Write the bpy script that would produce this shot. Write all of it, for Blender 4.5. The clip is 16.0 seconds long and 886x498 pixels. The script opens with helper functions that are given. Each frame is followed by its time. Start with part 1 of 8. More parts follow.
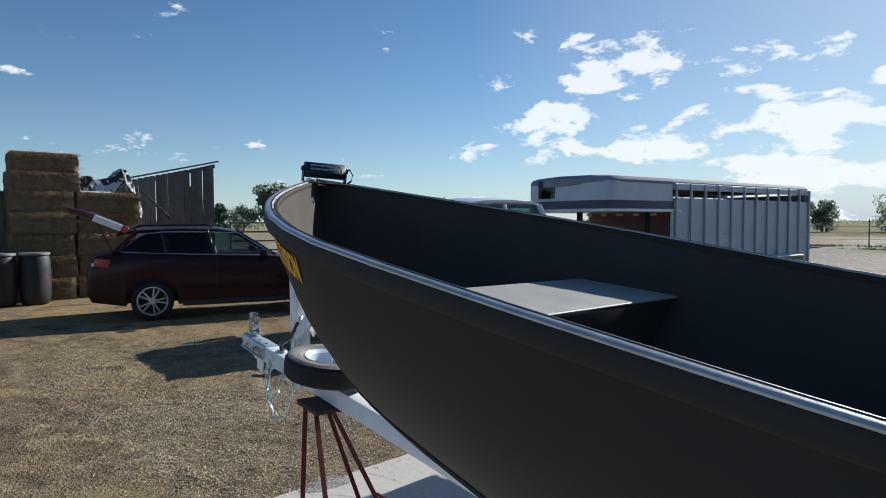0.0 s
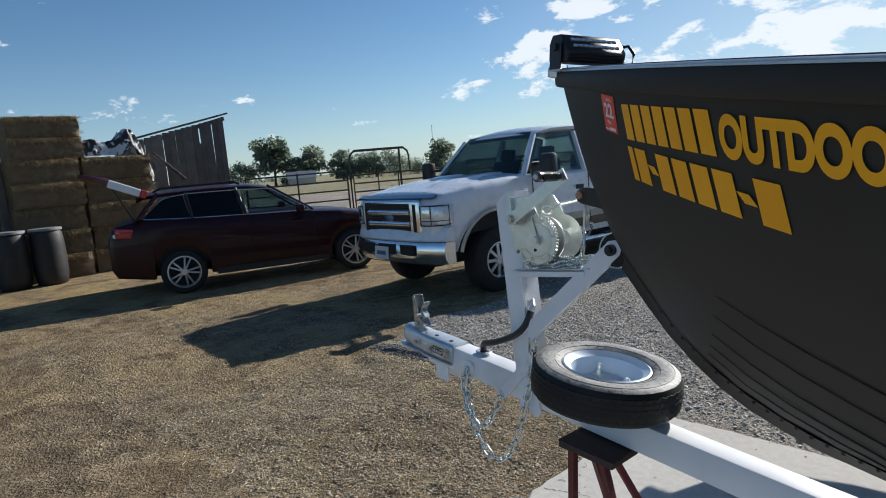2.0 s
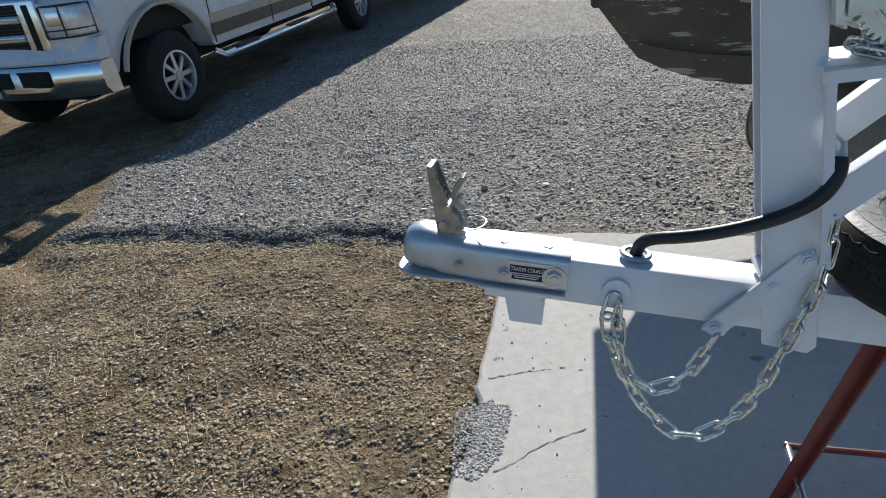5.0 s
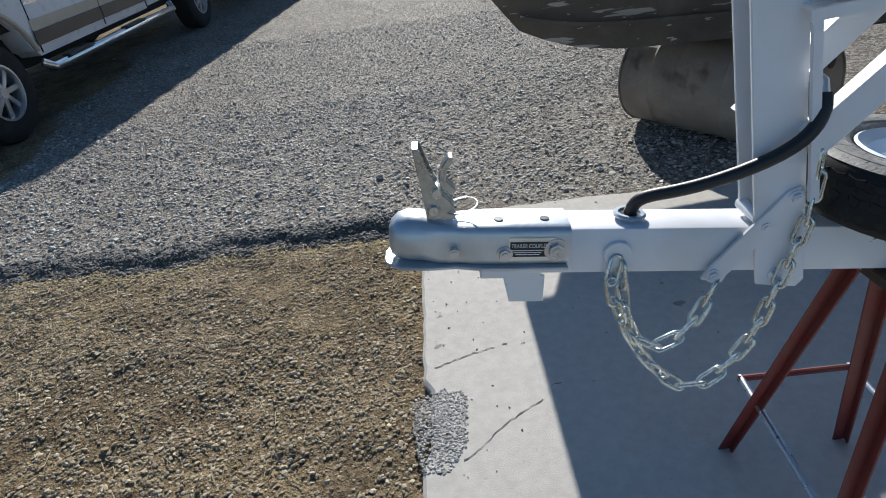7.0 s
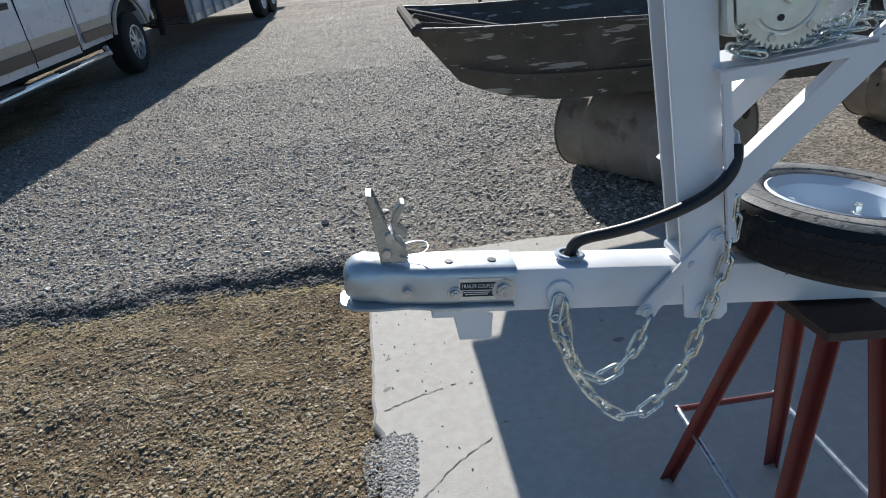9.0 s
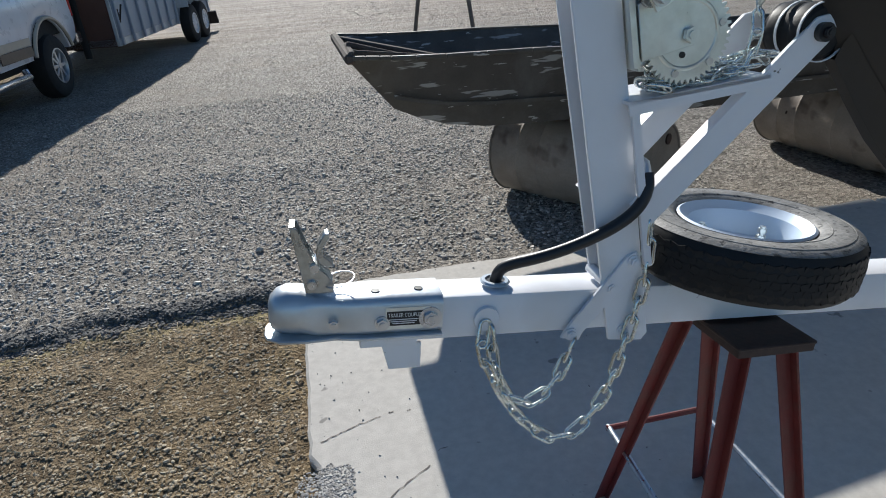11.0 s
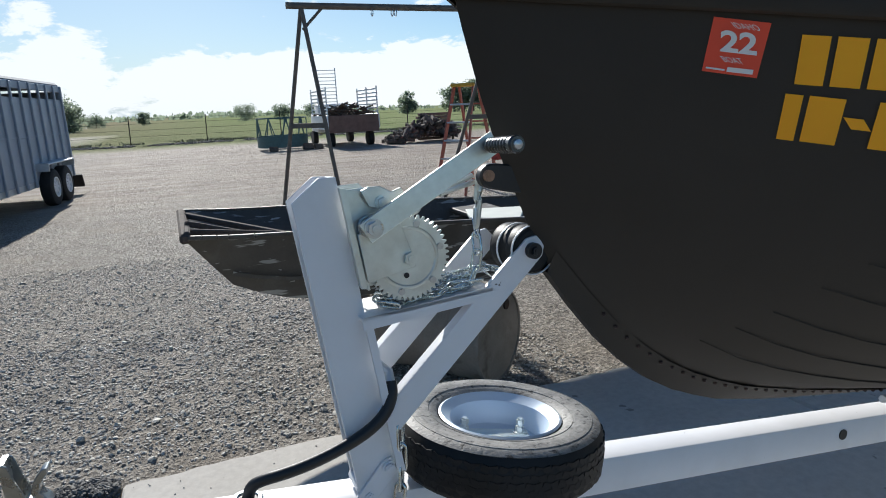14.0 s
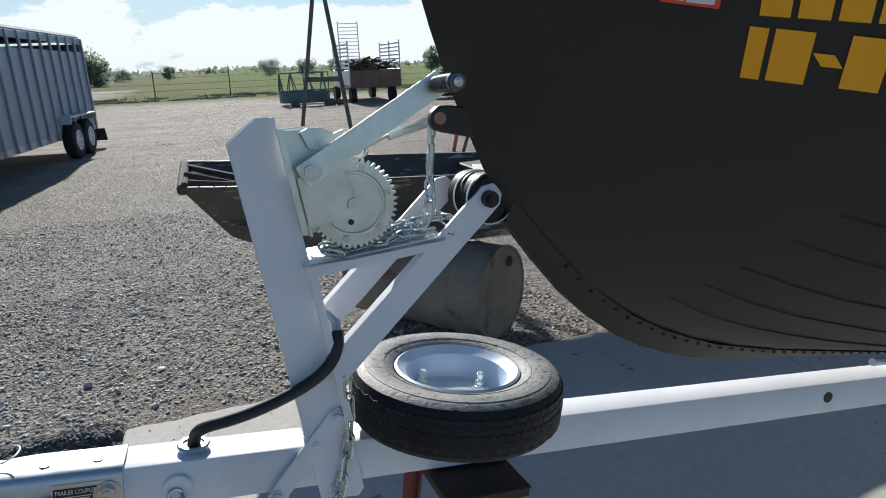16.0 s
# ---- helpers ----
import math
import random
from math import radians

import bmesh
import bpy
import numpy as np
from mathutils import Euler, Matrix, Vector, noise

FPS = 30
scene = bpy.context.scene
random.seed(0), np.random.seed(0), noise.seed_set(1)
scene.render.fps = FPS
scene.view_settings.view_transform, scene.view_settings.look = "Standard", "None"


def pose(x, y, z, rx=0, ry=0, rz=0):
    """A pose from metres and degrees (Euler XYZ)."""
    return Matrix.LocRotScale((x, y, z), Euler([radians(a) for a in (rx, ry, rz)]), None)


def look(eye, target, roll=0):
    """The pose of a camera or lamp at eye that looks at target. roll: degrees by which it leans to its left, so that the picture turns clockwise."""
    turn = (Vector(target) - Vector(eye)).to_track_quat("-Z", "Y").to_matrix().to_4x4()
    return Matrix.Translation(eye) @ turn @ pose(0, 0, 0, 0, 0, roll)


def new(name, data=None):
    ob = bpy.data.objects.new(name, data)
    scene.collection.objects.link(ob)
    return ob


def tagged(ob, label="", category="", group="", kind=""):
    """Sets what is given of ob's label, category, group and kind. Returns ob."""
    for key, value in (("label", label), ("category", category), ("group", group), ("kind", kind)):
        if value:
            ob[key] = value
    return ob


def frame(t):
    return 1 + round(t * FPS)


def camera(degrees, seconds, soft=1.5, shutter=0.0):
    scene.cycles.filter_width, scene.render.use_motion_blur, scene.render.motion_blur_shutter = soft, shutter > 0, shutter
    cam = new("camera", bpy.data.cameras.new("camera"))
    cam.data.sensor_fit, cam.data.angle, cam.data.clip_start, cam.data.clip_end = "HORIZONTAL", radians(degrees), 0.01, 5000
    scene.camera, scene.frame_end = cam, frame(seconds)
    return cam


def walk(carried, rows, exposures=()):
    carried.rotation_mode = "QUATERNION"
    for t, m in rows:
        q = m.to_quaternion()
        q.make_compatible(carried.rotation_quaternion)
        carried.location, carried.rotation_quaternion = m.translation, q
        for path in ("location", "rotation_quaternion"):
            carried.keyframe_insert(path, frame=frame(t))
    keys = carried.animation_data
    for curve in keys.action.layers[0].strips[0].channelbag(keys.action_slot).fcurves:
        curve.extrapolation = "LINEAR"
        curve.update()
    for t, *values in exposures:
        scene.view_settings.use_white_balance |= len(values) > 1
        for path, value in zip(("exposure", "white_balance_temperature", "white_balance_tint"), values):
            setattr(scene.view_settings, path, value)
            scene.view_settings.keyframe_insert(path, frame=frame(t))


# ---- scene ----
import itertools

cam = camera(71.0, 16.0, soft=1.0)
# seconds, eye, target, roll
PATH = [
    (0, (3.331, -1.517, 1.678), (1.848, -0.178, 1.593), -0.3),
    (0.5, (3.004, -1.473, 1.689), (1.505, -0.154, 1.567), -0.7),
    (1, (2.648, -1.507, 1.662), (1.183, -0.154, 1.501), -0.9),
    (1.5, (2.252, -1.469, 1.638), (0.816, -0.099, 1.394), -2.0),
    (2, (1.846, -1.429, 1.657), (0.365, -0.111, 1.387), -4.9),
    (2.5, (1.521, -1.412, 1.676), (0.109, -0.031, 1.364), -5.5),
    (3, (1.173, -1.279, 1.643), (-0.097, 0.182, 1.140), -5.2),
    (3.5, (0.878, -1.221, 1.633), (-0.210, 0.355, 1.057), -3.8),
    (4, (0.628, -1.148, 1.610), (-0.098, 0.580, 0.911), -3.2),
    (4.5, (0.456, -0.994, 1.573), (-0.104, 0.719, 0.707), -4.7),
    (4.7, (0.403, -0.959, 1.565), (-0.123, 0.732, 0.634), -5.7),
    (6.8, (0.143, -0.879, 1.534), (0.029, 0.820, 0.484), -8.6),
    (7, (0.130, -0.886, 1.537), (0.058, 0.820, 0.496), -8.3),
    (7.5, (0.116, -0.899, 1.551), (0.113, 0.832, 0.548), -7.5),
    (8, (0.121, -0.914, 1.558), (0.193, 0.835, 0.590), -7.0),
    (10.3, (0.107, -0.932, 1.564), (0.321, 0.828, 0.640), -3.9),
    (10.5, (0.117, -0.932, 1.566), (0.370, 0.828, 0.649), -3.7),
    (11, (0.143, -0.936, 1.570), (0.463, 0.828, 0.682), -4.3),
    (11.5, (0.176, -0.946, 1.580), (0.641, 0.796, 0.714), -4.1),
    (12, (0.204, -0.951, 1.596), (0.815, 0.764, 0.767), -3.4),
    (12.5, (0.225, -0.956, 1.625), (0.961, 0.750, 0.886), -2.5),
    (13, (0.249, -0.974, 1.658), (1.085, 0.734, 1.041), -1.8),
    (13.5, (0.319, -1.000, 1.672), (1.156, 0.749, 1.183), -1.9),
    (14, (0.377, -1.014, 1.667), (1.105, 0.793, 1.215), -2.5),
    (14.5, (0.414, -1.019, 1.663), (1.023, 0.829, 1.200), -3.3),
    (15, (0.440, -1.023, 1.651), (0.996, 0.832, 1.150), -3.5),
    (15.5, (0.476, -1.027, 1.644), (1.048, 0.808, 1.091), -3.1),
    (16, (0.508, -1.024, 1.633), (1.148, 0.781, 1.055), -2.3),
]
EXPOSURES = [(0, 0.34, 6250, 9), (2.5, 0.32, 6250, 9), (3.0, 0.35, 6250, 9), (4.0, 0.42, 6250, 9), (7.5, 0.42, 6250, 9), (11.0, 0.36, 6250, 9), (12.0, 0.26, 6250, 9), (13.0, 0.33, 6250, 9), (14.0, 0.41, 6250, 9), (16, 0.36, 6250, 9)]
walk(cam, [(t, look(eye, target, roll)) for t, eye, target, roll in PATH], EXPOSURES)

# ---- light ----
SUN_AZ, SUN_EL = -1.5, 26.0   # degrees from +y towards +x, and above the horizon
world = bpy.data.worlds.new("sky")
scene.world = world
world.use_nodes = True
wn, wl = world.node_tree.nodes, world.node_tree.links
wn.clear()
w_out = wn.new("ShaderNodeOutputWorld")
w_bg = wn.new("ShaderNodeBackground")
w_bg.inputs["Strength"].default_value = 0.061
w_sky = wn.new("ShaderNodeTexSky")
w_sky.sky_type = "NISHITA"
w_sky.sun_disc = False
w_sky.sun_elevation, w_sky.sun_rotation = radians(SUN_EL), radians(SUN_AZ)
w_sky.altitude, w_sky.air_density, w_sky.dust_density, w_sky.ozone_density = 1300, 1.0, 0.5, 2.2
# broken cumulus towards the sun, thinning out to the west
w_dir = wn.new("ShaderNodeTexCoord").outputs["Generated"]


def w_math(op, a, b=0.0, clamp=False):
    n = wn.new("ShaderNodeMath")
    n.operation, n.use_clamp = op, clamp
    for sock, v in zip(n.inputs, (a, b)):
        if isinstance(v, (int, float)):
            sock.default_value = v
        else:
            wl.new(v, sock)
    return n.outputs[0]


def w_lobe(az, el, wide_deg):
    """1 in the direction given, falling to 0 that many degrees away."""
    a, e = radians(az), radians(el)
    n = wn.new("ShaderNodeVectorMath")
    n.operation = "DOT_PRODUCT"
    wl.new(w_dir, n.inputs[0])
    n.inputs[1].default_value = (math.sin(a) * math.cos(e), math.cos(a) * math.cos(e), math.sin(e))
    lo = math.cos(radians(wide_deg))
    return w_math("MULTIPLY", w_math("SUBTRACT", n.outputs["Value"], lo), 1 / (1 - lo), True)


w_map = wn.new("ShaderNodeMapping")
w_map.inputs["Scale"].default_value = (1, 1, 2.3)
w_map.inputs["Location"].default_value = (0.37, 0.11, 0.62)
wl.new(w_dir, w_map.inputs["Vector"])
w_noise = wn.new("ShaderNodeTexNoise")
w_noise.inputs["Scale"].default_value, w_noise.inputs["Detail"].default_value, w_noise.inputs["Roughness"].default_value = 11.0, 10.0, 0.62
w_noise.inputs["Distortion"].default_value = 0.25
wl.new(w_map.outputs[0], w_noise.inputs["Vector"])
w_sep = wn.new("ShaderNodeSeparateXYZ")
wl.new(w_dir, w_sep.inputs[0])
# a white bank low towards the sun, and separate heaps: azimuth, elevation, radius, thickness
low_bank = w_math("MULTIPLY", w_math("SUBTRACT", 0.108, w_sep.outputs[2]), 22.0, True)
cover = w_math("MULTIPLY", w_math("MULTIPLY", w_lobe(12, 0, 36), low_bank), 0.34)
for az, el, wide, thick in ((-32, 10.0, 8, 0.17), (-38.5, 13, 6, 0.13), (-22, 13.6, 3.5, 0.12), (-16.5, 7.8, 7, 0.16), (-9, 9.0, 6, 0.16), (-22, 4.6, 8, 0.13), (-43, 4.6, 6, 0.10), (-73.8, 6, 3, 0.09), (-64, 6.6, 2.5, 0.06), (18, 12, 22, 0.06)):
    cover = w_math("ADD", cover, w_math("MULTIPLY", w_lobe(az, el, wide), thick))
dens = w_math("ADD", w_noise.outputs["Fac"], cover)
cloud_fac = wn.new("ShaderNodeMapRange")
cloud_fac.interpolation_type = "SMOOTHSTEP"
cloud_fac.inputs[1].default_value, cloud_fac.inputs[2].default_value = 0.63, 0.71
wl.new(dens, cloud_fac.inputs[0])
w_mix = wn.new("ShaderNodeMix")
w_mix.data_type = "RGBA"
w_mix.clamp_result = False
wl.new(w_math("MULTIPLY", cloud_fac.outputs[0], 0.85), w_mix.inputs[0])
# pale haze low over the fields
haze = w_math("MULTIPLY", w_math("POWER", w_math("SUBTRACT", 1.0, w_math("ABSOLUTE", w_sep.outputs[2])), 11.0), w_math("ADD", w_math("MULTIPLY", w_sep.outputs[1], 0.25), 0.48))
haze = w_math("ADD", haze, w_math("MULTIPLY", w_lobe(-8, 13, 36), 0.34), True)
w_haze = wn.new("ShaderNodeMix")
w_haze.data_type = "RGBA"
wl.new(haze, w_haze.inputs[0])
w_clear = wn.new("ShaderNodeHueSaturation")
w_clear.inputs["Saturation"].default_value = 1.10
wl.new(w_sky.outputs[0], w_clear.inputs["Color"])
w_air = wn.new("ShaderNodeMix")
w_air.data_type, w_air.blend_type = "RGBA", "MULTIPLY"
w_air.inputs[0].default_value = 1.0
w_air.inputs[7].default_value = (1.08, 1.22, 1.26, 1)
wl.new(w_clear.outputs[0], w_air.inputs[6])
wl.new(w_air.outputs[2], w_haze.inputs[6])
w_haze.inputs[7].default_value = (7.0, 8.1, 8.8, 1)
wl.new(w_haze.outputs[2], w_mix.inputs[6])
w_mix.inputs[7].default_value = (12.6, 12.9, 13.1, 1)
wl.new(w_mix.outputs[2], w_bg.inputs["Color"])
wl.new(w_bg.outputs[0], w_out.inputs["Surface"])

sun = new("sun", bpy.data.lights.new("sun", "SUN"))
sun.data.energy, sun.data.angle, sun.data.color = 5.0, radians(0.5), (1.0, 0.95, 0.87)
_e, _a = radians(SUN_EL), radians(SUN_AZ)
sun_way = Vector((math.sin(_a) * math.cos(_e), math.cos(_a) * math.cos(_e), math.sin(_e)))
sun.matrix_world = look(sun_way * 60, (0, 0, 0))
scene.view_settings.exposure = 0.0

# ---- tools ----


def at(x, y, z, rx=0, ry=0, rz=0):
    return pose(x, y, z, rx, ry, rz)


def box(bm, sx, sy, sz, m=None, bevel=0.0, seg=1):
    """A box about its centre, with bevelled edges."""
    r = bmesh.ops.create_cube(bm, size=1.0, matrix=Matrix.Diagonal((sx, sy, sz, 1)))
    vs = r["verts"]
    if bevel:
        es = list({e for v in vs for e in v.link_edges})
        got = bmesh.ops.bevel(bm, geom=es, offset=bevel, segments=seg, affect="EDGES", profile=0.5, clamp_overlap=True)
        vs = list({v for f in got["faces"] for v in f.verts} | {v for v in vs if v.is_valid})
        seen, todo = set(vs), list(vs)
        while todo:
            v = todo.pop()
            for e in v.link_edges:
                o = e.other_vert(v)
                if o not in seen:
                    seen.add(o)
                    todo.append(o)
        vs = list(seen)
    if m is not None:
        bmesh.ops.transform(bm, matrix=m, verts=vs)
    return vs


def cyl(bm, r, h, m=None, seg=16, r2=None, caps=True):
    """A cylinder or cone along z about its centre."""
    return bmesh.ops.create_cone(bm, cap_ends=caps, segments=seg, radius1=r, radius2=r if r2 is None else r2, depth=h, matrix=m or Matrix())["verts"]


def rod(bm, a, b, r, seg=8, r2=None):
    """A round bar from a to b."""
    a, b = Vector(a), Vector(b)
    q = (b - a).to_track_quat("Z", "Y").to_matrix().to_4x4()
    return cyl(bm, r, (b - a).length, Matrix.Translation((a + b) / 2) @ q, seg, r2)


def bar(bm, a, b, w, h, bevel=0.0, up=(0, 0, 1)):
    """A square bar from a to b, w wide and h high."""
    a, b = Vector(a), Vector(b)
    x = (b - a).normalized()
    y = Vector(up).cross(x).normalized()
    z = x.cross(y)
    m = Matrix((x, y, z)).transposed().to_4x4()
    m.translation = (a + b) / 2
    return box(bm, (b - a).length, w, h, m, bevel)


def lathe(bm, prof, m=None, seg=24, closed=False, caps=True):
    """Turns a profile of (radius, height) round z."""
    m = m or Matrix()
    rings = []
    for r, z in prof:
        rings.append([bm.verts.new(m @ Vector((r * math.cos(2 * math.pi * i / seg), r * math.sin(2 * math.pi * i / seg), z))) for i in range(seg)])
    n = len(rings)
    for j in range(n if closed else n - 1):
        a, b = rings[j], rings[(j + 1) % n]
        for i in range(seg):
            k = (i + 1) % seg
            bm.faces.new((a[i], a[k], b[k], b[i]))
    if not closed and caps:
        for ring, flip in ((rings[0], True), (rings[-1], False)):
            if (ring[0].co - ring[seg // 2].co).length > 1e-5:
                bm.faces.new(ring[::-1] if flip else ring)
    return rings


def sweep(bm, pts, r, seg=8, closed=False, sx=1.0, sy=1.0, up=(0, 0, 1)):
    """A tube along points; r one radius or one a point."""
    pts = [Vector(p) for p in pts]
    n = len(pts)
    rs = r if isinstance(r, (list, tuple)) else [r] * n
    rings = []
    for i, p in enumerate(pts):
        a = pts[(i - 1) % n] if closed or i else pts[0]
        b = pts[(i + 1) % n] if closed or i < n - 1 else pts[-1]
        d = (b - a).normalized()
        side = d.cross(Vector(up))
        if side.length < 1e-4:
            side = d.cross(Vector((0, 1, 0)))
        side.normalize()
        top = side.cross(d)
        rings.append([bm.verts.new(p + rs[i] * (sx * math.cos(2 * math.pi * k / seg) * side + sy * math.sin(2 * math.pi * k / seg) * top)) for k in range(seg)])
    for j in range(n if closed else n - 1):
        a, b = rings[j], rings[(j + 1) % n]
        for k in range(seg):
            o = (k + 1) % seg
            bm.faces.new((a[k], b[k], b[o], a[o]))
    if not closed:
        bm.faces.new(rings[0])
        bm.faces.new(rings[-1][::-1])


def prism(bm, poly, h, m=None, bevel=0.0):
    """A flat polygon in x, y, thickened along z from 0 to h."""
    m = m or Matrix()
    lo = [bm.verts.new((x, y, 0)) for x, y in poly]
    hi = [bm.verts.new((x, y, h)) for x, y in poly]
    n = len(poly)
    fs = [bm.faces.new(lo[::-1]), bm.faces.new(hi)]
    for i in range(n):
        fs.append(bm.faces.new((lo[i], lo[(i + 1) % n], hi[(i + 1) % n], hi[i])))
    vs = lo + hi
    bmesh.ops.recalc_face_normals(bm, faces=fs)
    if bevel:
        es = list({e for f in fs for e in f.edges})
        got = bmesh.ops.bevel(bm, geom=es, offset=bevel, segments=1, affect="EDGES", profile=0.5, clamp_overlap=True)
        vs = list({v for f in got["faces"] for v in f.verts} | {v for v in vs if v.is_valid})
    bmesh.ops.transform(bm, matrix=m, verts=vs)
    return vs


def loft(bm, rings, closed_ring=True, cap=True):
    """Skins rows of points of equal count."""
    rows = [[bm.verts.new(p) for p in ring] for ring in rings]
    n = len(rows[0])
    for a, b in zip(rows, rows[1:]):
        for i in range(n if closed_ring else n - 1):
            k = (i + 1) % n
            bm.faces.new((a[i], a[k], b[k], b[i]))
    if cap and closed_ring:
        bm.faces.new(rows[0][::-1])
        bm.faces.new(rows[-1])
    return rows


def finish(name, bm, material, angle=35):
    bmesh.ops.recalc_face_normals(bm, faces=bm.faces[:])
    me = bpy.data.meshes.new(name)
    bm.to_mesh(me)
    bm.free()
    me.materials.append(material)
    me.shade_smooth()
    me.set_sharp_from_angle(angle=radians(angle))
    return me


def part(name, bm, material, parent=None, label="", m=None, angle=35):
    """Links a bmesh as one mesh object under a thing or a part."""
    ob = new(name, finish(name, bm, material, angle))
    if parent is not None:
        ob.parent = parent
    if m is not None:
        ob.matrix_basis = m
    if label:
        tagged(ob, label)
    return ob


def more(ob, name=None, m=None, parent=None):
    """Another piece on the same mesh."""
    o = new(name or ob.name.split(".")[0], ob.data)
    o.parent = parent if parent is not None else ob.parent
    if m is not None:
        o.matrix_basis = m
    return o


def thing(name, m, label, category, group="", kind=""):
    ob = new(name)
    ob.empty_display_size = 0.1
    ob.matrix_basis = m
    return tagged(ob, label, category, group, kind)


def solid(name, bm, material, label, category="", group="", kind="", m=None, angle=35):
    """A thing that is one mesh."""
    return tagged(part(name, bm, material, None, "", m, angle), label, category, group, kind)


def rnd(a, b):
    return random.uniform(a, b)

# ---- materials ----
def ramp(nt, fac, stops):
    n = nt.nodes.new("ShaderNodeValToRGB")
    el = n.color_ramp.elements
    while len(el) < len(stops):
        el.new(0.5)
    for e, (p, c) in zip(el, stops):
        e.position = p
        e.color = (*c, 1) if len(c) == 3 else c
    nt.links.new(fac, n.inputs[0])
    return n.outputs["Color"]


def noise_tex(nt, vec, scale, detail=4.0, rough=0.55, dist=0.0):
    n = nt.nodes.new("ShaderNodeTexNoise")
    n.inputs["Scale"].default_value, n.inputs["Detail"].default_value = scale, detail
    n.inputs["Roughness"].default_value, n.inputs["Distortion"].default_value = rough, dist
    if vec is not None:
        nt.links.new(vec, n.inputs["Vector"])
    return n.outputs["Fac"]


def mixc(nt, fac, a, b, mode="MIX"):
    n = nt.nodes.new("ShaderNodeMix")
    n.data_type, n.blend_type = "RGBA", mode
    for sock, v in ((n.inputs[0], fac), (n.inputs[6], a), (n.inputs[7], b)):
        if isinstance(v, (int, float)):
            sock.default_value = v
        elif isinstance(v, tuple):
            sock.default_value = (*v, 1)
        else:
            nt.links.new(v, sock)
    return n.outputs[2]


def math_n(nt, op, a, b=0.0):
    n = nt.nodes.new("ShaderNodeMath")
    n.operation = op
    n.use_clamp = False
    for sock, v in zip(n.inputs, (a, b)):
        if isinstance(v, (int, float)):
            sock.default_value = v
        else:
            nt.links.new(v, sock)
    return n.outputs[0]


def blank(name):
    m = bpy.data.materials.new(name)
    m.use_nodes = True
    nt = m.node_tree
    bsdf = nt.nodes["Principled BSDF"]
    return m, nt, bsdf


def coords(nt, kind="Object"):
    return nt.nodes.new("ShaderNodeTexCoord").outputs[kind]


def bump(nt, bsdf, height, strength, distance):
    b = nt.nodes.new("ShaderNodeBump")
    b.inputs["Strength"].default_value, b.inputs["Distance"].default_value = strength, distance
    nt.links.new(height, b.inputs["Height"])
    nt.links.new(b.outputs[0], bsdf.inputs["Normal"])


def plain(name, col, rough=0.6, metal=0.0, vary=0.15, scale=8.0, fine=90.0, relief=0.25, dist=0.002, dirt=None, dirt_amt=0.35, coat=0.0, spec=0.5, rand=0.0):
    """A surface with variation at two scales, a fine relief and optional dirt."""
    m, nt, b = blank(name)
    v = coords(nt)
    n1, n2 = noise_tex(nt, v, scale), noise_tex(nt, v, fine, 3)
    lo, hi = tuple(c * (1 - vary) for c in col), tuple(min(1, c * (1 + vary)) for c in col)
    c = ramp(nt, n1, [(0.3, lo), (0.7, hi)])
    c = mixc(nt, vary * 0.8, c, ramp(nt, n2, [(0.35, lo), (0.65, hi)]), "MIX")
    if dirt:
        n3 = noise_tex(nt, v, scale * 0.45, 7, 0.7, 0.4)
        c = mixc(nt, ramp(nt, n3, [(0.5, (0, 0, 0)), (0.75, (dirt_amt,) * 3)]), c, dirt)
    if rand:
        oi = nt.nodes.new("ShaderNodeObjectInfo").outputs["Random"]
        hsv = nt.nodes.new("ShaderNodeHueSaturation")
        nt.links.new(math_n(nt, "ADD", math_n(nt, "MULTIPLY", oi, rand * 2), 1 - rand), hsv.inputs["Value"])
        nt.links.new(c, hsv.inputs["Color"])
        c = hsv.outputs[0]
    nt.links.new(c, b.inputs["Base Color"])
    nt.links.new(ramp(nt, n1, [(0.2, (max(0, rough - 0.08),) * 3), (0.8, (min(1, rough + 0.08),) * 3)]), b.inputs["Roughness"])
    b.inputs["Metallic"].default_value = metal
    b.inputs["Specular IOR Level"].default_value = spec
    if coat:
        b.inputs["Coat Weight"].default_value, b.inputs["Coat Roughness"].default_value = coat, 0.06
    if relief:
        bump(nt, b, n2, relief, dist)
    return m


def glass(name, tint=(0.75, 0.85, 0.85), rough=0.02, dark=0.0):
    """A thin pane: mostly clear, with a mirror gloss."""
    m, nt, b = blank(name)
    nt.nodes.remove(b)
    out = nt.nodes["Material Output"]
    tr = nt.nodes.new("ShaderNodeBsdfTransparent")
    tr.inputs[0].default_value = (*[t * (1 - dark) for t in tint], 1)
    gl = nt.nodes.new("ShaderNodeBsdfGlossy")
    gl.inputs["Roughness"].default_value = rough
    lw = nt.nodes.new("ShaderNodeLayerWeight")
    gloss = math_n(nt, "ADD", math_n(nt, "MULTIPLY", math_n(nt, "POWER", lw.outputs["Facing"], 4.0), 0.55), 0.035)
    mx = nt.nodes.new("ShaderNodeMixShader")
    nt.links.new(gloss, mx.inputs[0])
    nt.links.new(tr.outputs[0], mx.inputs[1])
    nt.links.new(gl.outputs[0], mx.inputs[2])
    nt.links.new(mx.outputs[0], out.inputs[0])
    return m


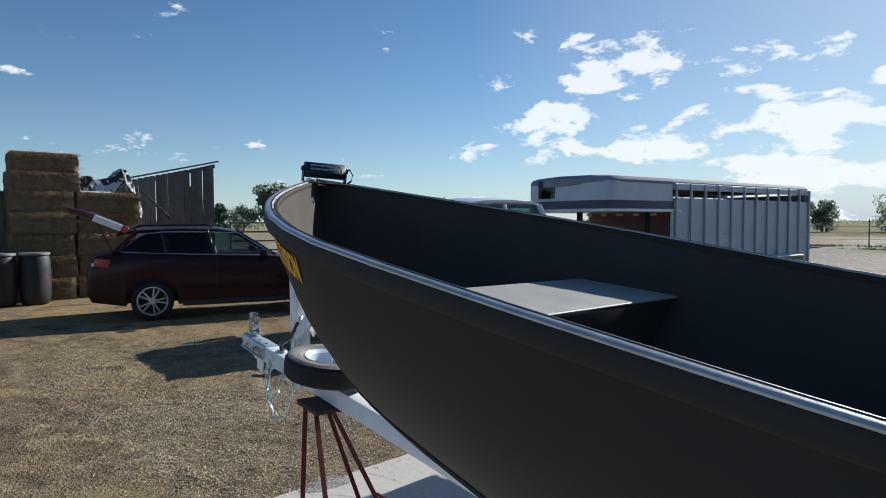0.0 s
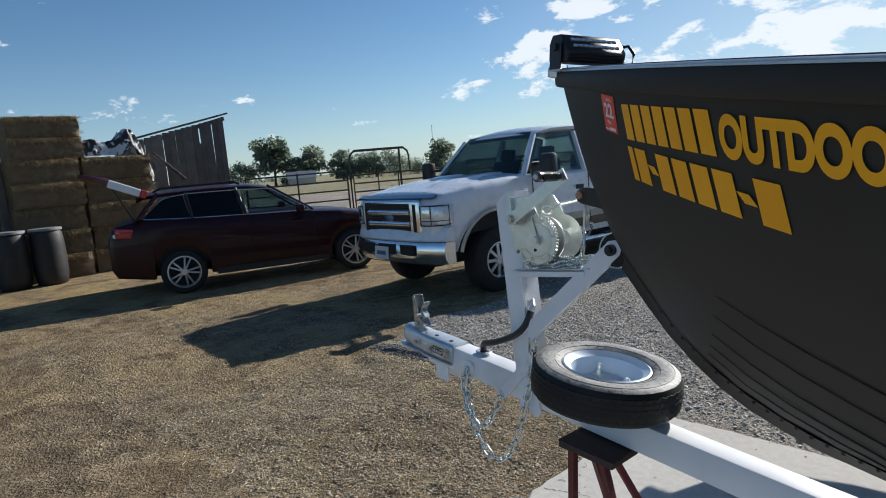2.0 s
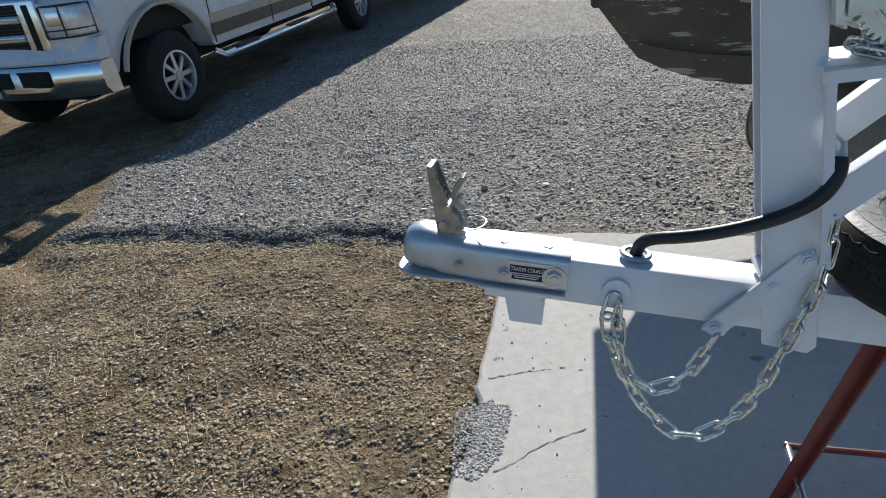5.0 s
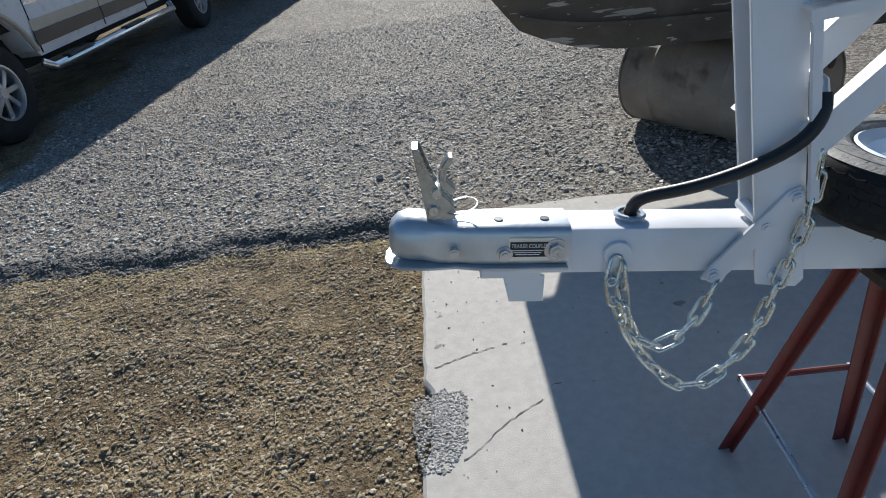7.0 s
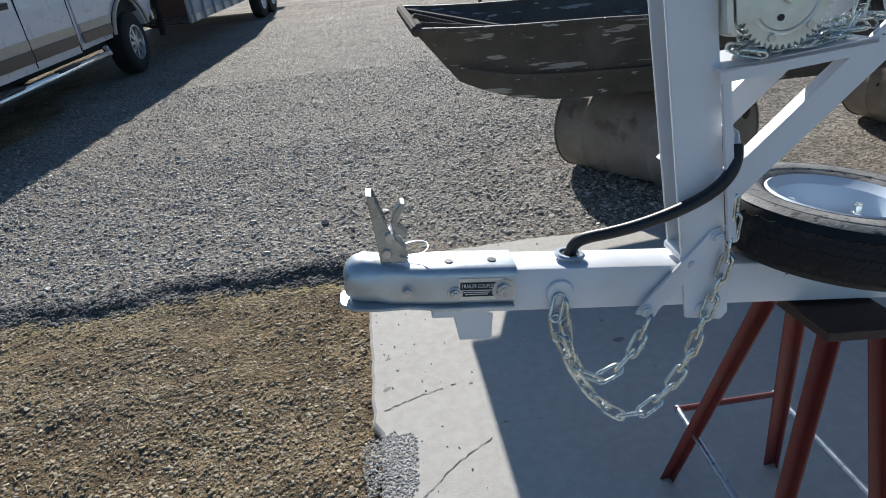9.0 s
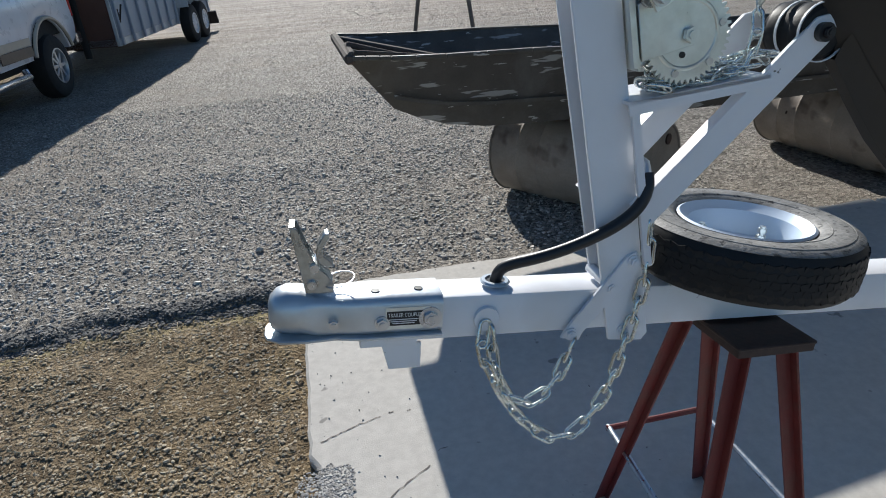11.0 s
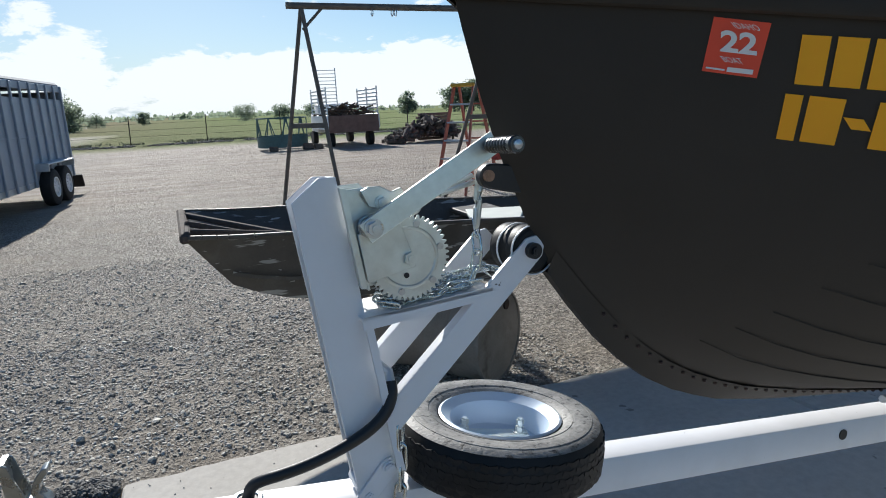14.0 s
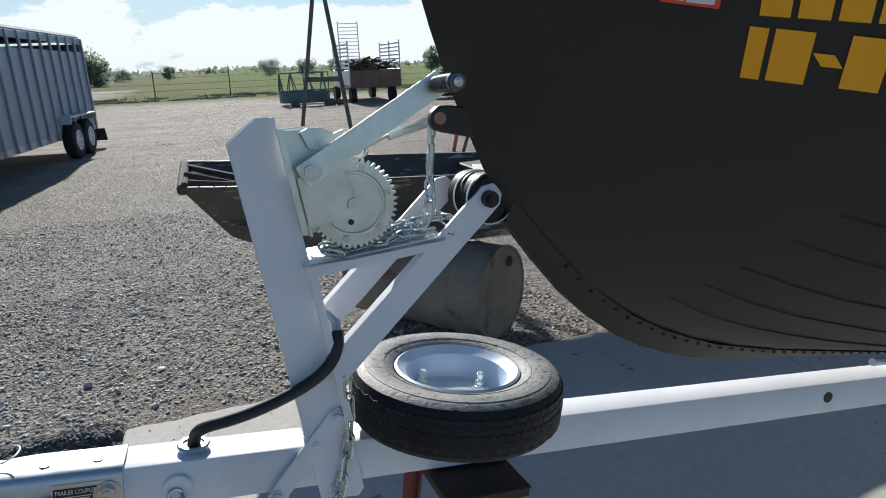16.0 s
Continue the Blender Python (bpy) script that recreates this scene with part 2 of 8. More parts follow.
M_WHITE = plain("white_paint", (0.78, 0.79, 0.82), 0.38, vary=0.03, relief=0.08, fine=140, dirt=(0.45, 0.42, 0.38), dirt_amt=0.12)
M_ZINC = plain("zinc_plated_steel", (0.68, 0.71, 0.68), 0.34, 0.7, vary=0.14, scale=25, relief=0.1)
M_CHAIN = plain("bright_zinc_chain", (0.60, 0.64, 0.63), 0.24, 0.92, vary=0.2, scale=30)
M_LEVER = plain("dull_plated_lever", (0.40, 0.42, 0.42), 0.30, 0.9, vary=0.2, scale=40)
M_GALV = plain("galvanised_coupler", (0.56, 0.60, 0.63), 0.38, 0.55, vary=0.1, scale=18, relief=0.12)
M_STEEL = plain("bright_steel", (0.55, 0.56, 0.57), 0.3, 0.9, vary=0.1, scale=30)
M_RED = plain("red_paint_worn", (0.125, 0.015, 0.014), 0.55, vary=0.25, scale=14, dirt=(0.10, 0.05, 0.04), dirt_amt=0.8, relief=0.3)
M_DARKSTEEL = plain("rusty_dark_plate", (0.055, 0.035, 0.03), 0.7, 0.2, vary=0.35, scale=20, dirt=(0.12, 0.05, 0.03), dirt_amt=0.5)
M_RUBBER = plain("tyre_rubber", (0.014, 0.014, 0.015), 0.55, vary=0.25, scale=14, dirt=(0.14, 0.135, 0.125), dirt_amt=0.16, spec=0.28)
# dust and scuffs, with a grey raised to include the sun's sheen
M_SIDEWALL = plain("dusty_sidewall", (0.20, 0.197, 0.19), 0.6, vary=0.45, scale=34, fine=150, relief=0.7, dirt=(0.36, 0.35, 0.33), dirt_amt=0.7)
M_GRIP = plain("worn_grip_plastic", (0.03, 0.03, 0.03), 0.28, vary=0.2, scale=40, spec=0.8)
M_BLACK = plain("black_plastic", (0.015, 0.015, 0.017), 0.45, vary=0.2, scale=20)
# white rim paint; the blue in its colour stands for reflected sky
M_RIM = plain("painted_rim", (0.58, 0.68, 0.80), 0.40, 0.1, vary=0.04, relief=0.1)
M_HULL = plain("olive_hull_paint", (0.048, 0.042, 0.036), 0.62, spec=0.16, vary=0.1, scale=5, fine=160, relief=0.15, dist=0.001)
M_INNER = plain("olive_inner_paint", (0.060, 0.053, 0.045), 0.55, spec=0.18, vary=0.12, scale=5, fine=160, relief=0.2)
M_BENCH = plain("grey_bench_paint", (0.36, 0.355, 0.33), 0.5, spec=0.35, vary=0.1, scale=7, fine=160, relief=0.2, dirt=(0.18, 0.17, 0.15), dirt_amt=0.4)
M_RAIL = plain("rub_rail_aluminium", (0.56, 0.55, 0.53), 0.36, 0.5, vary=0.15, scale=20)
M_YELLOW = plain("yellow_vinyl", (1.0, 0.43, 0.004), 0.5, vary=0.06, relief=0.05)
M_STICKER = plain("red_sticker", (0.85, 0.085, 0.04), 0.5, vary=0.05, relief=0.05)
M_LETTERW = plain("white_vinyl", (0.8, 0.8, 0.8), 0.5, vary=0.04, relief=0)
M_TRUCK = plain("truck_white_paint", (0.74, 0.76, 0.80), 0.3, vary=0.03, relief=0.0, coat=0.6, dirt=(0.45, 0.42, 0.38), dirt_amt=0.15)
M_MAROON = plain("maroon_car_paint", (0.023, 0.0028, 0.006), 0.38, 0.0, vary=0.08, relief=0, coat=0.22, spec=0.2)
M_CHROME = plain("chrome", (0.80, 0.81, 0.83), 0.20, 1.0, vary=0.04, relief=0)
M_GLASS = glass("car_glass", (0.55, 0.63, 0.64), 0.02, 0.02)
M_SCREEN = glass("windscreen_glass", (0.36, 0.43, 0.45), 0.02, 0.02)
M_TINT = glass("tinted_glass", (0.40, 0.42, 0.42), 0.02, 0.4)
M_DRUM = plain("rusty_tan_drum", (0.30, 0.26, 0.22), 0.7, 0.1, vary=0.25, scale=5, dirt=(0.14, 0.10, 0.075), dirt_amt=0.7, relief=0.3)
M_JON = plain("dark_olive_painted_aluminium", (0.088, 0.078, 0.064), 0.6, 0.1, vary=0.25, scale=6, dirt=(0.3, 0.3, 0.28), dirt_amt=0.25, relief=0.2)
M_STOCK = plain("grey_aluminium_panel", (0.33, 0.375, 0.44), 0.48, 0.3, vary=0.08, scale=3, relief=0.1)
M_NOSE = plain("pale_aluminium_nose", (0.42, 0.46, 0.52), 0.45, 0.25, vary=0.08, scale=3, relief=0.1)
M_STOCKROOF = plain("weathered_roof_sheet", (0.20, 0.23, 0.27), 0.85, 0.0, vary=0.12, scale=3, relief=0.1, spec=0.15)
M_WOODGREY = plain("weathered_boards", (0.105, 0.10, 0.098), 0.85, vary=0.35, scale=4, fine=60, relief=0.5, rand=0.25)
# bale straw, its colour darkened for faces turned from the sun
M_HAY_SHADE = plain("straw_bale", (0.15, 0.107, 0.06), 0.95, vary=0.4, scale=9, fine=70, relief=1.0, dist=0.02)
M_BARREL = plain("black_drum_plastic", (0.013, 0.013, 0.014), 0.6, vary=0.3, scale=6, dirt=(0.085, 0.08, 0.075), dirt_amt=0.35)
M_PIPE = plain("dark_pipe", (0.07, 0.06, 0.05), 0.6, 0.3, vary=0.3, scale=10)
M_HOIST = plain("weathered_hoist_pipe", (0.15, 0.13, 0.11), 0.7, 0.1, vary=0.3, scale=10)
M_TEAL = plain("teal_feeder_paint", (0.06, 0.13, 0.13), 0.5, vary=0.2)
M_RUST = plain("rusted_steel", (0.20, 0.125, 0.10), 0.8, 0.2, vary=0.35, scale=4)
M_SHACKLE = plain("rusty_shackle", (0.30, 0.19, 0.13), 0.6, 0.4, vary=0.4, scale=60)
M_ORANGE = plain("orange_fibreglass", (0.43, 0.12, 0.075), 0.5, vary=0.1)
M_CANVAS = plain("off_white_board", (0.72, 0.74, 0.66), 0.6, vary=0.06)
M_SIDING = plain("grey_metal_siding", (0.42, 0.40, 0.37), 0.5, 0.3, vary=0.1)
M_BARK = plain("bark", (0.09, 0.065, 0.045), 0.9, vary=0.3, relief=0.6)
# leaf colour and translucent share paled to stand in for distance haze
M_LEAF = plain("far_foliage", (0.12, 0.15, 0.12), 0.5, vary=0.35, scale=3, relief=0)
nt = M_LEAF.node_tree
leaf_mix, leaf_back = nt.nodes.new("ShaderNodeMixShader"), nt.nodes.new("ShaderNodeBsdfTranslucent")
leaf_mix.inputs[0].default_value = 0.6
leaf_back.inputs[0].default_value = (0.28, 0.34, 0.25, 1)
nt.links.new(nt.nodes["Principled BSDF"].outputs[0], leaf_mix.inputs[1])
nt.links.new(leaf_back.outputs[0], leaf_mix.inputs[2])
nt.links.new(leaf_mix.outputs[0], nt.nodes["Material Output"].inputs[0])
M_LOG = plain("split_wood", (0.125, 0.095, 0.078), 0.9, vary=0.4, scale=5, rand=0.4)


def marked(m, scale, lo, hi, col, stretch=(1, 1, 1)):
    """Adds sparse chips or scrapes of another colour to a surface."""
    nt = m.node_tree
    b = nt.nodes["Principled BSDF"]
    mp = nt.nodes.new("ShaderNodeMapping")
    mp.inputs["Scale"].default_value = stretch
    nt.links.new(coords(nt), mp.inputs["Vector"])
    f = ramp(nt, noise_tex(nt, mp.outputs[0], scale, 3, 0.6), [(lo, (0, 0, 0)), (hi, (1, 1, 1))])
    was = b.inputs["Base Color"].links[0].from_socket
    nt.links.new(mixc(nt, f, was, col), b.inputs["Base Color"])
    return m


marked(M_SIDEWALL, 70, 0.58, 0.66, (0.045, 0.045, 0.045))
marked(M_WHITE, 34, 0.745, 0.76, (0.10, 0.09, 0.08))
marked(M_WHITE, 3, 0.60, 0.75, (0.62, 0.62, 0.62))
marked(M_JON, 5, 0.612, 0.635, (0.36, 0.35, 0.32), (0.5, 1, 3.5))
marked(M_JON, 13, 0.665, 0.68, (0.46, 0.45, 0.42), (0.5, 1, 3))
marked(M_DRUM, 4, 0.58, 0.7, (0.11, 0.078, 0.06))

# ---- ground ----
PAD_X, PAD_Y, PAD_Z = -0.072, 1.905, 0.04


def fbm(x, y, scale, octaves=3, seed=0, rough=0.5):
    """Smooth value noise, 0 to 1, on arrays of places."""
    total, amp, norm = np.zeros_like(x), 1.0, 0.0
    for k in range(octaves):
        tab = np.random.default_rng(seed * 17 + k).random((256, 256))
        u, v = x * scale * 2 ** k + 31.7 * k, y * scale * 2 ** k + 11.3 * k
        i, j = np.floor(u).astype(int), np.floor(v).astype(int)
        f, g = u - i, v - j
        f, g = f * f * (3 - 2 * f), g * g * (3 - 2 * g)
        i0, i1, j0, j1 = i % 256, (i + 1) % 256, j % 256, (j + 1) % 256
        total += amp * ((tab[i0, j0] * (1 - f) + tab[i1, j0] * f) * (1 - g) + (tab[i0, j1] * (1 - f) + tab[i1, j1] * f) * g)
        norm += amp
        amp *= rough
    return total / norm


def ease_in(v, lo, hi):
    f = np.clip((v - lo) / (hi - lo), 0, 1)
    return f * f * (3 - 2 * f)


def gravel_at(x, y):
    """1 where the crushed asphalt lies, 0 on the dirt, and the way in from its front edge."""
    wob = (fbm(x, y, 2.2, 4, 3) - 0.5) * 0.20 + (fbm(x, y, 11.0, 3, 9) - 0.5) * 0.10 + (fbm(x, y, 0.5, 2, 8) - 0.5) * 0.12
    inside = y - 1.845 + wob
    west = x + 2.85 + 0.18 * (y - 2.0) + (fbm(x, y, 0.8, 3, 5) - 0.5) * 0.8
    return ease_in(inside, -0.03, 0.05) * ease_in(west, -0.10, 0.12), inside, west


def ground_height(x, y):
    g, inside, west = gravel_at(x, y)
    lip = 0.026 * np.exp(-np.clip(inside, 0, None) / 0.30) * np.exp(-np.clip(west, 0, None) / 6.0)
    dirt = 0.034 * (fbm(x, y, 0.7, 2, 1) - 0.5) + 0.030 * (fbm(x, y, 2.6, 2, 12) - 0.5) + 0.042 * (fbm(x, y, 5.5, 4, 2, 0.70) - 0.5) - 0.004
    stone = 0.014 * (fbm(x, y, 2.0, 2, 4) - 0.5) + 0.022 * (fbm(x, y, 13.0, 2, 6, 0.7) - 0.5)
    rut = -0.022 * np.exp(-((y - 1.42 + 0.35 * (x + 2.6)) / 0.10) ** 2) * ease_in(-x, 2.2, 2.6) * ease_in(x, -4.2, -3.6)
    near = ease_in(x, -9.0, -6.5) * (1 - ease_in(x, 4.5, 6.0)) * ease_in(y, -3.5, -2.0) * (1 - ease_in(y, 9.0, 11.0))
    return (dirt * (1 - g) + (stone + lip) * g + rut) * near


def ground_material():
    m, nt, b = blank("yard_ground")
    v = coords(nt, "Object")
    sep = nt.nodes.new("ShaderNodeSeparateXYZ")
    nt.links.new(v, sep.inputs[0])
    X, Y = sep.outputs[0], sep.outputs[1]
    big, mid, fine, grit = noise_tex(nt, v, 0.35, 5), noise_tex(nt, v, 2.2, 6, 0.65), noise_tex(nt, v, 45, 5, 0.75), noise_tex(nt, v, 160, 2)
    coarse = noise_tex(nt, v, 9.0, 5, 0.7)
    # straw-strewn dirt, greyer where it is trodden
    dirt = ramp(nt, mid, [(0.30, (0.15, 0.10, 0.056)), (0.5, (0.29, 0.213, 0.118)), (0.70, (0.52, 0.40, 0.22))])
    dirt = mixc(nt, ramp(nt, big, [(0.42, (0, 0, 0)), (0.56, (0.75,) * 3)]), dirt, ramp(nt, coarse, [(0.3, (0.155, 0.145, 0.135)), (0.7, (0.33, 0.31, 0.285))]))
    dirt = mixc(nt, 0.30, dirt, ramp(nt, coarse, [(0.35, (0.105, 0.072, 0.043)), (0.65, (0.50, 0.41, 0.26))]))
    dirt = mixc(nt, 0.5, dirt, ramp(nt, fine, [(0.38, (0.05, 0.036, 0.024)), (0.5, (0.30, 0.23, 0.135)), (0.62, (0.72, 0.60, 0.40))]))
    lumps = noise_tex(nt, v, 4.2, 5, 0.7, 0.4)
    dirt = mixc(nt, 0.42, dirt, ramp(nt, lumps, [(0.38, (0.085, 0.062, 0.042)), (0.5, (0.27, 0.205, 0.125)), (0.62, (0.55, 0.44, 0.275))]))
    gold = noise_tex(nt, v, 0.55, 5, 0.62, 0.5)
    dirt = mixc(nt, ramp(nt, gold, [(0.46, (0, 0, 0)), (0.60, (0.6,) * 3)]), dirt, ramp(nt, fine, [(0.35, (0.24, 0.175, 0.085)), (0.65, (0.68, 0.535, 0.285))]))
    near_stack = nt.nodes.new("ShaderNodeMapRange")
    near_stack.inputs[1].default_value, near_stack.inputs[2].default_value = -4.5, -9.0
    nt.links.new(X, near_stack.inputs[0])
    trod = ramp(nt, noise_tex(nt, v, 0.9, 6, 0.7, 0.8), [(0.40, (0, 0, 0)), (0.58, (0.85,) * 3)])
    dirt = mixc(nt, math_n(nt, "MULTIPLY", trod, near_stack.outputs[0]), dirt, ramp(nt, coarse, [(0.3, (0.34, 0.235, 0.10)), (0.7, (0.66, 0.50, 0.25))]))
    damp = noise_tex(nt, v, 1.3, 6, 0.68, 0.8)
    dirt = mixc(nt, ramp(nt, damp, [(0.50, (0, 0, 0)), (0.62, (0.80,) * 3)]), dirt, ramp(nt, fine, [(0.35, (0.10, 0.07, 0.042)), (0.65, (0.26, 0.19, 0.115))]))
    # crushed asphalt
    vor = nt.nodes.new("ShaderNodeTexVoronoi")
    vor.inputs["Scale"].default_value = 48
    nt.links.new(v, vor.inputs["Vector"])
    grav = ramp(nt, vor.outputs["Color"], [(0.15, (0.08, 0.075, 0.067)), (0.5, (0.33, 0.31, 0.27)), (0.9, (0.70, 0.66, 0.58))])
    grav = mixc(nt, 0.45, grav, ramp(nt, mid, [(0.3, (0.23, 0.215, 0.19)), (0.7, (0.48, 0.45, 0.395))]))
    grav = mixc(nt, ramp(nt, noise_tex(nt, v, 0.7, 5, 0.65), [(0.5, (0, 0, 0)), (0.7, (0.6,) * 3)]), grav, ramp(nt, fine, [(0.35, (0.22, 0.19, 0.15)), (0.65, (0.50, 0.44, 0.35))]))
    # packed far yard
    yard = ramp(nt, mid, [(0.3, (0.36, 0.315, 0.265)), (0.55, (0.48, 0.43, 0.365)), (0.75, (0.58, 0.53, 0.45))])
    yard = mixc(nt, 0.35, yard, ramp(nt, coarse, [(0.36, (0.20, 0.17, 0.14)), (0.5, (0.46, 0.41, 0.345)), (0.64, (0.70, 0.64, 0.55))]))
    yard = mixc(nt, 0.4, yard, ramp(nt, fine, [(0.35, (0.26, 0.225, 0.185)), (0.65, (0.62, 0.56, 0.475))]))
    yard = mixc(nt, ramp(nt, noise_tex(nt, v, 0.9, 6, 0.7, 0.6), [(0.48, (0, 0, 0)), (0.62, (0.55,) * 3)]), yard, (0.30, 0.255, 0.21))
    # wheel tracks drawn across the yard
    lane = nt.nodes.new("ShaderNodeMapping")
    lane.inputs["Rotation"].default_value = (0, 0, radians(-14))
    lane.inputs["Scale"].default_value = (0.22, 1.9, 1)
    nt.links.new(v, lane.inputs["Vector"])
    yard = mixc(nt, 0.42, yard, ramp(nt, noise_tex(nt, lane.outputs[0], 1.5, 7, 0.72, 0.3), [(0.40, (0.21, 0.18, 0.15)), (0.5, (0.40, 0.355, 0.305)), (0.60, (0.60, 0.545, 0.47))]))
    # meadow
    grass = ramp(nt, big, [(0.3, (0.19, 0.25, 0.11)), (0.55, (0.28, 0.33, 0.155)), (0.75, (0.45, 0.41, 0.27))])
    grass = mixc(nt, 0.4, grass, ramp(nt, mid, [(0.3, (0.18, 0.23, 0.11)), (0.7, (0.42, 0.40, 0.25))]))
    grass = mixc(nt, ramp(nt, math_n(nt, "MULTIPLY_ADD", X, -0.02), [(0.25, (0, 0, 0)), (0.9, (0.85,) * 3)]), grass, ramp(nt, mid, [(0.3, (0.24, 0.21, 0.14)), (0.7, (0.42, 0.37, 0.26))]))
    wob = math_n(nt, "MULTIPLY", math_n(nt, "SUBTRACT", mid, 0.5), 0.9)

    def edge(val, a, wide):
        e = nt.nodes.new("ShaderNodeMapRange")
        e.interpolation_type = "SMOOTHSTEP"
        e.inputs[1].default_value, e.inputs[2].default_value = a - wide, a + wide
        nt.links.new(math_n(nt, "ADD", val, wob), e.inputs[0])
        return e.outputs[0]

    at_n = nt.nodes.new("ShaderNodeAttribute")
    at_n.attribute_name = "gravel"
    at_v = nt.nodes.new("ShaderNodeAttribute")
    at_v.attribute_name = "verge"
    dirt = mixc(nt, at_v.outputs["Fac"], dirt, ramp(nt, fine, [(0.35, (0.25, 0.21, 0.10)), (0.65, (0.62, 0.54, 0.31))]))
    c = mixc(nt, at_n.outputs["Fac"], dirt, grav)
    c = mixc(nt, math_n(nt, "MULTIPLY", math_n(nt, "MAXIMUM", math_n(nt, "MULTIPLY", edge(Y, 12.0, 3.0), edge(X, -4.0, 1.5)), math_n(nt, "SUBTRACT", 1.0, edge(X, -14.5, 1.5))), 1.0), c, yard)
    far = math_n(nt, "MAXIMUM", math_n(nt, "MAXIMUM", math_n(nt, "MULTIPLY", edge(Y, 36.0, 3.0), edge(X, -8.0, 3.0)), edge(Y, 70.0, 6.0)), math_n(nt, "SUBTRACT", 1.0, edge(X, -46.0, 5.0)))
    c = mixc(nt, 1.0, c, (0.92, 0.89, 0.885), "MULTIPLY")
    c = mixc(nt, far, c, grass)
    nt.links.new(c, b.inputs["Base Color"])
    nt.links.new(ramp(nt, at_n.outputs["Fac"], [(0, (0.92,) * 3), (1, (0.80,) * 3)]), b.inputs["Roughness"])
    nt.links.new(math_n(nt, "SUBTRACT", 0.14, math_n(nt, "ADD", math_n(nt, "MULTIPLY", edge(Y, 13.0, 6.0), 0.07), math_n(nt, "MULTIPLY", far, 0.07))), b.inputs["Specular IOR Level"])
    h = math_n(nt, "ADD", math_n(nt, "MULTIPLY", fine, 0.9), math_n(nt, "MULTIPLY", vor.outputs["Distance"], 0.5))
    h = math_n(nt, "ADD", h, math_n(nt, "MULTIPLY", coarse, 1.0))
    bump(nt, b, math_n(nt, "ADD", h, math_n(nt, "MULTIPLY", grit, 0.4)), 1.0, 0.034)
    return m


def concrete_material():
    m, nt, b = blank("concrete")
    v = coords(nt, "Object")
    n1, n2, n3 = noise_tex(nt, v, 1.1, 6, 0.6), noise_tex(nt, v, 26, 4, 0.6), noise_tex(nt, v, 230, 2)
    c = ramp(nt, n1, [(0.3, (0.46, 0.43, 0.385)), (0.7, (0.58, 0.55, 0.50))])
    c = mixc(nt, 0.3, c, ramp(nt, n2, [(0.35, (0.39, 0.365, 0.335)), (0.65, (0.62, 0.59, 0.54))]))
    spots = ramp(nt, noise_tex(nt, v, 11, 3, 0.5), [(0.70, (0, 0, 0)), (0.74, (0.7,) * 3)])
    c = mixc(nt, spots, c, (0.14, 0.13, 0.12))
    nt.links.new(c, b.inputs["Base Color"])
    b.inputs["Roughness"].default_value = 0.85
    bump(nt, b, math_n(nt, "ADD", n3, math_n(nt, "MULTIPLY", n2, 0.35)), 0.25, 0.003)
    return m


M_GROUND, M_CONC = ground_material(), concrete_material()


def make_ground():
    near_x, near_y = np.arange(-5.2, 3.4, 0.028), np.arange(-1.4, 7.2, 0.028)
    xs = np.array(sorted({-2600, -900, -300, -120, -60, -35, 35, 60, 120, 300, 900, 2600, *np.arange(-24, -5.3, 0.4).round(3).tolist(), *near_x.round(3).tolist(), *np.arange(3.6, 24, 0.8).round(3).tolist()}), float)
    ys = np.array(sorted({-2600, -900, -300, -100, -50, -25, 60, 90, 160, 300, 900, 2600, *np.arange(-14, -1.6, 0.8).round(3).tolist(), *near_y.round(3).tolist(), *np.arange(7.4, 45, 0.6).round(3).tolist()}), float)
    gx, gy = [q.ravel() for q in np.meshgrid(xs, ys)]
    z = ground_height(gx, gy)
    n, w = len(gx), len(xs)
    i = (np.arange(len(ys) - 1)[:, None] * w + np.arange(w - 1)[None, :]).ravel()
    quads = np.stack([i, i + 1, i + 1 + w, i + w], 1)
    me = bpy.data.meshes.new("ground")
    me.from_pydata(np.stack([gx, gy, z], 1), [], quads)
    mask = me.attributes.new("gravel", "FLOAT", "POINT")
    mask.data.foreach_set("value", gravel_at(gx, gy)[0].astype(np.float32))
    _, inside, west = gravel_at(gx, gy)
    straw = np.exp(-((inside + 0.10) / 0.07) ** 2) * ease_in(west, 0.0, 0.3) * (0.35 + 0.9 * fbm(gx, gy, 3.0, 3, 61))
    verge = me.attributes.new("verge", "FLOAT", "POINT")
    verge.data.foreach_set("value", np.clip(straw, 0, 0.9).astype(np.float32))
    me.materials.append(M_GROUND)
    me.shade_smooth()
    return tagged(new("ground", me), "dirt and gravel farmyard running into grass fields", "ground", kind="structure")


make_ground()


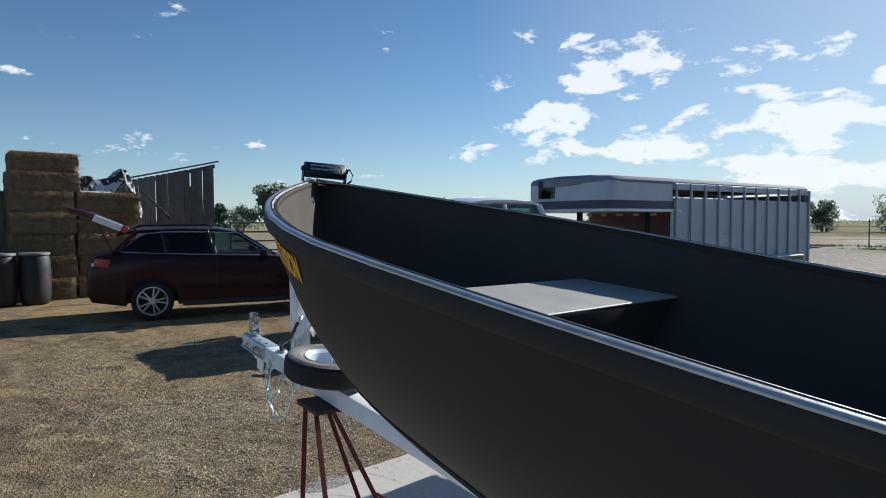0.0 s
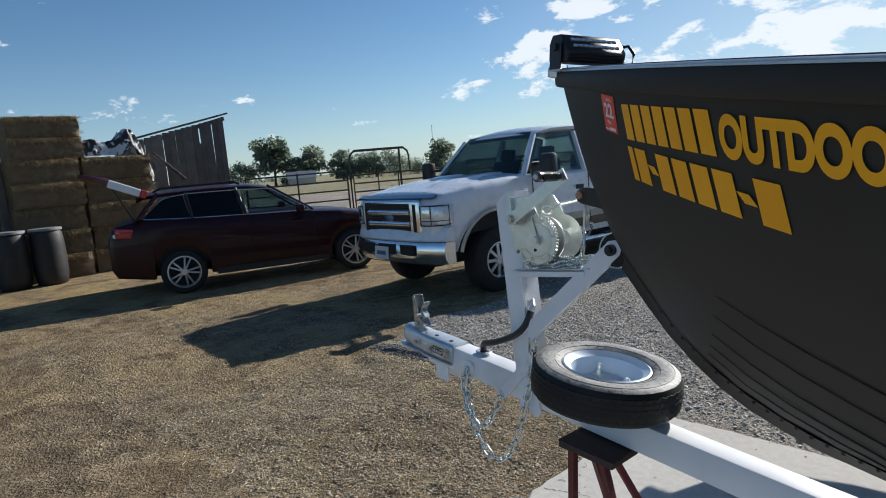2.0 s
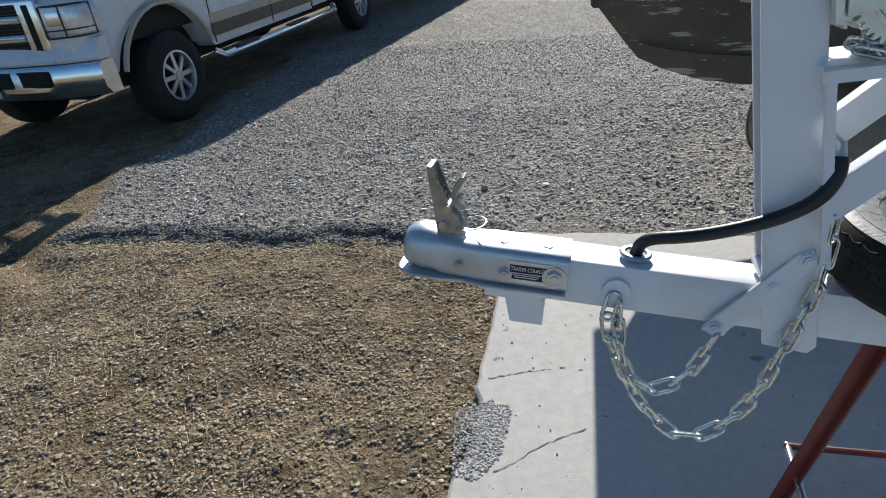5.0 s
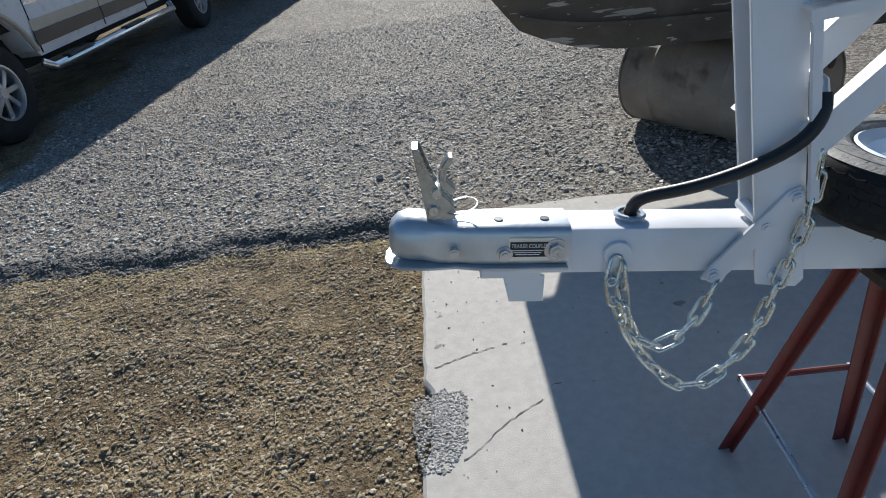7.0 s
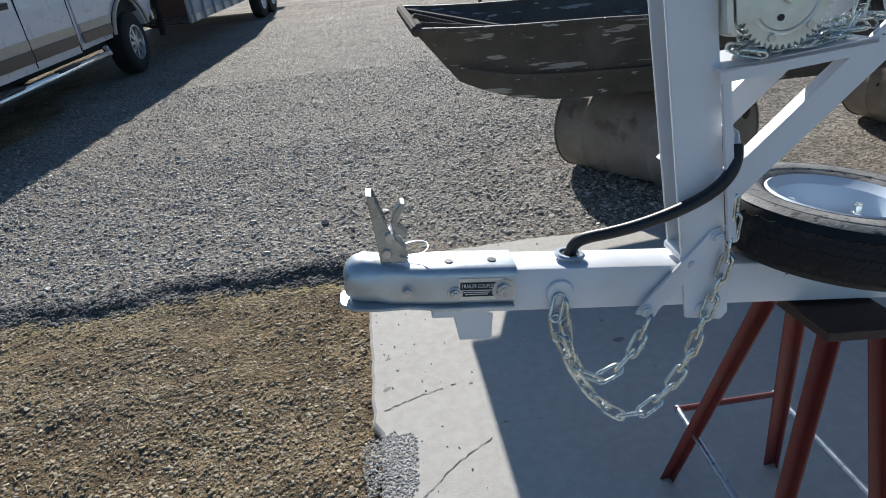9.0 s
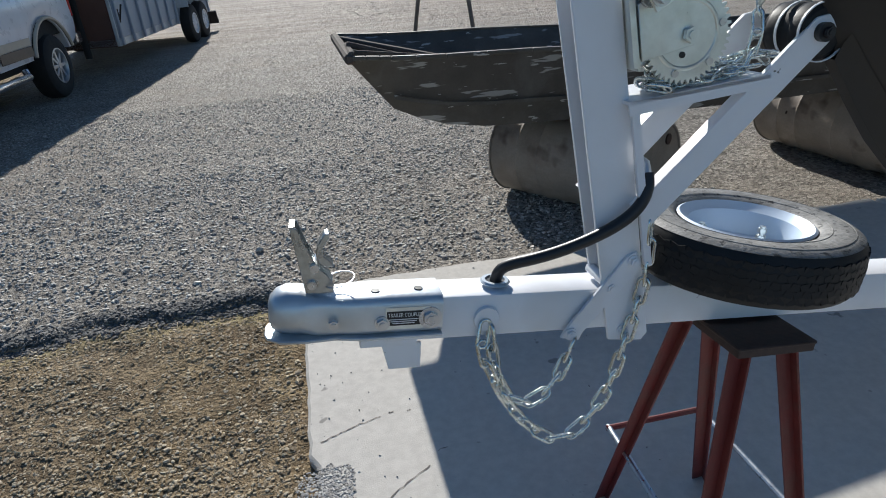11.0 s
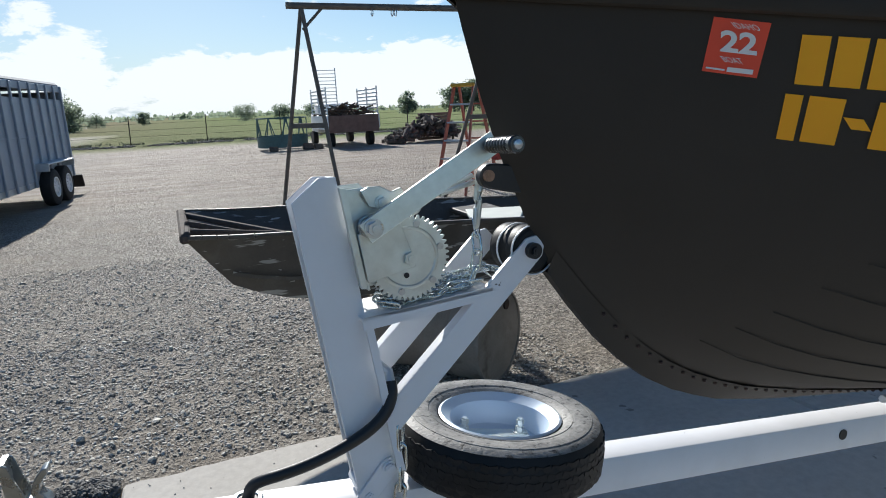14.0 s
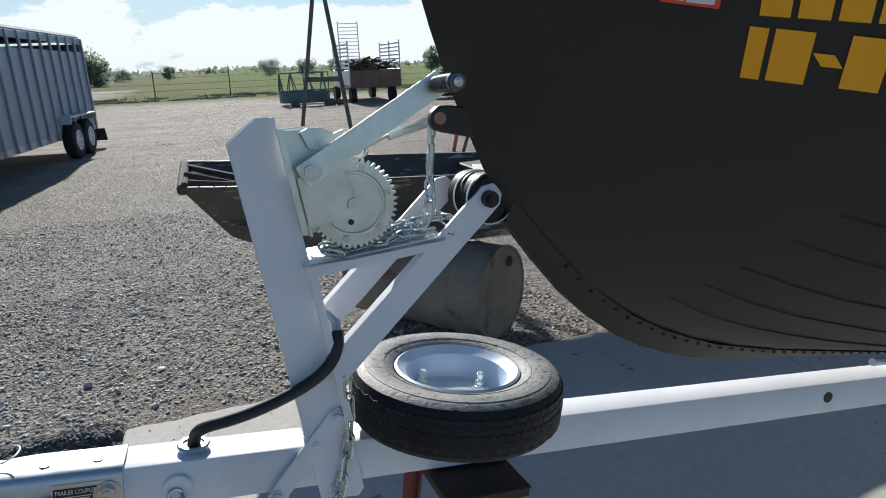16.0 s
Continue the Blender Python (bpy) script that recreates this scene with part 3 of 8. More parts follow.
def make_pad():
    random.seed(4)
    # the broken left edge, with a bite out of it
    left = [(PAD_X + rnd(-0.005, 0.005) + (0.03 if 0.36 < y < 0.66 else 0), y) for y in np.arange(-6.0, PAD_Y, 0.06)]
    top = [(x, PAD_Y + rnd(-0.010, 0.010)) for x in np.arange(PAD_X, 3.24, 0.08)]
    poly = [(3.24, -6.0), (3.24, PAD_Y)] + top[::-1] + left[::-1]
    bm = bmesh.new()
    prism(bm, poly, PAD_Z + 0.06, at(0, 0, -0.06), 0.012)
    slab = tagged(part("pavement_slab", bm, M_CONC), "pale concrete apron slab with a chipped edge", "concrete pad", kind="structure")
    for way in (((-0.034, 0.772), (0.03, 0.795), (0.10, 0.820), (0.20, 0.850)), ((0.222, 0.855), (0.240, 0.858)), ((0.050, 0.354), (0.11, 0.405), (0.198, 0.488), (0.26, 0.525), (0.330, 0.570)), ((0.36, 0.62), (0.40, 0.635)), ((0.285, 0.845), (0.305, 0.852))):
        bm = bmesh.new()
        line = []
        for (x0, y0), (x1, y1) in zip(way, way[1:]):
            for k in range(7):
                f = k / 7
                line.append((x0 + (x1 - x0) * f + rnd(-0.004, 0.004), y0 + (y1 - y0) * f + rnd(-0.004, 0.004)))
        half = [rnd(0.0006, 0.0030) for _ in line]
        a = [bm.verts.new((x, y - h, PAD_Z + 0.0015)) for (x, y), h in zip(line, half)]
        b = [bm.verts.new((x, y + h, PAD_Z + 0.0015)) for (x, y), h in zip(line, half)]
        for k in range(len(line) - 1):
            bm.faces.new((a[k], a[k + 1], b[k + 1], b[k]))
        part("crack", bm, M_CRACK, slab, "dark hairline crack in the concrete")
    bm = bmesh.new()
    prism(bm, [(3.252, -6.0), (9.0, -6.0), (9.0, PAD_Y - 0.02), (3.252, PAD_Y - 0.02)], PAD_Z + 0.06, at(0, 0, -0.06), 0.012)
    tagged(part("pavement_slab", bm, M_CONC), "second pale concrete slab beyond a joint", "concrete pad", kind="structure")


M_CRACK = plain("crack_dirt", (0.16, 0.14, 0.12), 0.95, vary=0.3, scale=40)
make_pad()

# ---- boat trailer, tilted nose-up on its stand; x runs back along the tongue ----
TR = pose(0.002, 0.002, 1.029, -3.5, 7.34, -0.14)
trailer = thing("boat_trailer", TR, "white-painted steel boat trailer tongue resting nose-up on a red stand", "boat trailer")


def xz_plate(bm, poly, y0, y1, bevel=0.0):
    """A plate outlined in x, z that fills y0 to y1."""
    return prism(bm, poly, y1 - y0, at(0, y1, 0, 90), bevel)


def hexbolt(bm, x, y, z, r, h, washer=0.0):
    """A hexagon head facing -y, on an optional washer."""
    if washer:
        cyl(bm, washer, 0.003, at(x, y - 0.0015, z, 90), 20)
    cyl(bm, r, h, at(x, y - h / 2 - 0.002, z, 90), 6)
    cyl(bm, r * 0.55, h * 0.6, at(x, y - h - 0.002, z, 90), 10)


bm = bmesh.new()
box(bm, 4.7, 0.076, 0.080, at(0.20 + 2.35, 0, 0), 0.0035, 2)
beam = part("tongue_beam", bm, M_WHITE, trailer, m=at(0, -0.005, -0.006))
bm = bmesh.new()
cyl(bm, 0.014, 0.004, at(1.877, -0.0385, 0.003, 90), 18)
part("beam_hole", bm, M_BLACK, beam, "dark bolt hole through the beam")

# coupler: ball socket at the nose, channel behind
SECT = ((0.002, 0.010, -0.008, 0.026), (0.006, 0.024, -0.018, 0.038), (0.016, 0.035, -0.024, 0.048), (0.034, 0.041, -0.027, 0.054), (0.056, 0.041, -0.028, 0.052),
        (0.080, 0.039, -0.028, 0.044), (0.112, 0.039, -0.028, 0.041), (0.136, 0.043, -0.028, 0.042), (0.160, 0.045, -0.028, 0.043), (0.225, 0.045, -0.028, 0.043), (0.290, 0.045, -0.028, 0.043))
bm = bmesh.new()
rings = []
for x, w, lo, hi in SECT:
    p = 2.4 if x < 0.06 else 5.0
    ring = []
    for k in range(24):
        a = 2 * math.pi * k / 24
        c, s = math.cos(a), math.sin(a)
        ring.append((x, w * math.copysign(abs(c) ** (2 / p), c), (hi + lo) / 2 + (hi - lo) / 2 * math.copysign(abs(s) ** (2 / p), s)))
    rings.append(ring)
loft(bm, rings)
coupler = part("coupler", bm, M_GALV, trailer, "zinc-plated ball coupler", at(0.004, -0.010, 0))
bm = bmesh.new()
prism(bm, [(-0.006, -0.014), (-0.002, -0.026), (0.02, -0.043), (0.06, -0.046), (0.11, -0.041), (0.15, -0.049), (0.29, -0.049), (0.29, 0.049), (0.15, 0.049), (0.11, 0.041), (0.06, 0.046), (0.02, 0.043), (-0.002, 0.026), (-0.006, 0.014)], 0.006, at(0, 0, -0.032), 0.0015)
part("coupler_lip", bm, M_GALV, coupler)
bm = bmesh.new()
for y in (-0.021, 0.017):
    xz_plate(bm, [(0.064, 0.048), (0.108, 0.048), (0.110, 0.060), (0.100, 0.078), (0.085, 0.092), (0.063, 0.138), (0.054, 0.160), (0.046, 0.163), (0.043, 0.155), (0.052, 0.112)], y, y + 0.004, 0.0008)
xz_plate(bm, [(0.053, 0.112), (0.056, 0.113), (0.050, 0.163), (0.042, 0.163), (0.042, 0.157), (0.046, 0.157)], -0.018, 0.018)
part("latch_lever", bm, M_LEVER, coupler, "zinc-plated latch lever standing up")
bm = bmesh.new()
xz_plate(bm, [(0.088, 0.096), (0.100, 0.088), (0.110, 0.092), (0.104, 0.100), (0.093, 0.110), (0.094, 0.124), (0.104, 0.140), (0.103, 0.148), (0.096, 0.147), (0.085, 0.128), (0.082, 0.110)], -0.013, 0.013, 0.001)
part("latch_trigger", bm, M_LEVER, coupler)
bm = bmesh.new()
for x, z in ((0.079, 0.093), (0.074, 0.064)):
    cyl(bm, 0.0075, 0.052, at(x, -0.001, z, 90), 12)
part("latch_rivet", bm, M_STEEL, coupler)
bm = bmesh.new()
sweep(bm, [(0.118 + 0.026 * math.cos(a), -0.004 + 0.030 * math.sin(a), 0.064 + 0.006 * math.cos(a)) for a in np.linspace(0, 2 * math.pi, 25)[:-1]], 0.0012, 6, True)
part("latch_pin_ring", bm, M_STEEL, coupler, "thin wire safety pin ring")
for x, z, r, w in ((0.106, 0.003, 0.0085, 0.0), (0.186, -0.002, 0.010, 0.013), (0.268, 0.004, 0.013, 0.020)):
    bm = bmesh.new()
    hexbolt(bm, x, -0.0445, z, r, 0.007, w)
    part("bolt", bm, M_STEEL, coupler)
for x, y in ((0.178, -0.012), (0.252, -0.010)):
    bm = bmesh.new()
    cyl(bm, 0.0075, 0.002, at(x, y, 0.0433), 16)
    part("bolt_hole", bm, M_BLACK, coupler, "dark hole in the coupler top")
bm = bmesh.new()
box(bm, 0.076, 0.0012, 0.040, at(0.230, -0.0455, 0.006))
part("label_plate", bm, M_ZINC, coupler, "small maker's plate with a black band")
bm = bmesh.new()
box(bm, 0.070, 0.001, 0.026, at(0.229, -0.0464, 0.006))
part("label_band", bm, M_BLACK, coupler)


def text_mesh(s, size, bold=0.0):
    cu = bpy.data.curves.new("lettering", "FONT")
    cu.body, cu.size, cu.offset, cu.resolution_u = s, size, bold, 8
    tmp = new("lettering", cu)
    me = bpy.data.meshes.new_from_object(tmp.evaluated_get(bpy.context.evaluated_depsgraph_get()))
    bpy.data.objects.remove(tmp)
    bpy.data.curves.remove(cu)
    return me


def flat_text(name, s, width, height, material, parent, m, bold=0.0, label=""):
    """Letters on a flat face: x along, y up, z out of the face."""
    me = text_mesh(s, 1.0, bold)
    co = np.array([v.co for v in me.vertices])
    lo, hi = co.min(0), co.max(0)
    for v in me.vertices:
        v.co = ((v.co.x - lo[0]) / (hi[0] - lo[0]) * width, (v.co.y - lo[1]) / (hi[1] - lo[1]) * height, 0)
    me.materials.append(material)
    ob = new(name, me)
    ob.parent = parent
    ob.matrix_basis = m
    if label:
        tagged(ob, label)
    return ob


flat_text("lettering", "TRAILER COUPLER", 0.058, 0.0072, M_LETTERW, coupler, at(0.196, -0.0472, 0.009, 90))
bm = bmesh.new()
for k in range(3):
    box(bm, 0.050 - 0.006 * k, 0.0004, 0.0014, at(0.222, -0.0472, 0.0045 - 0.0036 * k))
part("small_print", bm, M_LETTERW, coupler)

# tab and skid under the nose
bm = bmesh.new()
box(bm, 0.10, 0.07, 0.016, at(0.205, 0, -0.052), 0.002)
xz_plate(bm, [(0.192, -0.056), (0.262, -0.056), (0.262, -0.106), (0.205, -0.106)], -0.034, -0.026, 0.001)
xz_plate(bm, [(0.192, -0.056), (0.262, -0.056), (0.262, -0.106), (0.205, -0.106)], 0.026, 0.034, 0.001)
part("jack_bracket", bm, M_WHITE, trailer)

# winch post with its brackets
bm = bmesh.new()
flange = [(0.612, -0.068), (0.680, -0.073), (0.690, -0.058), (0.523, 0.601), (0.495, 0.598), (0.453, 0.555)]
xz_plate(bm, flange, -0.051, -0.044, 0.0012)
upper = [(0.586, 0.042), (0.664, 0.042), (0.523, 0.601), (0.495, 0.598), (0.453, 0.555)]
xz_plate(bm, upper, 0.006, 0.012, 0.0012)
# the web that joins the two flanges at the back
bar(bm, (0.661, -0.016, 0.045), (0.5195, -0.016, 0.600), 0.056, 0.006, up=(1, 0, 0.25))
part("winch_post", bm, M_WHITE, trailer)
bm = bmesh.new()
xz_plate(bm, [(0.514, -0.054), (0.550, -0.060), (0.555, -0.046), (0.652, 0.082), (0.638, 0.110), (0.620, 0.100), (0.524, -0.034)], -0.057, -0.050, 0.001)
gus = part("gusset_plate", bm, M_WHITE, trailer)
for x, y, z in ((0.532, -0.057, -0.046), (0.600, -0.051, 0.040), (0.634, -0.057, 0.092), (0.638, -0.051, -0.048)):
    bm = bmesh.new()
    hexbolt(bm, x, y, z, 0.009, 0.007, 0.012)
    part("bolt", bm, M_WHITE, gus)
bm = bmesh.new()
rod(bm, (0.590, -0.050, 0.052), (0.590, 0.014, 0.052), 0.011, 12)
part("post_brace", bm, M_WHITE, trailer)

# shelf, struts and bow roller
bm = bmesh.new()
bar(bm, (0.570, -0.012, 0.366), (0.812, -0.012, 0.414), 0.125, 0.006)
bar(bm, (0.572, -0.072, 0.358), (0.812, -0.072, 0.408), 0.005, 0.022)
xz_plate(bm, [(0.575, 0.360), (0.588, 0.362), (0.660, 0.090), (0.646, 0.090)], -0.074, -0.066)
part("chain_shelf", bm, M_WHITE, trailer)
for y in (-0.072, 0.045):
    bm = bmesh.new()
    d, fwd = Vector((0.262, 0, 0.305)).normalized(), Vector((0 if y < 0 else -0.045, 0, 0))
    n = Vector((-d.z, 0, d.x))
    a, b = Vector((0.628, 0, 0.180)) + fwd, Vector((0.893, 0, 0.490)) + fwd
    poly = [a - n * 0.024, b - n * 0.024, b + d * 0.018 - n * 0.012, b + d * 0.018 + n * 0.012, b + n * 0.024, a + n * 0.024]
    xz_plate(bm, [(p.x, p.z) for p in poly], y, y + 0.009, 0.001)
    # turned inner flange
    bar(bm, a + n * 0.022 + Vector((0, y + 0.014, 0)), a + n * 0.022 + d * 0.26 + Vector((0, y + 0.014, 0)), 0.022, 0.005, up=n)
    st = part("strut", bm, M_WHITE, trailer)
    if y < 0:
        bm = bmesh.new()
        cyl(bm, 0.015, 0.012, at(0.888, y - 0.006, 0.484, 90), 18)
        hexbolt(bm, 0.888, y - 0.012, 0.484, 0.009, 0.006)
        part("roller_bolt", bm, M_BLACK, st)
bm = bmesh.new()
for x, y in ((0.894, -0.048), (0.886, -0.006)):
    lathe(bm, [(0.012, -0.020), (0.036, -0.020), (0.044, -0.014), (0.047, 0.0), (0.044, 0.014), (0.036, 0.020), (0.012, 0.020)], at(x, y, 0.484, 90), 28)
rod(bm, (0.896, -0.06, 0.484), (0.884, 0.012, 0.484), 0.0445, 32)
roller = part("bow_roller", bm, M_RUBBER, trailer, "black rubber bow roller")
for x, y in ((0.895, -0.066), (0.887, -0.024)):
    bm = bmesh.new()
    lathe(bm, [(0.0455, -0.002), (0.0475, -0.002), (0.0475, 0.002), (0.0455, 0.002)], at(x, y, 0.484, 90), 32, True)
    part("roller_rim", bm, M_WHITE, roller, "thin white rim of the roller")

# winch
bm = bmesh.new()
for y0 in (-0.080, 0.042):
    xz_plate(bm, [(0.520, 0.590), (0.580, 0.600), (0.606, 0.575), (0.640, 0.528), (0.656, 0.478), (0.640, 0.462), (0.575, 0.432), (0.562, 0.438)], y0, y0 + 0.004, 0.0008)
    xz_plate(bm, [(0.513, 0.594), (0.523, 0.594), (0.566, 0.430), (0.556, 0.430)], y0 - 0.012, y0 + 0.002)
bar(bm, (0.534, -0.016, 0.588), (0.573, -0.016, 0.425), 0.126, 0.004, up=(1, 0, 0.2))
winch = part("winch", bm, M_ZINC, trailer, "zinc-plated hand winch with a large toothed gear", at(0.010, 0.013, -0.010))
bm = bmesh.new()
teeth, GR = 46, 0.074
pts = []
for k in range(teeth * 4):
    r = GR if k % 4 in (0, 1) else GR - 0.0065
    a = 2 * math.pi * k / (teeth * 4)
    pts.append((r * math.cos(a), r * math.sin(a)))
prism(bm, pts, 0.005, at(0.636, -0.0855, 0.482, 90))
lathe(bm, [(0.047, 0.0), (0.049, 0.0015), (0.052, 0.0015), (0.054, 0.0)], at(0.636, -0.0905, 0.482, 90), 36, True)
part("gear", bm, M_ZINC, winch)
for k in range(6):
    a = 2 * math.pi * k / 6 + 0.35
    bm = bmesh.new()
    cyl(bm, 0.006, 0.004, at(0.636 + 0.059 * math.cos(a), -0.0915, 0.482 + 0.059 * math.sin(a), 90), 10)
    part("rivet", bm, M_STEEL, winch)
bm = bmesh.new()
cyl(bm, 0.0048, 0.003, at(0.633, -0.0912, 0.452, 90), 14)
part("gear_hole", bm, M_BLACK, winch)
bm = bmesh.new()
xz_plate(bm, [(0.566, 0.440), (0.648, 0.468), (0.645, 0.480), (0.612, 0.550), (0.590, 0.545), (0.545, 0.520)], -0.0955, -0.0915, 0.0008)
hexbolt(bm, 0.636, -0.0955, 0.482, 0.012, 0.008)
part("gear_guard", bm, M_ZINC, winch)
bm = bmesh.new()
lathe(bm, [(0.020, -0.050), (0.066, -0.050), (0.068, -0.046), (0.024, -0.044), (0.024, 0.030), (0.066, 0.034), (0.066, 0.038), (0.020, 0.038)], at(0.636, -0.012, 0.482, 90), 32)
part("spool", bm, M_ZINC, winch)
bm = bmesh.new()
xz_plate(bm, [(0.563, 0.566), (0.585, 0.562), (0.604, 0.572), (0.622, 0.592), (0.616, 0.600), (0.600, 0.592), (0.580, 0.600), (0.560, 0.598), (0.548, 0.590)], -0.092, -0.086, 0.001)
hexbolt(bm, 0.585, -0.092, 0.573, 0.010, 0.007, 0.013)
part("pawl", bm, M_ZINC, winch)
bm = bmesh.new()
cyl(bm, 0.018, 0.012, at(0.562, -0.100, 0.534, 90), 24)
hexbolt(bm, 0.562, -0.126, 0.534, 0.012, 0.010, 0.016)
cyl(bm, 0.010, 0.04, at(0.562, -0.110, 0.534, 90), 16)
part("drive_nut", bm, M_STEEL, winch)
bm = bmesh.new()
d = Vector((0.186, 0, 0.142)).normalized()
bar(bm, Vector((0.562, -0.122, 0.534)) - d * 0.016, Vector((0.752, -0.148, 0.680)) + d * 0.006, 0.006, 0.036, 0.001)
part("crank_arm", bm, M_ZINC, winch)
bm = bmesh.new()
lathe(bm, [(0.004, 0), (0.010, 0.002), (0.0112, 0.02), (0.0108, 0.03), (0.0116, 0.04), (0.0118, 0.06), (0.0128, 0.08), (0.0142, 0.092), (0.0120, 0.096)], at(0.742, -0.152, 0.675, 90), 20)
part("crank_grip", bm, M_GRIP, winch, "ribbed black plastic crank grip")
for k in range(7):
    bm = bmesh.new()
    lathe(bm, [(0.0112, -0.003), (0.0128 + 0.0002 * k, -0.0012), (0.0128 + 0.0002 * k, 0.0012), (0.0112, 0.003)], at(0.742, -0.152 - 0.014 - 0.010 * k, 0.675, 90), 20, True)
    part("grip_rib", bm, M_GRIP, winch)
bm = bmesh.new()
lathe(bm, [(0.003, 0.094), (0.008, 0.0965), (0.0072, 0.0990), (0.002, 0.1005)], at(0.742, -0.152, 0.675, 90), 16)
part("grip_cap", bm, M_STEEL, winch)

# spare wheel lying on the tongue
WH = at(0.874, -0.016, 0.104) @ Matrix.Diagonal((0.95, 0.95, 0.88, 1))


def tyre_mesh(bm, r_in, r_out, half, m, seg=48):
    lathe(bm, [(r_in, -half * 0.62), (r_in + 0.012, -half * 0.82), (r_in + 0.035, -half * 0.98), (r_out - 0.030, -half), (r_out - 0.010, -half * 0.86), (r_out, -half * 0.55), (r_out + 0.001, 0), (r_out, half * 0.55), (r_out - 0.010, half * 0.86), (r_out - 0.030, half), (r_in + 0.035, half * 0.98), (r_in + 0.012, half * 0.82), (r_in, half * 0.62)], m, seg, True)


wheel_bm = bmesh.new()
lathe(wheel_bm, [(0.118, -0.046), (0.124, -0.040), (0.113, -0.034), (0.106, -0.020), (0.106, 0.016), (0.112, 0.034), (0.118, 0.040), (0.125, 0.046), (0.128, 0.052), (0.123, 0.055), (0.116, 0.048), (0.104, 0.040), (0.098, 0.020), (0.094, -0.012), (0.080, -0.020), (0.050, -0.022), (0.034, -0.016), (0.032, -0.030), (0.060, -0.034), (0.100, -0.034)], WH, 48, True)
wheel = part("spare_wheel", wheel_bm, M_RIM, trailer, "white steel trailer rim, tinted blue for the sky it mirrors")
bm = bmesh.new()
tyre_mesh(bm, 0.118, 0.215, 0.060, WH)
part("tyre", bm, M_RUBBER, wheel, "small black trailer tyre with scuffed sidewall")
bm = bmesh.new()
for row in (-2, -1, 0, 1, 2):
    for k in range(84):
        a = 2 * math.pi * (k + 0.5 * row) / 84
        m = WH @ pose(0, 0, 0, 0, 0, math.degrees(a)) @ at(0.2145 - 0.001 * abs(row), 0, row * 0.0155, 0, 0, 0) @ pose(0, 0, 0, 16 * (1 if k % 2 else -1), 0, 0)
        box(bm, 0.0046, 0.0150, 0.0135, m)
part("tread_block", bm, M_RUBBER, wheel)
# upper sidewall only: dusty rubber with the sunlit sheen in its colour
bm = bmesh.new()
lathe(bm, [(0.1305, 0.0495), (0.134, 0.0535), (0.1545, 0.0608), (0.186, 0.0618), (0.197, 0.0585), (0.2055, 0.0530), (0.203, 0.0500), (0.186, 0.0560), (0.1545, 0.0550)], WH, 60, True)
part("sidewall", bm, M_SIDEWALL, wheel, "dusty scuffed tyre sidewall, its grey lifted for sun sheen")
bm = bmesh.new()
for rr, zz in ((0.150, 0.0596), (0.188, 0.0612)):
    lathe(bm, [(rr - 0.001, zz - 0.002), (rr, zz + 0.001), (rr + 0.001, zz - 0.002)], WH, 48, True)
part("sidewall_ring", bm, M_SIDEWALL, wheel)
lug_at = [(0.822, 0.033), (0.932, 0.000)]
for k, (x, y) in enumerate(lug_at):
    bm = bmesh.new()
    m = at(x, y, 0.094)
    cyl(bm, 0.015, 0.004, m @ at(0, 0, 0.004), 16)
    cyl(bm, 0.0095, 0.010, m @ at(0, 0, 0.011), 6)
    cyl(bm, 0.0055, 0.032, m @ at(0, 0, 0.018), 12)
    cyl(bm, 0.0085, 0.008, m @ at(0, 0, 0.026), 6)
    part("lug_bolt", bm, M_ZINC, wheel)
bm = bmesh.new()
rod(bm, (0.812, 0.050, 0.084), (0.804, 0.056, 0.118), 0.0055, 10)
rod(bm, (0.804, 0.056, 0.118), (0.802, 0.058, 0.127), 0.0072, 10)
part("valve_stem", bm, M_BLACK, wheel)
bm = bmesh.new()
bar(bm, (0.806, 0.038, 0.096), (0.948, -0.005, 0.096), 0.030, 0.004)
part("clamp_strap", bm, M_ZINC, wheel)

# wiring loop in its black sleeve
bm = bmesh.new()
cable = [(0.398, -0.004, 0.040), (0.402, -0.012, 0.068), (0.420, -0.026, 0.084), (0.455, -0.042, 0.098), (0.500, -0.056, 0.118), (0.550, -0.066, 0.144), (0.590, -0.072, 0.170), (0.618, -0.074, 0.198), (0.630, -0.070, 0.228), (0.630, -0.060, 0.252)]
for _ in range(2):
    cut = [cable[0]]
    for a, b in zip(cable, cable[1:]):
        cut += [tuple(Vector(a).lerp(Vector(b), 0.25)), tuple(Vector(a).lerp(Vector(b), 0.75))]
    cable = cut + [cable[-1]]
sweep(bm, cable, 0.0105, 12)
wire = part("wiring_cable", bm, M_BLACK, trailer, "black sleeved wiring cable")
bm = bmesh.new()
lathe(bm, [(0.016, 0.0), (0.026, 0.0), (0.027, 0.003), (0.024, 0.006), (0.018, 0.006)], at(0.398, -0.004, 0.040), 28, True)
part("grommet", bm, M_GALV, wire, "pale rim of the cable hole")
bm = bmesh.new()
cyl(bm, 0.0165, 0.003, at(0.398, -0.004, 0.0420), 20)
part("cable_hole", bm, M_BLACK, wire)
bm = bmesh.new()
sweep(bm, [(0.630, -0.060, 0.246), (0.628, -0.050, 0.266), (0.616, -0.040, 0.276), (0.606, -0.034, 0.262), (0.606, -0.030, 0.235)], 0.0085, 10)
part("cable_end", bm, M_GALV, wire, "bare braided cable end")

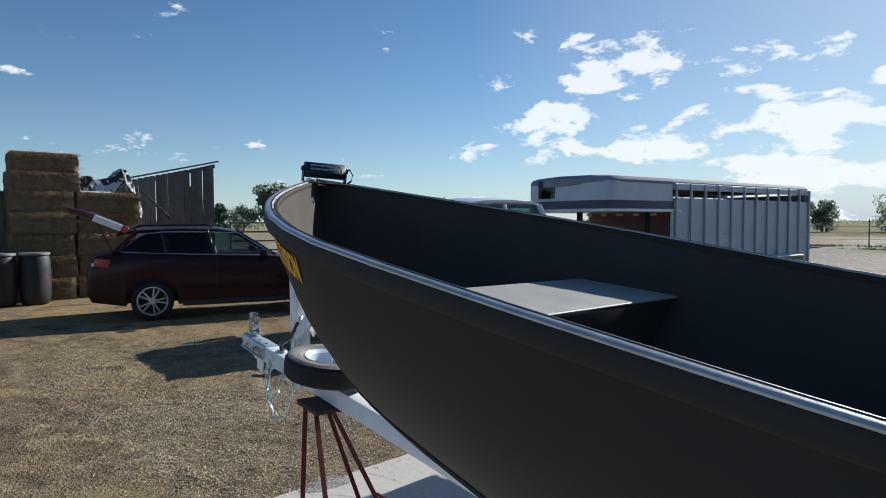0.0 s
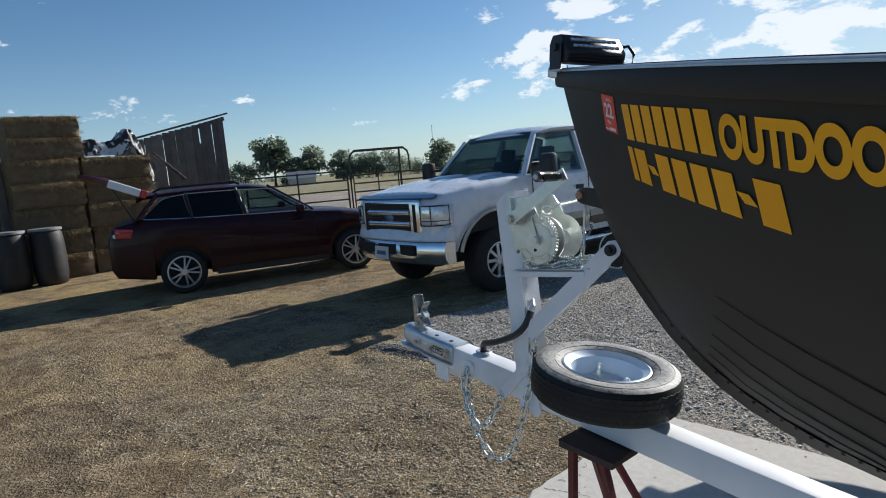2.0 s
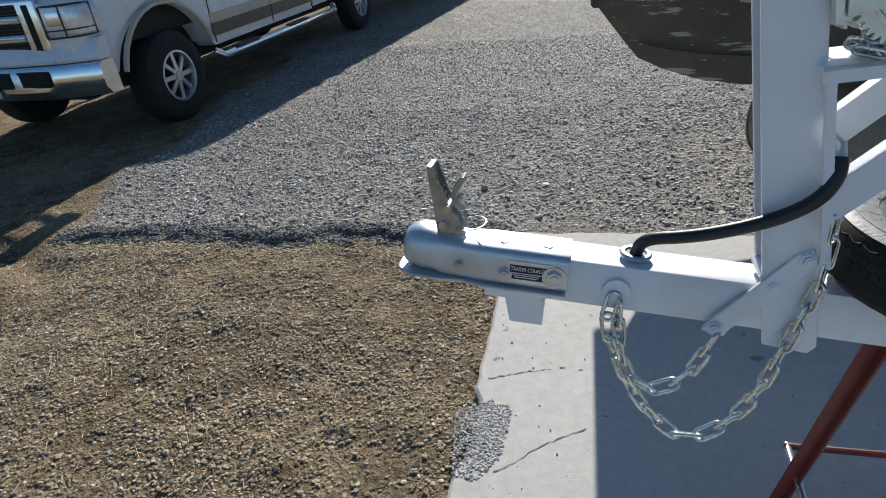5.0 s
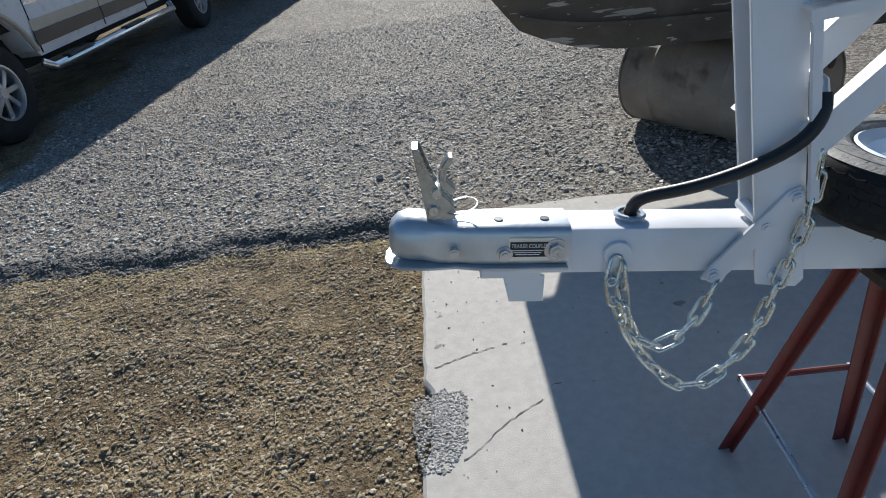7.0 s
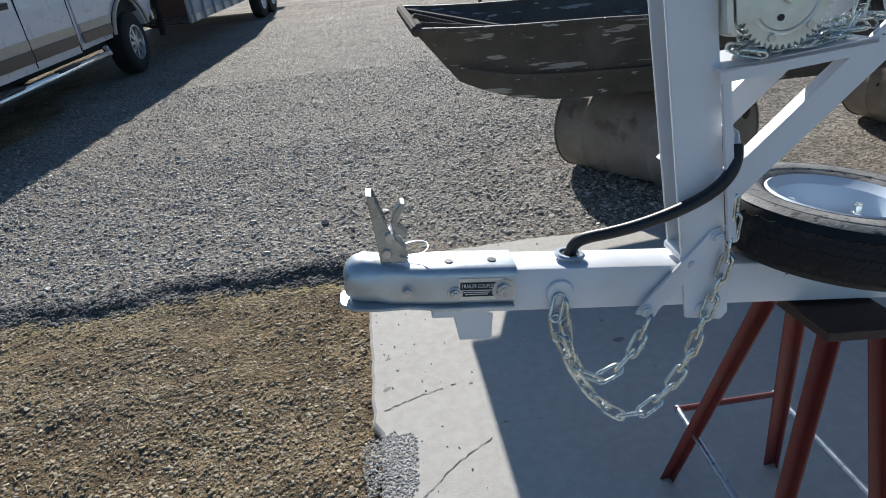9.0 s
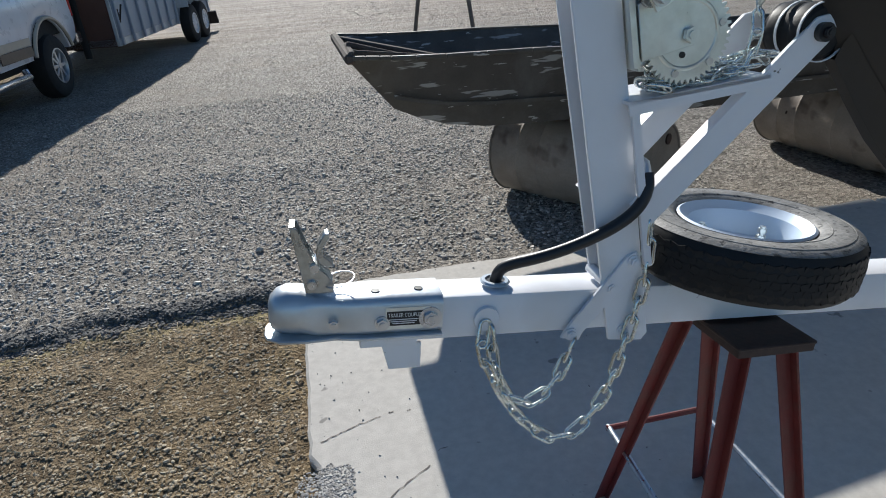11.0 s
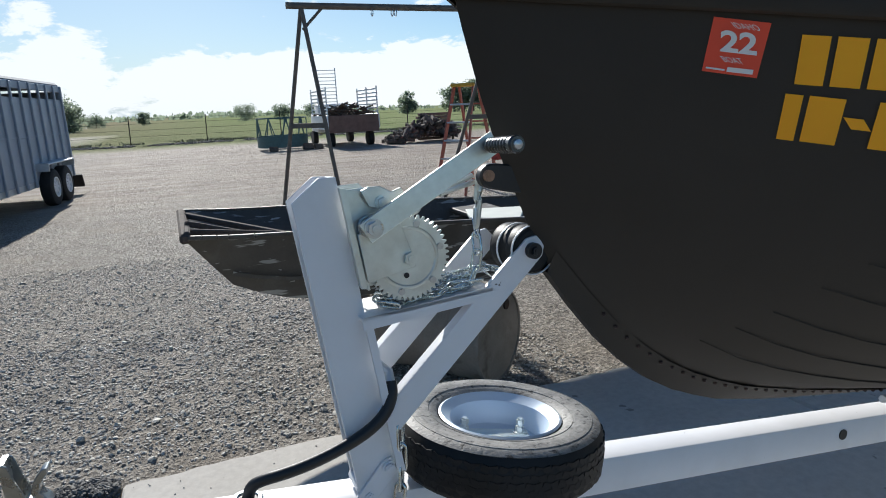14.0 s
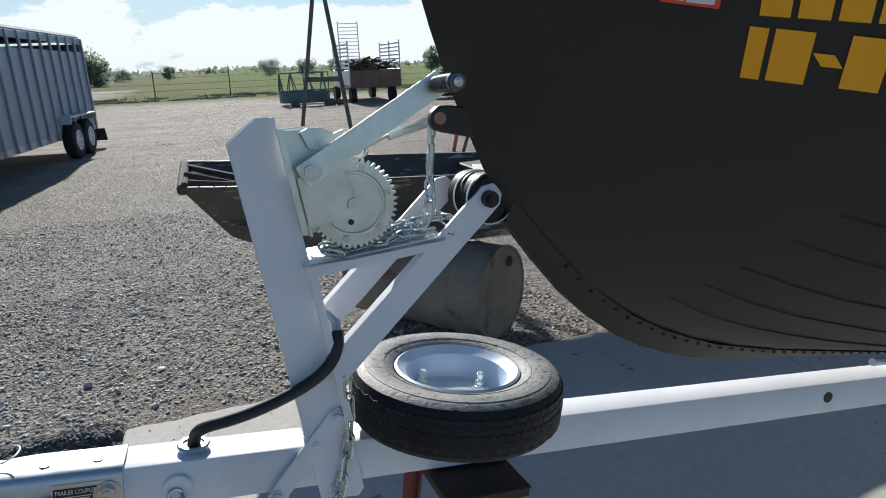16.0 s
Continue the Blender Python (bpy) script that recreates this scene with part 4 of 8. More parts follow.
# chains
bm = bmesh.new()
LL, LW, LR = 0.0165, 0.0095, 0.0034
loop = [(LL + LW * math.cos(a), LW * math.sin(a), 0) for a in np.linspace(-math.pi / 2, math.pi / 2, 7)]
loop += [(-LL + LW * math.cos(a), LW * math.sin(a), 0) for a in np.linspace(math.pi / 2, 3 * math.pi / 2, 7)]
sweep(bm, loop, LR, 7, True)
LINK = finish("link", bm, M_CHAIN, 60)


def chain(name, pts, parent, label, step=0.0375, scale=1.0, jitter=0.0):
    """Links along a line of points; the first one is the part, the rest hang under it."""
    pts = [Vector(p) for p in pts]
    # smooth the line
    for _ in range(3):
        q = [pts[0]]
        for a, b in zip(pts, pts[1:]):
            q += [a.lerp(b, 0.25), a.lerp(b, 0.75)]
        pts = q + [pts[-1]]
    cum = [0.0]
    for a, b in zip(pts, pts[1:]):
        cum.append(cum[-1] + (b - a).length)
    n = max(2, int(cum[-1] / (step * scale)))
    head = None
    for i in range(n):
        s = (i + 0.5) * cum[-1] / n
        j = min(len(pts) - 2, max(0, int(np.searchsorted(cum, s)) - 1))
        f = (s - cum[j]) / max(1e-6, cum[j + 1] - cum[j])
        p, d = pts[j].lerp(pts[j + 1], f), (pts[j + 1] - pts[j]).normalized()
        m = Matrix.Translation(p) @ d.to_track_quat("X", "Z").to_matrix().to_4x4() @ pose(0, 0, 0, (45 if i % 2 else -45) + rnd(-jitter, jitter), 0, rnd(-jitter, jitter) * 0.5) @ Matrix.Diagonal((scale, scale, scale, 1))
        o = new(name if head is None else "link", LINK)
        if head is None:
            o.parent, o.matrix_basis, head = parent, m, o
            tagged(o, label)
        else:
            o.parent, o.matrix_basis = head, head.matrix_basis.inverted() @ m
    return head


random.seed(11)
chain("safety_chain", [(0.372, -0.052, -0.016), (0.364, -0.060, -0.062), (0.392, -0.066, -0.128), (0.434, -0.066, -0.198), (0.506, -0.066, -0.270), (0.572, -0.066, -0.258), (0.620, -0.066, -0.168), (0.638, -0.066, -0.064), (0.650, -0.066, 0.004), (0.657, -0.066, 0.080), (0.648, -0.066, 0.170)], trailer, "long hanging zinc-plated safety chain", jitter=10)
chain("safety_chain", [(0.380, -0.054, -0.024), (0.390, -0.060, -0.095), (0.418, -0.066, -0.168), (0.472, -0.066, -0.182), (0.516, -0.066, -0.128), (0.536, -0.064, -0.056)], trailer, "short hanging zinc-plated safety chain", jitter=10)
pile = []
for k in range(46):
    u = k / 45
    pile.append((0.612 + 0.165 * (0.5 - 0.5 * math.cos(u * math.pi * 5)) + rnd(-0.012, 0.012), -0.064 + 0.05 * u + rnd(-0.014, 0.014), 0.401 + rnd(0.0, 0.009)))
pile = [(x, y, z + (x - 0.69) * 0.2) for x, y, z in pile]
chain("heaped_chain", pile, trailer, "loose zinc-plated chain heaped on the shelf", jitter=30, scale=0.75)
pile = []
for k in range(30):
    u = k / 29
    pile.append((0.625 + 0.20 * (0.5 - 0.5 * math.cos(u * math.pi * 3)) + rnd(-0.014, 0.014), -0.050 + 0.03 * u + rnd(-0.020, 0.020), 0.409 + rnd(0.0, 0.014)))
pile = [(x, y, z + (x - 0.69) * 0.2) for x, y, z in pile]
chain("heaped_chain", pile, trailer, "loose zinc-plated chain heaped on the shelf", jitter=40, scale=0.7)
chain("bow_chain", [(0.790, -0.030, 0.535), (0.785, -0.050, 0.500), (0.786, -0.052, 0.450), (0.775, -0.050, 0.418)], trailer, "zinc-plated chain hanging from the bow eye", jitter=12, scale=0.78)

bm = bmesh.new()
lathe(bm, [(0.008, -0.004), (0.022, -0.004), (0.024, 0.0), (0.022, 0.004), (0.008, 0.004)], at(0.374, -0.046, -0.010, 90), 20)
part("chain_eye", bm, M_WHITE, trailer)
bm = bmesh.new()
for a, b in (((0.660, -0.050, 0.560), (0.705, -0.050, 0.585)), ((0.705, -0.042, 0.583), (0.775, -0.036, 0.615)), ((0.705, -0.058, 0.580), (0.775, -0.044, 0.604))):
    rod(bm, a, b, 0.0048, 8)
sweep(bm, [(0.652 + 0.018 * math.cos(t), -0.050 + 0.004 * math.sin(t), 0.556 + 0.011 * math.sin(t)) for t in np.linspace(0, 2 * math.pi, 17)[:-1]], 0.004, 8, True)
sweep(bm, [(0.784 + 0.0, -0.046 + 0.008 * math.cos(t), 0.572 + 0.050 * math.sin(t)) for t in np.linspace(0, 2 * math.pi, 21)[:-1]], 0.0046, 8, True)
part("bow_hook", bm, M_ZINC, trailer, "zinc-plated quick-link hook on the winch strap")

# keel bracket on the tongue
bm = bmesh.new()
for y in (-0.056, 0.048):
    xz_plate(bm, [(2.17, -0.052), (2.25, -0.052), (2.26, 0.105), (2.19, 0.105)], y, y + 0.008, 0.001)
box(bm, 0.07, 0.12, 0.006, at(2.215, 0, 0.062), 0.001)
rod(bm, (2.225, -0.075, 0.088), (2.225, 0.075, 0.088), 0.010, 12)
box(bm, 0.10, 0.05, 0.018, at(2.10, -0.01, 0.058, 0, -8, 6), 0.003)
rod(bm, (1.89, -0.060, 0.088), (2.10, -0.045, 0.078), 0.010, 10)
part("keel_bracket", bm, M_WHITE, trailer, "white keel roller bracket clamped on the tongue", at(0.10, 0, 0))
chain("pin_chain", [(2.115, -0.050, -0.025), (2.135, -0.056, -0.10), (2.205, -0.060, -0.190), (2.30, -0.060, -0.13), (2.352, -0.056, -0.045)], trailer, "thin hanging retaining chain", step=0.0375, scale=0.6, jitter=15)

# ---- stand, leaning a little towards the coupler ----
stand = thing("jack_stand", at(0.955, 0.12, PAD_Z), "red-painted angle-iron stand with a dark steel top plate", "stand")
IN_STAND = Vector((0.955, 0.12, PAD_Z))
bm = bmesh.new()
m = at(0.893 - IN_STAND.x, -0.072 - IN_STAND.y, 0.862 - IN_STAND.z, -3.5, 7.3, 2)
box(bm, 0.172, 0.140, 0.007, m, 0.0025)
for sx, sy, a in ((0, -1, 0), (0, 1, 0), (-1, 0, 90), (1, 0, 90)):
    box(bm, 0.165 if a == 0 else 0.135, 0.005, 0.016, m @ at(sx * 0.081, sy * 0.066, -0.010, 0, 0, a), 0.001)
part("top_plate", bm, M_DARKSTEEL, stand, "dark rusty steel top plate")
LEGS = {"a": ((0.790, 0.010, 0.858), (0.790, 0.300, PAD_Z)), "b": ((0.850, 0.000, 0.852), (1.105, 0.290, PAD_Z)), "c": ((0.835, -0.110, 0.862), (0.80, -0.13, PAD_Z)), "d": ((0.930, -0.112, 0.848), (1.115, -0.13, PAD_Z))}
for top, foot in LEGS.values():
    bm = bmesh.new()
    a, b = Vector(top) - IN_STAND, Vector(foot) - IN_STAND
    # angle iron: one flange across, one along
    bar(bm, a, b, 0.005, 0.032, 0.001, up=(1, 0, 0))
    off = Vector((0.014, -0.010, 0))
    bar(bm, a + off, b + off + Vector((0, 0, 0.004)), 0.022, 0.005, 0.001, up=(1, 0, 0))
    part("leg", bm, M_RED, stand)


RING = {"a": Vector((0.806, 0.302, 0.305)), "b": Vector((1.086, 0.300, 0.305)), "c": Vector((0.800, -0.118, 0.305)), "d": Vector((1.098, -0.112, 0.305))}
for k1, k2, mt in (("a", "b", M_RED), ("a", "c", M_STEEL), ("b", "d", M_STEEL), ("c", "d", M_DARKSTEEL)):
    bm = bmesh.new()
    a, b = RING[k1] - IN_STAND, RING[k2] - IN_STAND
    rod(bm, a + (a - b).normalized() * 0.008, b + (b - a).normalized() * 0.008, 0.0085, 10)
    part("cross_bar", bm, mt, stand)

# ---- boat hull, in the trailer's frame ----
BOW_X, STERN_X, HALF = 0.69, 4.9, 0.851
STEM = ((0.69, 0.935), (0.722, 0.85), (0.755, 0.77), (0.79, 0.69), (0.83, 0.62), (0.875, 0.54), (0.925, 0.465), (1.02, 0.365), (1.10, 0.292), (1.20, 0.228), (1.30, 0.185), (1.42, 0.156), (1.58, 0.138), (1.93, 0.118), (2.4, 0.108), (5.2, 0.10))


def keel_z(x):
    return float(np.interp(x, [p[0] for p in STEM], [p[1] for p in STEM]))


def half_beam(x):
    s = min(1.0, max(0.0, (x - BOW_X) / 1.47))
    return HALF * (1 - (1 - s) ** 1.96) * (1 - 0.15 * math.exp(-(x - BOW_X) / 0.45)) - 0.02 * max(0.0, x - 3.2)


def sheer_z(x):
    s = min(1.0, max(0.0, (x - BOW_X) / 2.4))
    return 0.849 + 0.086 * (1 - s) ** 2 - 0.01 * (x - BOW_X)


def section(x, n=14):
    """The half section from keel to gunwale as (y, z), y outwards."""
    k, g, h = keel_z(x), half_beam(x), sheer_z(x)
    s = min(1.0, max(0.0, (x - BOW_X) / 1.9))
    cy, cz = g * (0.64 + 0.31 * s), k + (h - k) * (0.45 - 0.28 * s)
    out = []
    for i in range(n + 1):
        q = i / n
        # round-bilged: a quadratic pulled towards the chine
        a, b, c = (1 - q) ** 2, 2 * q * (1 - q), q * q
        wy, wz = b * cy + c * g, a * k + b * cz + c * h
        out.append((wy, wz))
    return out


def hull_y(x, z):
    """The hull's half width at a height."""
    sec = section(x, 40)
    return float(np.interp(z, [p[1] for p in sec], [p[0] for p in sec]))



BT = pose(0.002, -0.071, 1.029, -1.14, 7.34, 1.61)
boat = thing("motor_boat", BT, "dark olive aluminium motor boat with yellow lettering on its trailer", "boat")
XS = [0.6905, 0.694, 0.70, 0.708, 0.72, 0.736, 0.76, 0.80, 0.84, 0.88, 0.93, 0.98, 1.04, 1.10, 1.17, 1.25, 1.35, 1.46, 1.58, 1.72, 1.88, 2.06, 2.3, 2.6, 3.0, 3.5, 4.0, 4.5, STERN_X]


def hull_mesh(inset, lift):
    bm = bmesh.new()
    rows = []
    for x in XS:
        sec = section(x)
        g = half_beam(x)
        f = max(0.0, 1 - inset / max(g, inset + 1e-3))
        row = [(x + inset * 1.2, -y * f, z + lift * (1 - i / 14) - inset * 0.1) for i, (y, z) in enumerate(sec)][::-1]
        row += [(x + inset * 1.2, y * f, z + lift * (1 - i / 14) - inset * 0.1) for i, (y, z) in enumerate(sec)][1:]
        rows.append(row)
    loft(bm, rows, closed_ring=False)
    return bm


bm = hull_mesh(0.0, 0.0)
bm.faces.new([v for v in bm.verts if abs(v.co.x - STERN_X) < 1e-4])
part("hull", bm, M_HULL, boat, angle=50)
bm = hull_mesh(0.016, 0.03)
bm.faces.new([v for v in bm.verts if abs(v.co.x - STERN_X - 0.016 * 1.2) < 1e-4])
bmesh.ops.translate(bm, verts=[v for v in bm.verts if v.co.x > STERN_X], vec=(-0.05, 0, 0))
part("inner_skin", bm, M_INNER, boat, angle=50)


def gunwale_pts(sgn):
    return [Vector((x, sgn * half_beam(x), sheer_z(x))) for x in XS]


def rail(bm, prof):
    """Sweeps a profile of (outwards, up) all round both gunwales."""
    line = gunwale_pts(-1)[::-1] + gunwale_pts(1)[1:]
    rows = []
    for i, p in enumerate(line):
        a, b = line[max(0, i - 1)], line[min(len(line) - 1, i + 1)]
        d = (b - a).normalized()
        out = Vector((-d.y, d.x, 0)) * -1
        out = out.normalized()
        if (p - Vector((2.5, 0, p.z))).dot(out) < 0:
            out = -out
        rows.append([p + out * u + Vector((0, 0, w)) for u, w in prof])
    loft(bm, rows)


bm = bmesh.new()
rail(bm, [(0.0005, 0.006), (0.011, 0.006), (0.014, 0.002), (0.015, -0.010), (0.013, -0.026), (0.009, -0.032), (0.0005, -0.034)])
part("rub_rail", bm, M_HULL, boat, "dark grey rub rail under the gunwale")
bm = bmesh.new()
rail(bm, [(-0.011, 0.004), (-0.011, 0.012), (-0.007, 0.015), (0.008, 0.014), (0.013, 0.010), (0.013, 0.0065), (-0.004, 0.0065)])
part("gunwale_cap", bm, M_RAIL, boat, "pale aluminium gunwale cap")
bm = bmesh.new()
rail(bm, [(-0.0075, 0.0135), (-0.0075, 0.0165), (-0.0040, 0.0165), (-0.0040, 0.0135)])
part("rail_groove", bm, M_BLACK, boat, "dark groove along the gunwale cap")
bm = bmesh.new()
rail(bm, [(-0.026, -0.012), (-0.026, 0.006), (-0.022, 0.010), (-0.014, 0.009), (-0.014, -0.012)])
part("inner_rail", bm, M_HULL, boat)
bm = bmesh.new()
prism(bm, [(0.712, -0.024), (0.735, -0.046), (0.752, -0.062), (0.752, 0.062), (0.735, 0.046), (0.712, 0.024), (0.704, 0.0)], 0.006, at(0, 0, 0.942, 0, 1.6, 0), 0.001)
part("bow_plate", bm, M_RAIL, boat, "grey aluminium bow plate")
bm = bmesh.new()
box(bm, 0.028, 0.05, 0.026, at(0.682, -0.012, 0.938, 0, 0, 20), 0.003)
part("bow_fitting", bm, M_STEEL, boat)


def bench(x0, x1, z, name="bench"):
    bm = bmesh.new()
    zl = 0.30
    top0, top1 = hull_y(x0, z) - 0.024, hull_y(x1, z) - 0.024
    bot0, bot1 = hull_y(x0, zl) - 0.03, hull_y(x1, zl) - 0.03
    lo = [(x0, -bot0, zl), (x1, -bot1, zl), (x1, bot1, zl), (x0, bot0, zl)]
    hi = [(x0, -top0, z), (x1, -top1, z), (x1, top1, z), (x0, top0, z)]
    vs = [bm.verts.new(p) for p in lo + hi]
    for f in ((0, 3, 2, 1), (4, 5, 6, 7), (0, 1, 5, 4), (1, 2, 6, 5), (2, 3, 7, 6), (3, 0, 4, 7)):
        bm.faces.new([vs[i] for i in f])
    bmesh.ops.bevel(bm, geom=bm.edges[:], offset=0.012, segments=2, affect="EDGES", profile=0.5)
    body = part(name, bm, M_INNER, boat, "bench seat with a pale grey top over a dark box")
    bm = bmesh.new()
    prism(bm, [(x0 - 0.006, -top0 - 0.002), (x1 + 0.006, -top1 - 0.002), (x1 + 0.006, top1 + 0.002), (x0 - 0.006, top0 + 0.002)], 0.010, at(0, 0, z - 0.002), 0.003)
    part("bench_top", bm, M_BENCH, body, "pale grey painted bench top")
    return body


bench(1.745, 2.115, 0.645)
bench(2.985, 3.36, 0.645)
bench(4.1, 4.45, 0.58)
bm = bmesh.new()
rod(bm, (2.06, half_beam(2.06) - 0.035, 0.70), (2.06, half_beam(2.06) - 0.04, 0.655), 0.008, 8)
part("drain_plug", bm, M_STEEL, boat)

# pressed strakes along the lower side, and the riveted keel strip
for q in (0.20, 0.29, 0.38, 0.47, 0.56):
    for sgn in (-1, 1):
        bm = bmesh.new()
        pts = []
        for x in np.linspace(1.16 + 0.25 * q, 5.05, 44):
            sec = section(x, 60)
            y, z = sec[int(q * 60)]
            pts.append((x, sgn * (y + 0.001), z - 0.001))
        sweep(bm, pts, [0.0008 + 0.0020 * min(1, i / 8) for i in range(len(pts))], 6)
        part("strake", bm, M_HULL, boat)
bm = bmesh.new()
rows = []
for x in np.linspace(0.93, 5.05, 60):
    z = keel_z(x)
    s = section(x, 60)
    a, b = s[3], s[5]
    rows.append([(x, -b[0], b[1] - 0.003), (x, -a[0], a[1] - 0.006), (x - 0.006, -0.012, z - 0.014), (x - 0.006, 0.012, z - 0.014), (x, a[0], a[1] - 0.006), (x, b[0], b[1] - 0.003)])
loft(bm, rows, closed_ring=False)
part("keel_strip", bm, M_HULL, boat)
bm = bmesh.new()
for x in np.arange(1.05, 4.6, 0.030):
    s = section(x, 60)
    for sgn in (-1, 1):
        y, z = s[4]
        bmesh.ops.create_icosphere(bm, subdivisions=1, radius=0.0048, matrix=at(x, sgn * (y + 0.002), z - 0.004))
tagged(part("rivets", bm, M_DARKSTEEL, boat, "row of small rivets along the keel"), kind="stuff")

# bow eye
bm = bmesh.new()
xz_plate(bm, [(0.86, 0.640), (0.80, 0.642), (0.782, 0.640), (0.770, 0.628), (0.768, 0.614), (0.775, 0.602), (0.79, 0.597), (0.86, 0.590)], -0.010, 0.010, 0.003)
eye_plate = part("bow_eye", bm, M_BLACK, boat, "black bow eye bracket on the stem")
bm = bmesh.new()
cyl(bm, 0.010, 0.034, at(0.783, 0, 0.620, 90), 20)
part("eye_pin", bm, M_SHACKLE, eye_plate, "rusty shackle pin")

# ---- lettering on the near side ----
ARC_X = np.linspace(0.9, 2.2, 400)


def arc_table(z):
    ys = np.array([hull_y(x, z) for x in ARC_X])
    return np.concatenate([[0], np.cumsum(np.hypot(np.diff(ARC_X), np.diff(ys)))])


def on_hull(s, z, tab, proud):
    x = float(np.interp(s, tab, ARC_X))
    return (x, -hull_y(x, z) - proud, z)


def place_flat(me, x0, x1, z0, z1, name, material, proud=0.0025, slant=-0.018, rise=0.0):
    """Wraps a flat outline over the hull between two stations and two heights."""
    co = np.array([v.co for v in me.vertices])
    lo, hi = co.min(0), co.max(0)
    tab = arc_table((z0 + z1) / 2)
    s0, s1 = np.interp((x0, x1), ARC_X, tab)
    bm = bmesh.new()
    bm.from_mesh(me)
    for k in range(1, int((s1 - s0) / 0.02) + 1):
        px = lo[0] + (hi[0] - lo[0]) * k * 0.02 / (s1 - s0)
        bmesh.ops.bisect_plane(bm, geom=bm.verts[:] + bm.edges[:] + bm.faces[:], plane_co=(px, 0, 0), plane_no=(1, 0, 0))
    for v in bm.verts:
        fx, fz = (v.co.x - lo[0]) / (hi[0] - lo[0]), (v.co.y - lo[1]) / (hi[1] - lo[1])
        v.co = on_hull(s0 + (s1 - s0) * fx + slant * (fz - 0.5), z0 + (z1 - z0) * fz + rise * (fx - 0.5), tab, proud)
    return part(name, bm, material, boat)


def word(s, x0, x1, z0, z1, material, name="lettering", proud=0.0025, bold=0.035, slant=-0.010, rise=0.0):
    return place_flat(text_mesh(s, 1.0, bold), x0, x1, z0, z1, name, material, proud, slant, rise)


def blocks(n_wide, x0, x1, z0, z1, material, rise=0.0):
    """Plain upright blocks, one a sign; a width under 0 is a short dash."""
    total = sum(abs(w) for w in n_wide)
    tab = arc_table((z0 + z1) / 2)
    s0, s1 = np.interp((x0, x1), ARC_X, tab)
    s = s0
    for w in n_wide:
        ds = (s1 - s0) * abs(w) / total
        me = bpy.data.meshes.new("bar")
        bm = bmesh.new()
        bmesh.ops.create_grid(bm, x_segments=1, y_segments=1, size=0.5)
        bm.to_mesh(me)
        bm.free()
        a, b = np.interp((s + ds * 0.09, s + ds * 0.91), tab, ARC_X)
        drop = rise * ((s + ds / 2 - s0) / (s1 - s0) - 0.5)
        own = rise * ds / (s1 - s0)
        if w > 0:
            place_flat(me, a, b, z0 + drop, z1 + drop, "lettering_bar", material, rise=own)
        else:
            zm = (z0 + z1) / 2 + drop
            place_flat(me, a, b, zm - 0.008, zm + 0.008, "lettering_bar", material, rise=own)
        s += ds


blocks((1, 1.05, 1, 1, 1, 1, 1.05), 1.083, 1.338, 0.779, 0.844, M_YELLOW, -0.012)
word("OUTDOOR", 1.348, 1.616, 0.764, 0.826, M_YELLOW, bold=0.05, rise=-0.016)
word("TELEVISION", 1.642, 1.918, 0.750, 0.812, M_YELLOW, bold=0.05, rise=-0.014)
blocks((0.5, 1, -0.55, 1, 1, 1, 1, -0.55, 1.05), 1.094, 1.460, 0.695, 0.759, M_YELLOW, -0.026)
me = bpy.data.meshes.new("panel")
bm = bmesh.new()
bmesh.ops.create_grid(bm, x_segments=1, y_segments=1, size=0.5)
bm.to_mesh(me)
bm.free()
place_flat(me, 0.992, 1.050, 0.7955, 0.8685, "registration_sticker", M_STICKER, 0.002, -0.011, -0.008)
word("IDAHO", 1.009, 1.035, 0.8555, 0.8635, M_LETTERW, proud=0.0035, bold=0.0, rise=-0.0035)
word("22", 1.002, 1.040, 0.824, 0.853, M_LETTERW, proud=0.0035, bold=0.03, rise=-0.005)
word("BOAT", 1.011, 1.032, 0.811, 0.819, M_LETTERW, proud=0.0035, bold=0.0, rise=-0.003)
place_flat(me, 0.998, 1.018, 0.8015, 0.8040, "small_print", M_LETTERW, 0.0035, -0.001, -0.003)
place_flat(me, 1.020, 1.047, 0.7975, 0.8040, "small_print", M_LETTERW, 0.0035, -0.001, -0.003)

M_LAMPCELL = plain("clear_lamp_cell", (0.55, 0.56, 0.58), 0.15, 0.8, vary=0.2, scale=60)
# ---- light bar standing on the bow ----
lightbar = thing("light_bar", BT @ at(0.772, -0.004, 0.936, 0, 0, -20) @ Matrix.Diagonal((0.95, 0.72, 0.82, 1)), "black rectangular work light with a cable on the bow", "work light")
bm = bmesh.new()
xz_plate(bm, [(-0.040, 0.026), (0.040, 0.026), (0.048, 0.058), (0.012, 0.108), (-0.030, 0.108), (-0.043, 0.080)], -0.125, 0.125, 0.004)
body = part("housing", bm, M_BLACK, lightbar)
for k in range(3):
    bm = bmesh.new()
    box(bm, 0.012, 0.236, 0.004, at(0.043, 0, 0.032 + 0.009 * k), 0.001)
    part("cooling_fin", bm, M_BLACK, lightbar)
for row in range(2):
    for k in range(9):
        bm = bmesh.new()
        box(bm, 0.008, 0.019, 0.012, at(0.0385 - 0.0135 * row, -0.088 + 0.022 * k, 0.0735 + 0.0187 * row, 0, -36), 0.002)
        part("lamp_cell", bm, M_LAMPCELL, lightbar)
bm = bmesh.new()
box(bm, 0.004, 0.215, 0.052, at(-0.0435, 0, 0.068), 0.001)
part("lens", bm, M_TINT, lightbar)
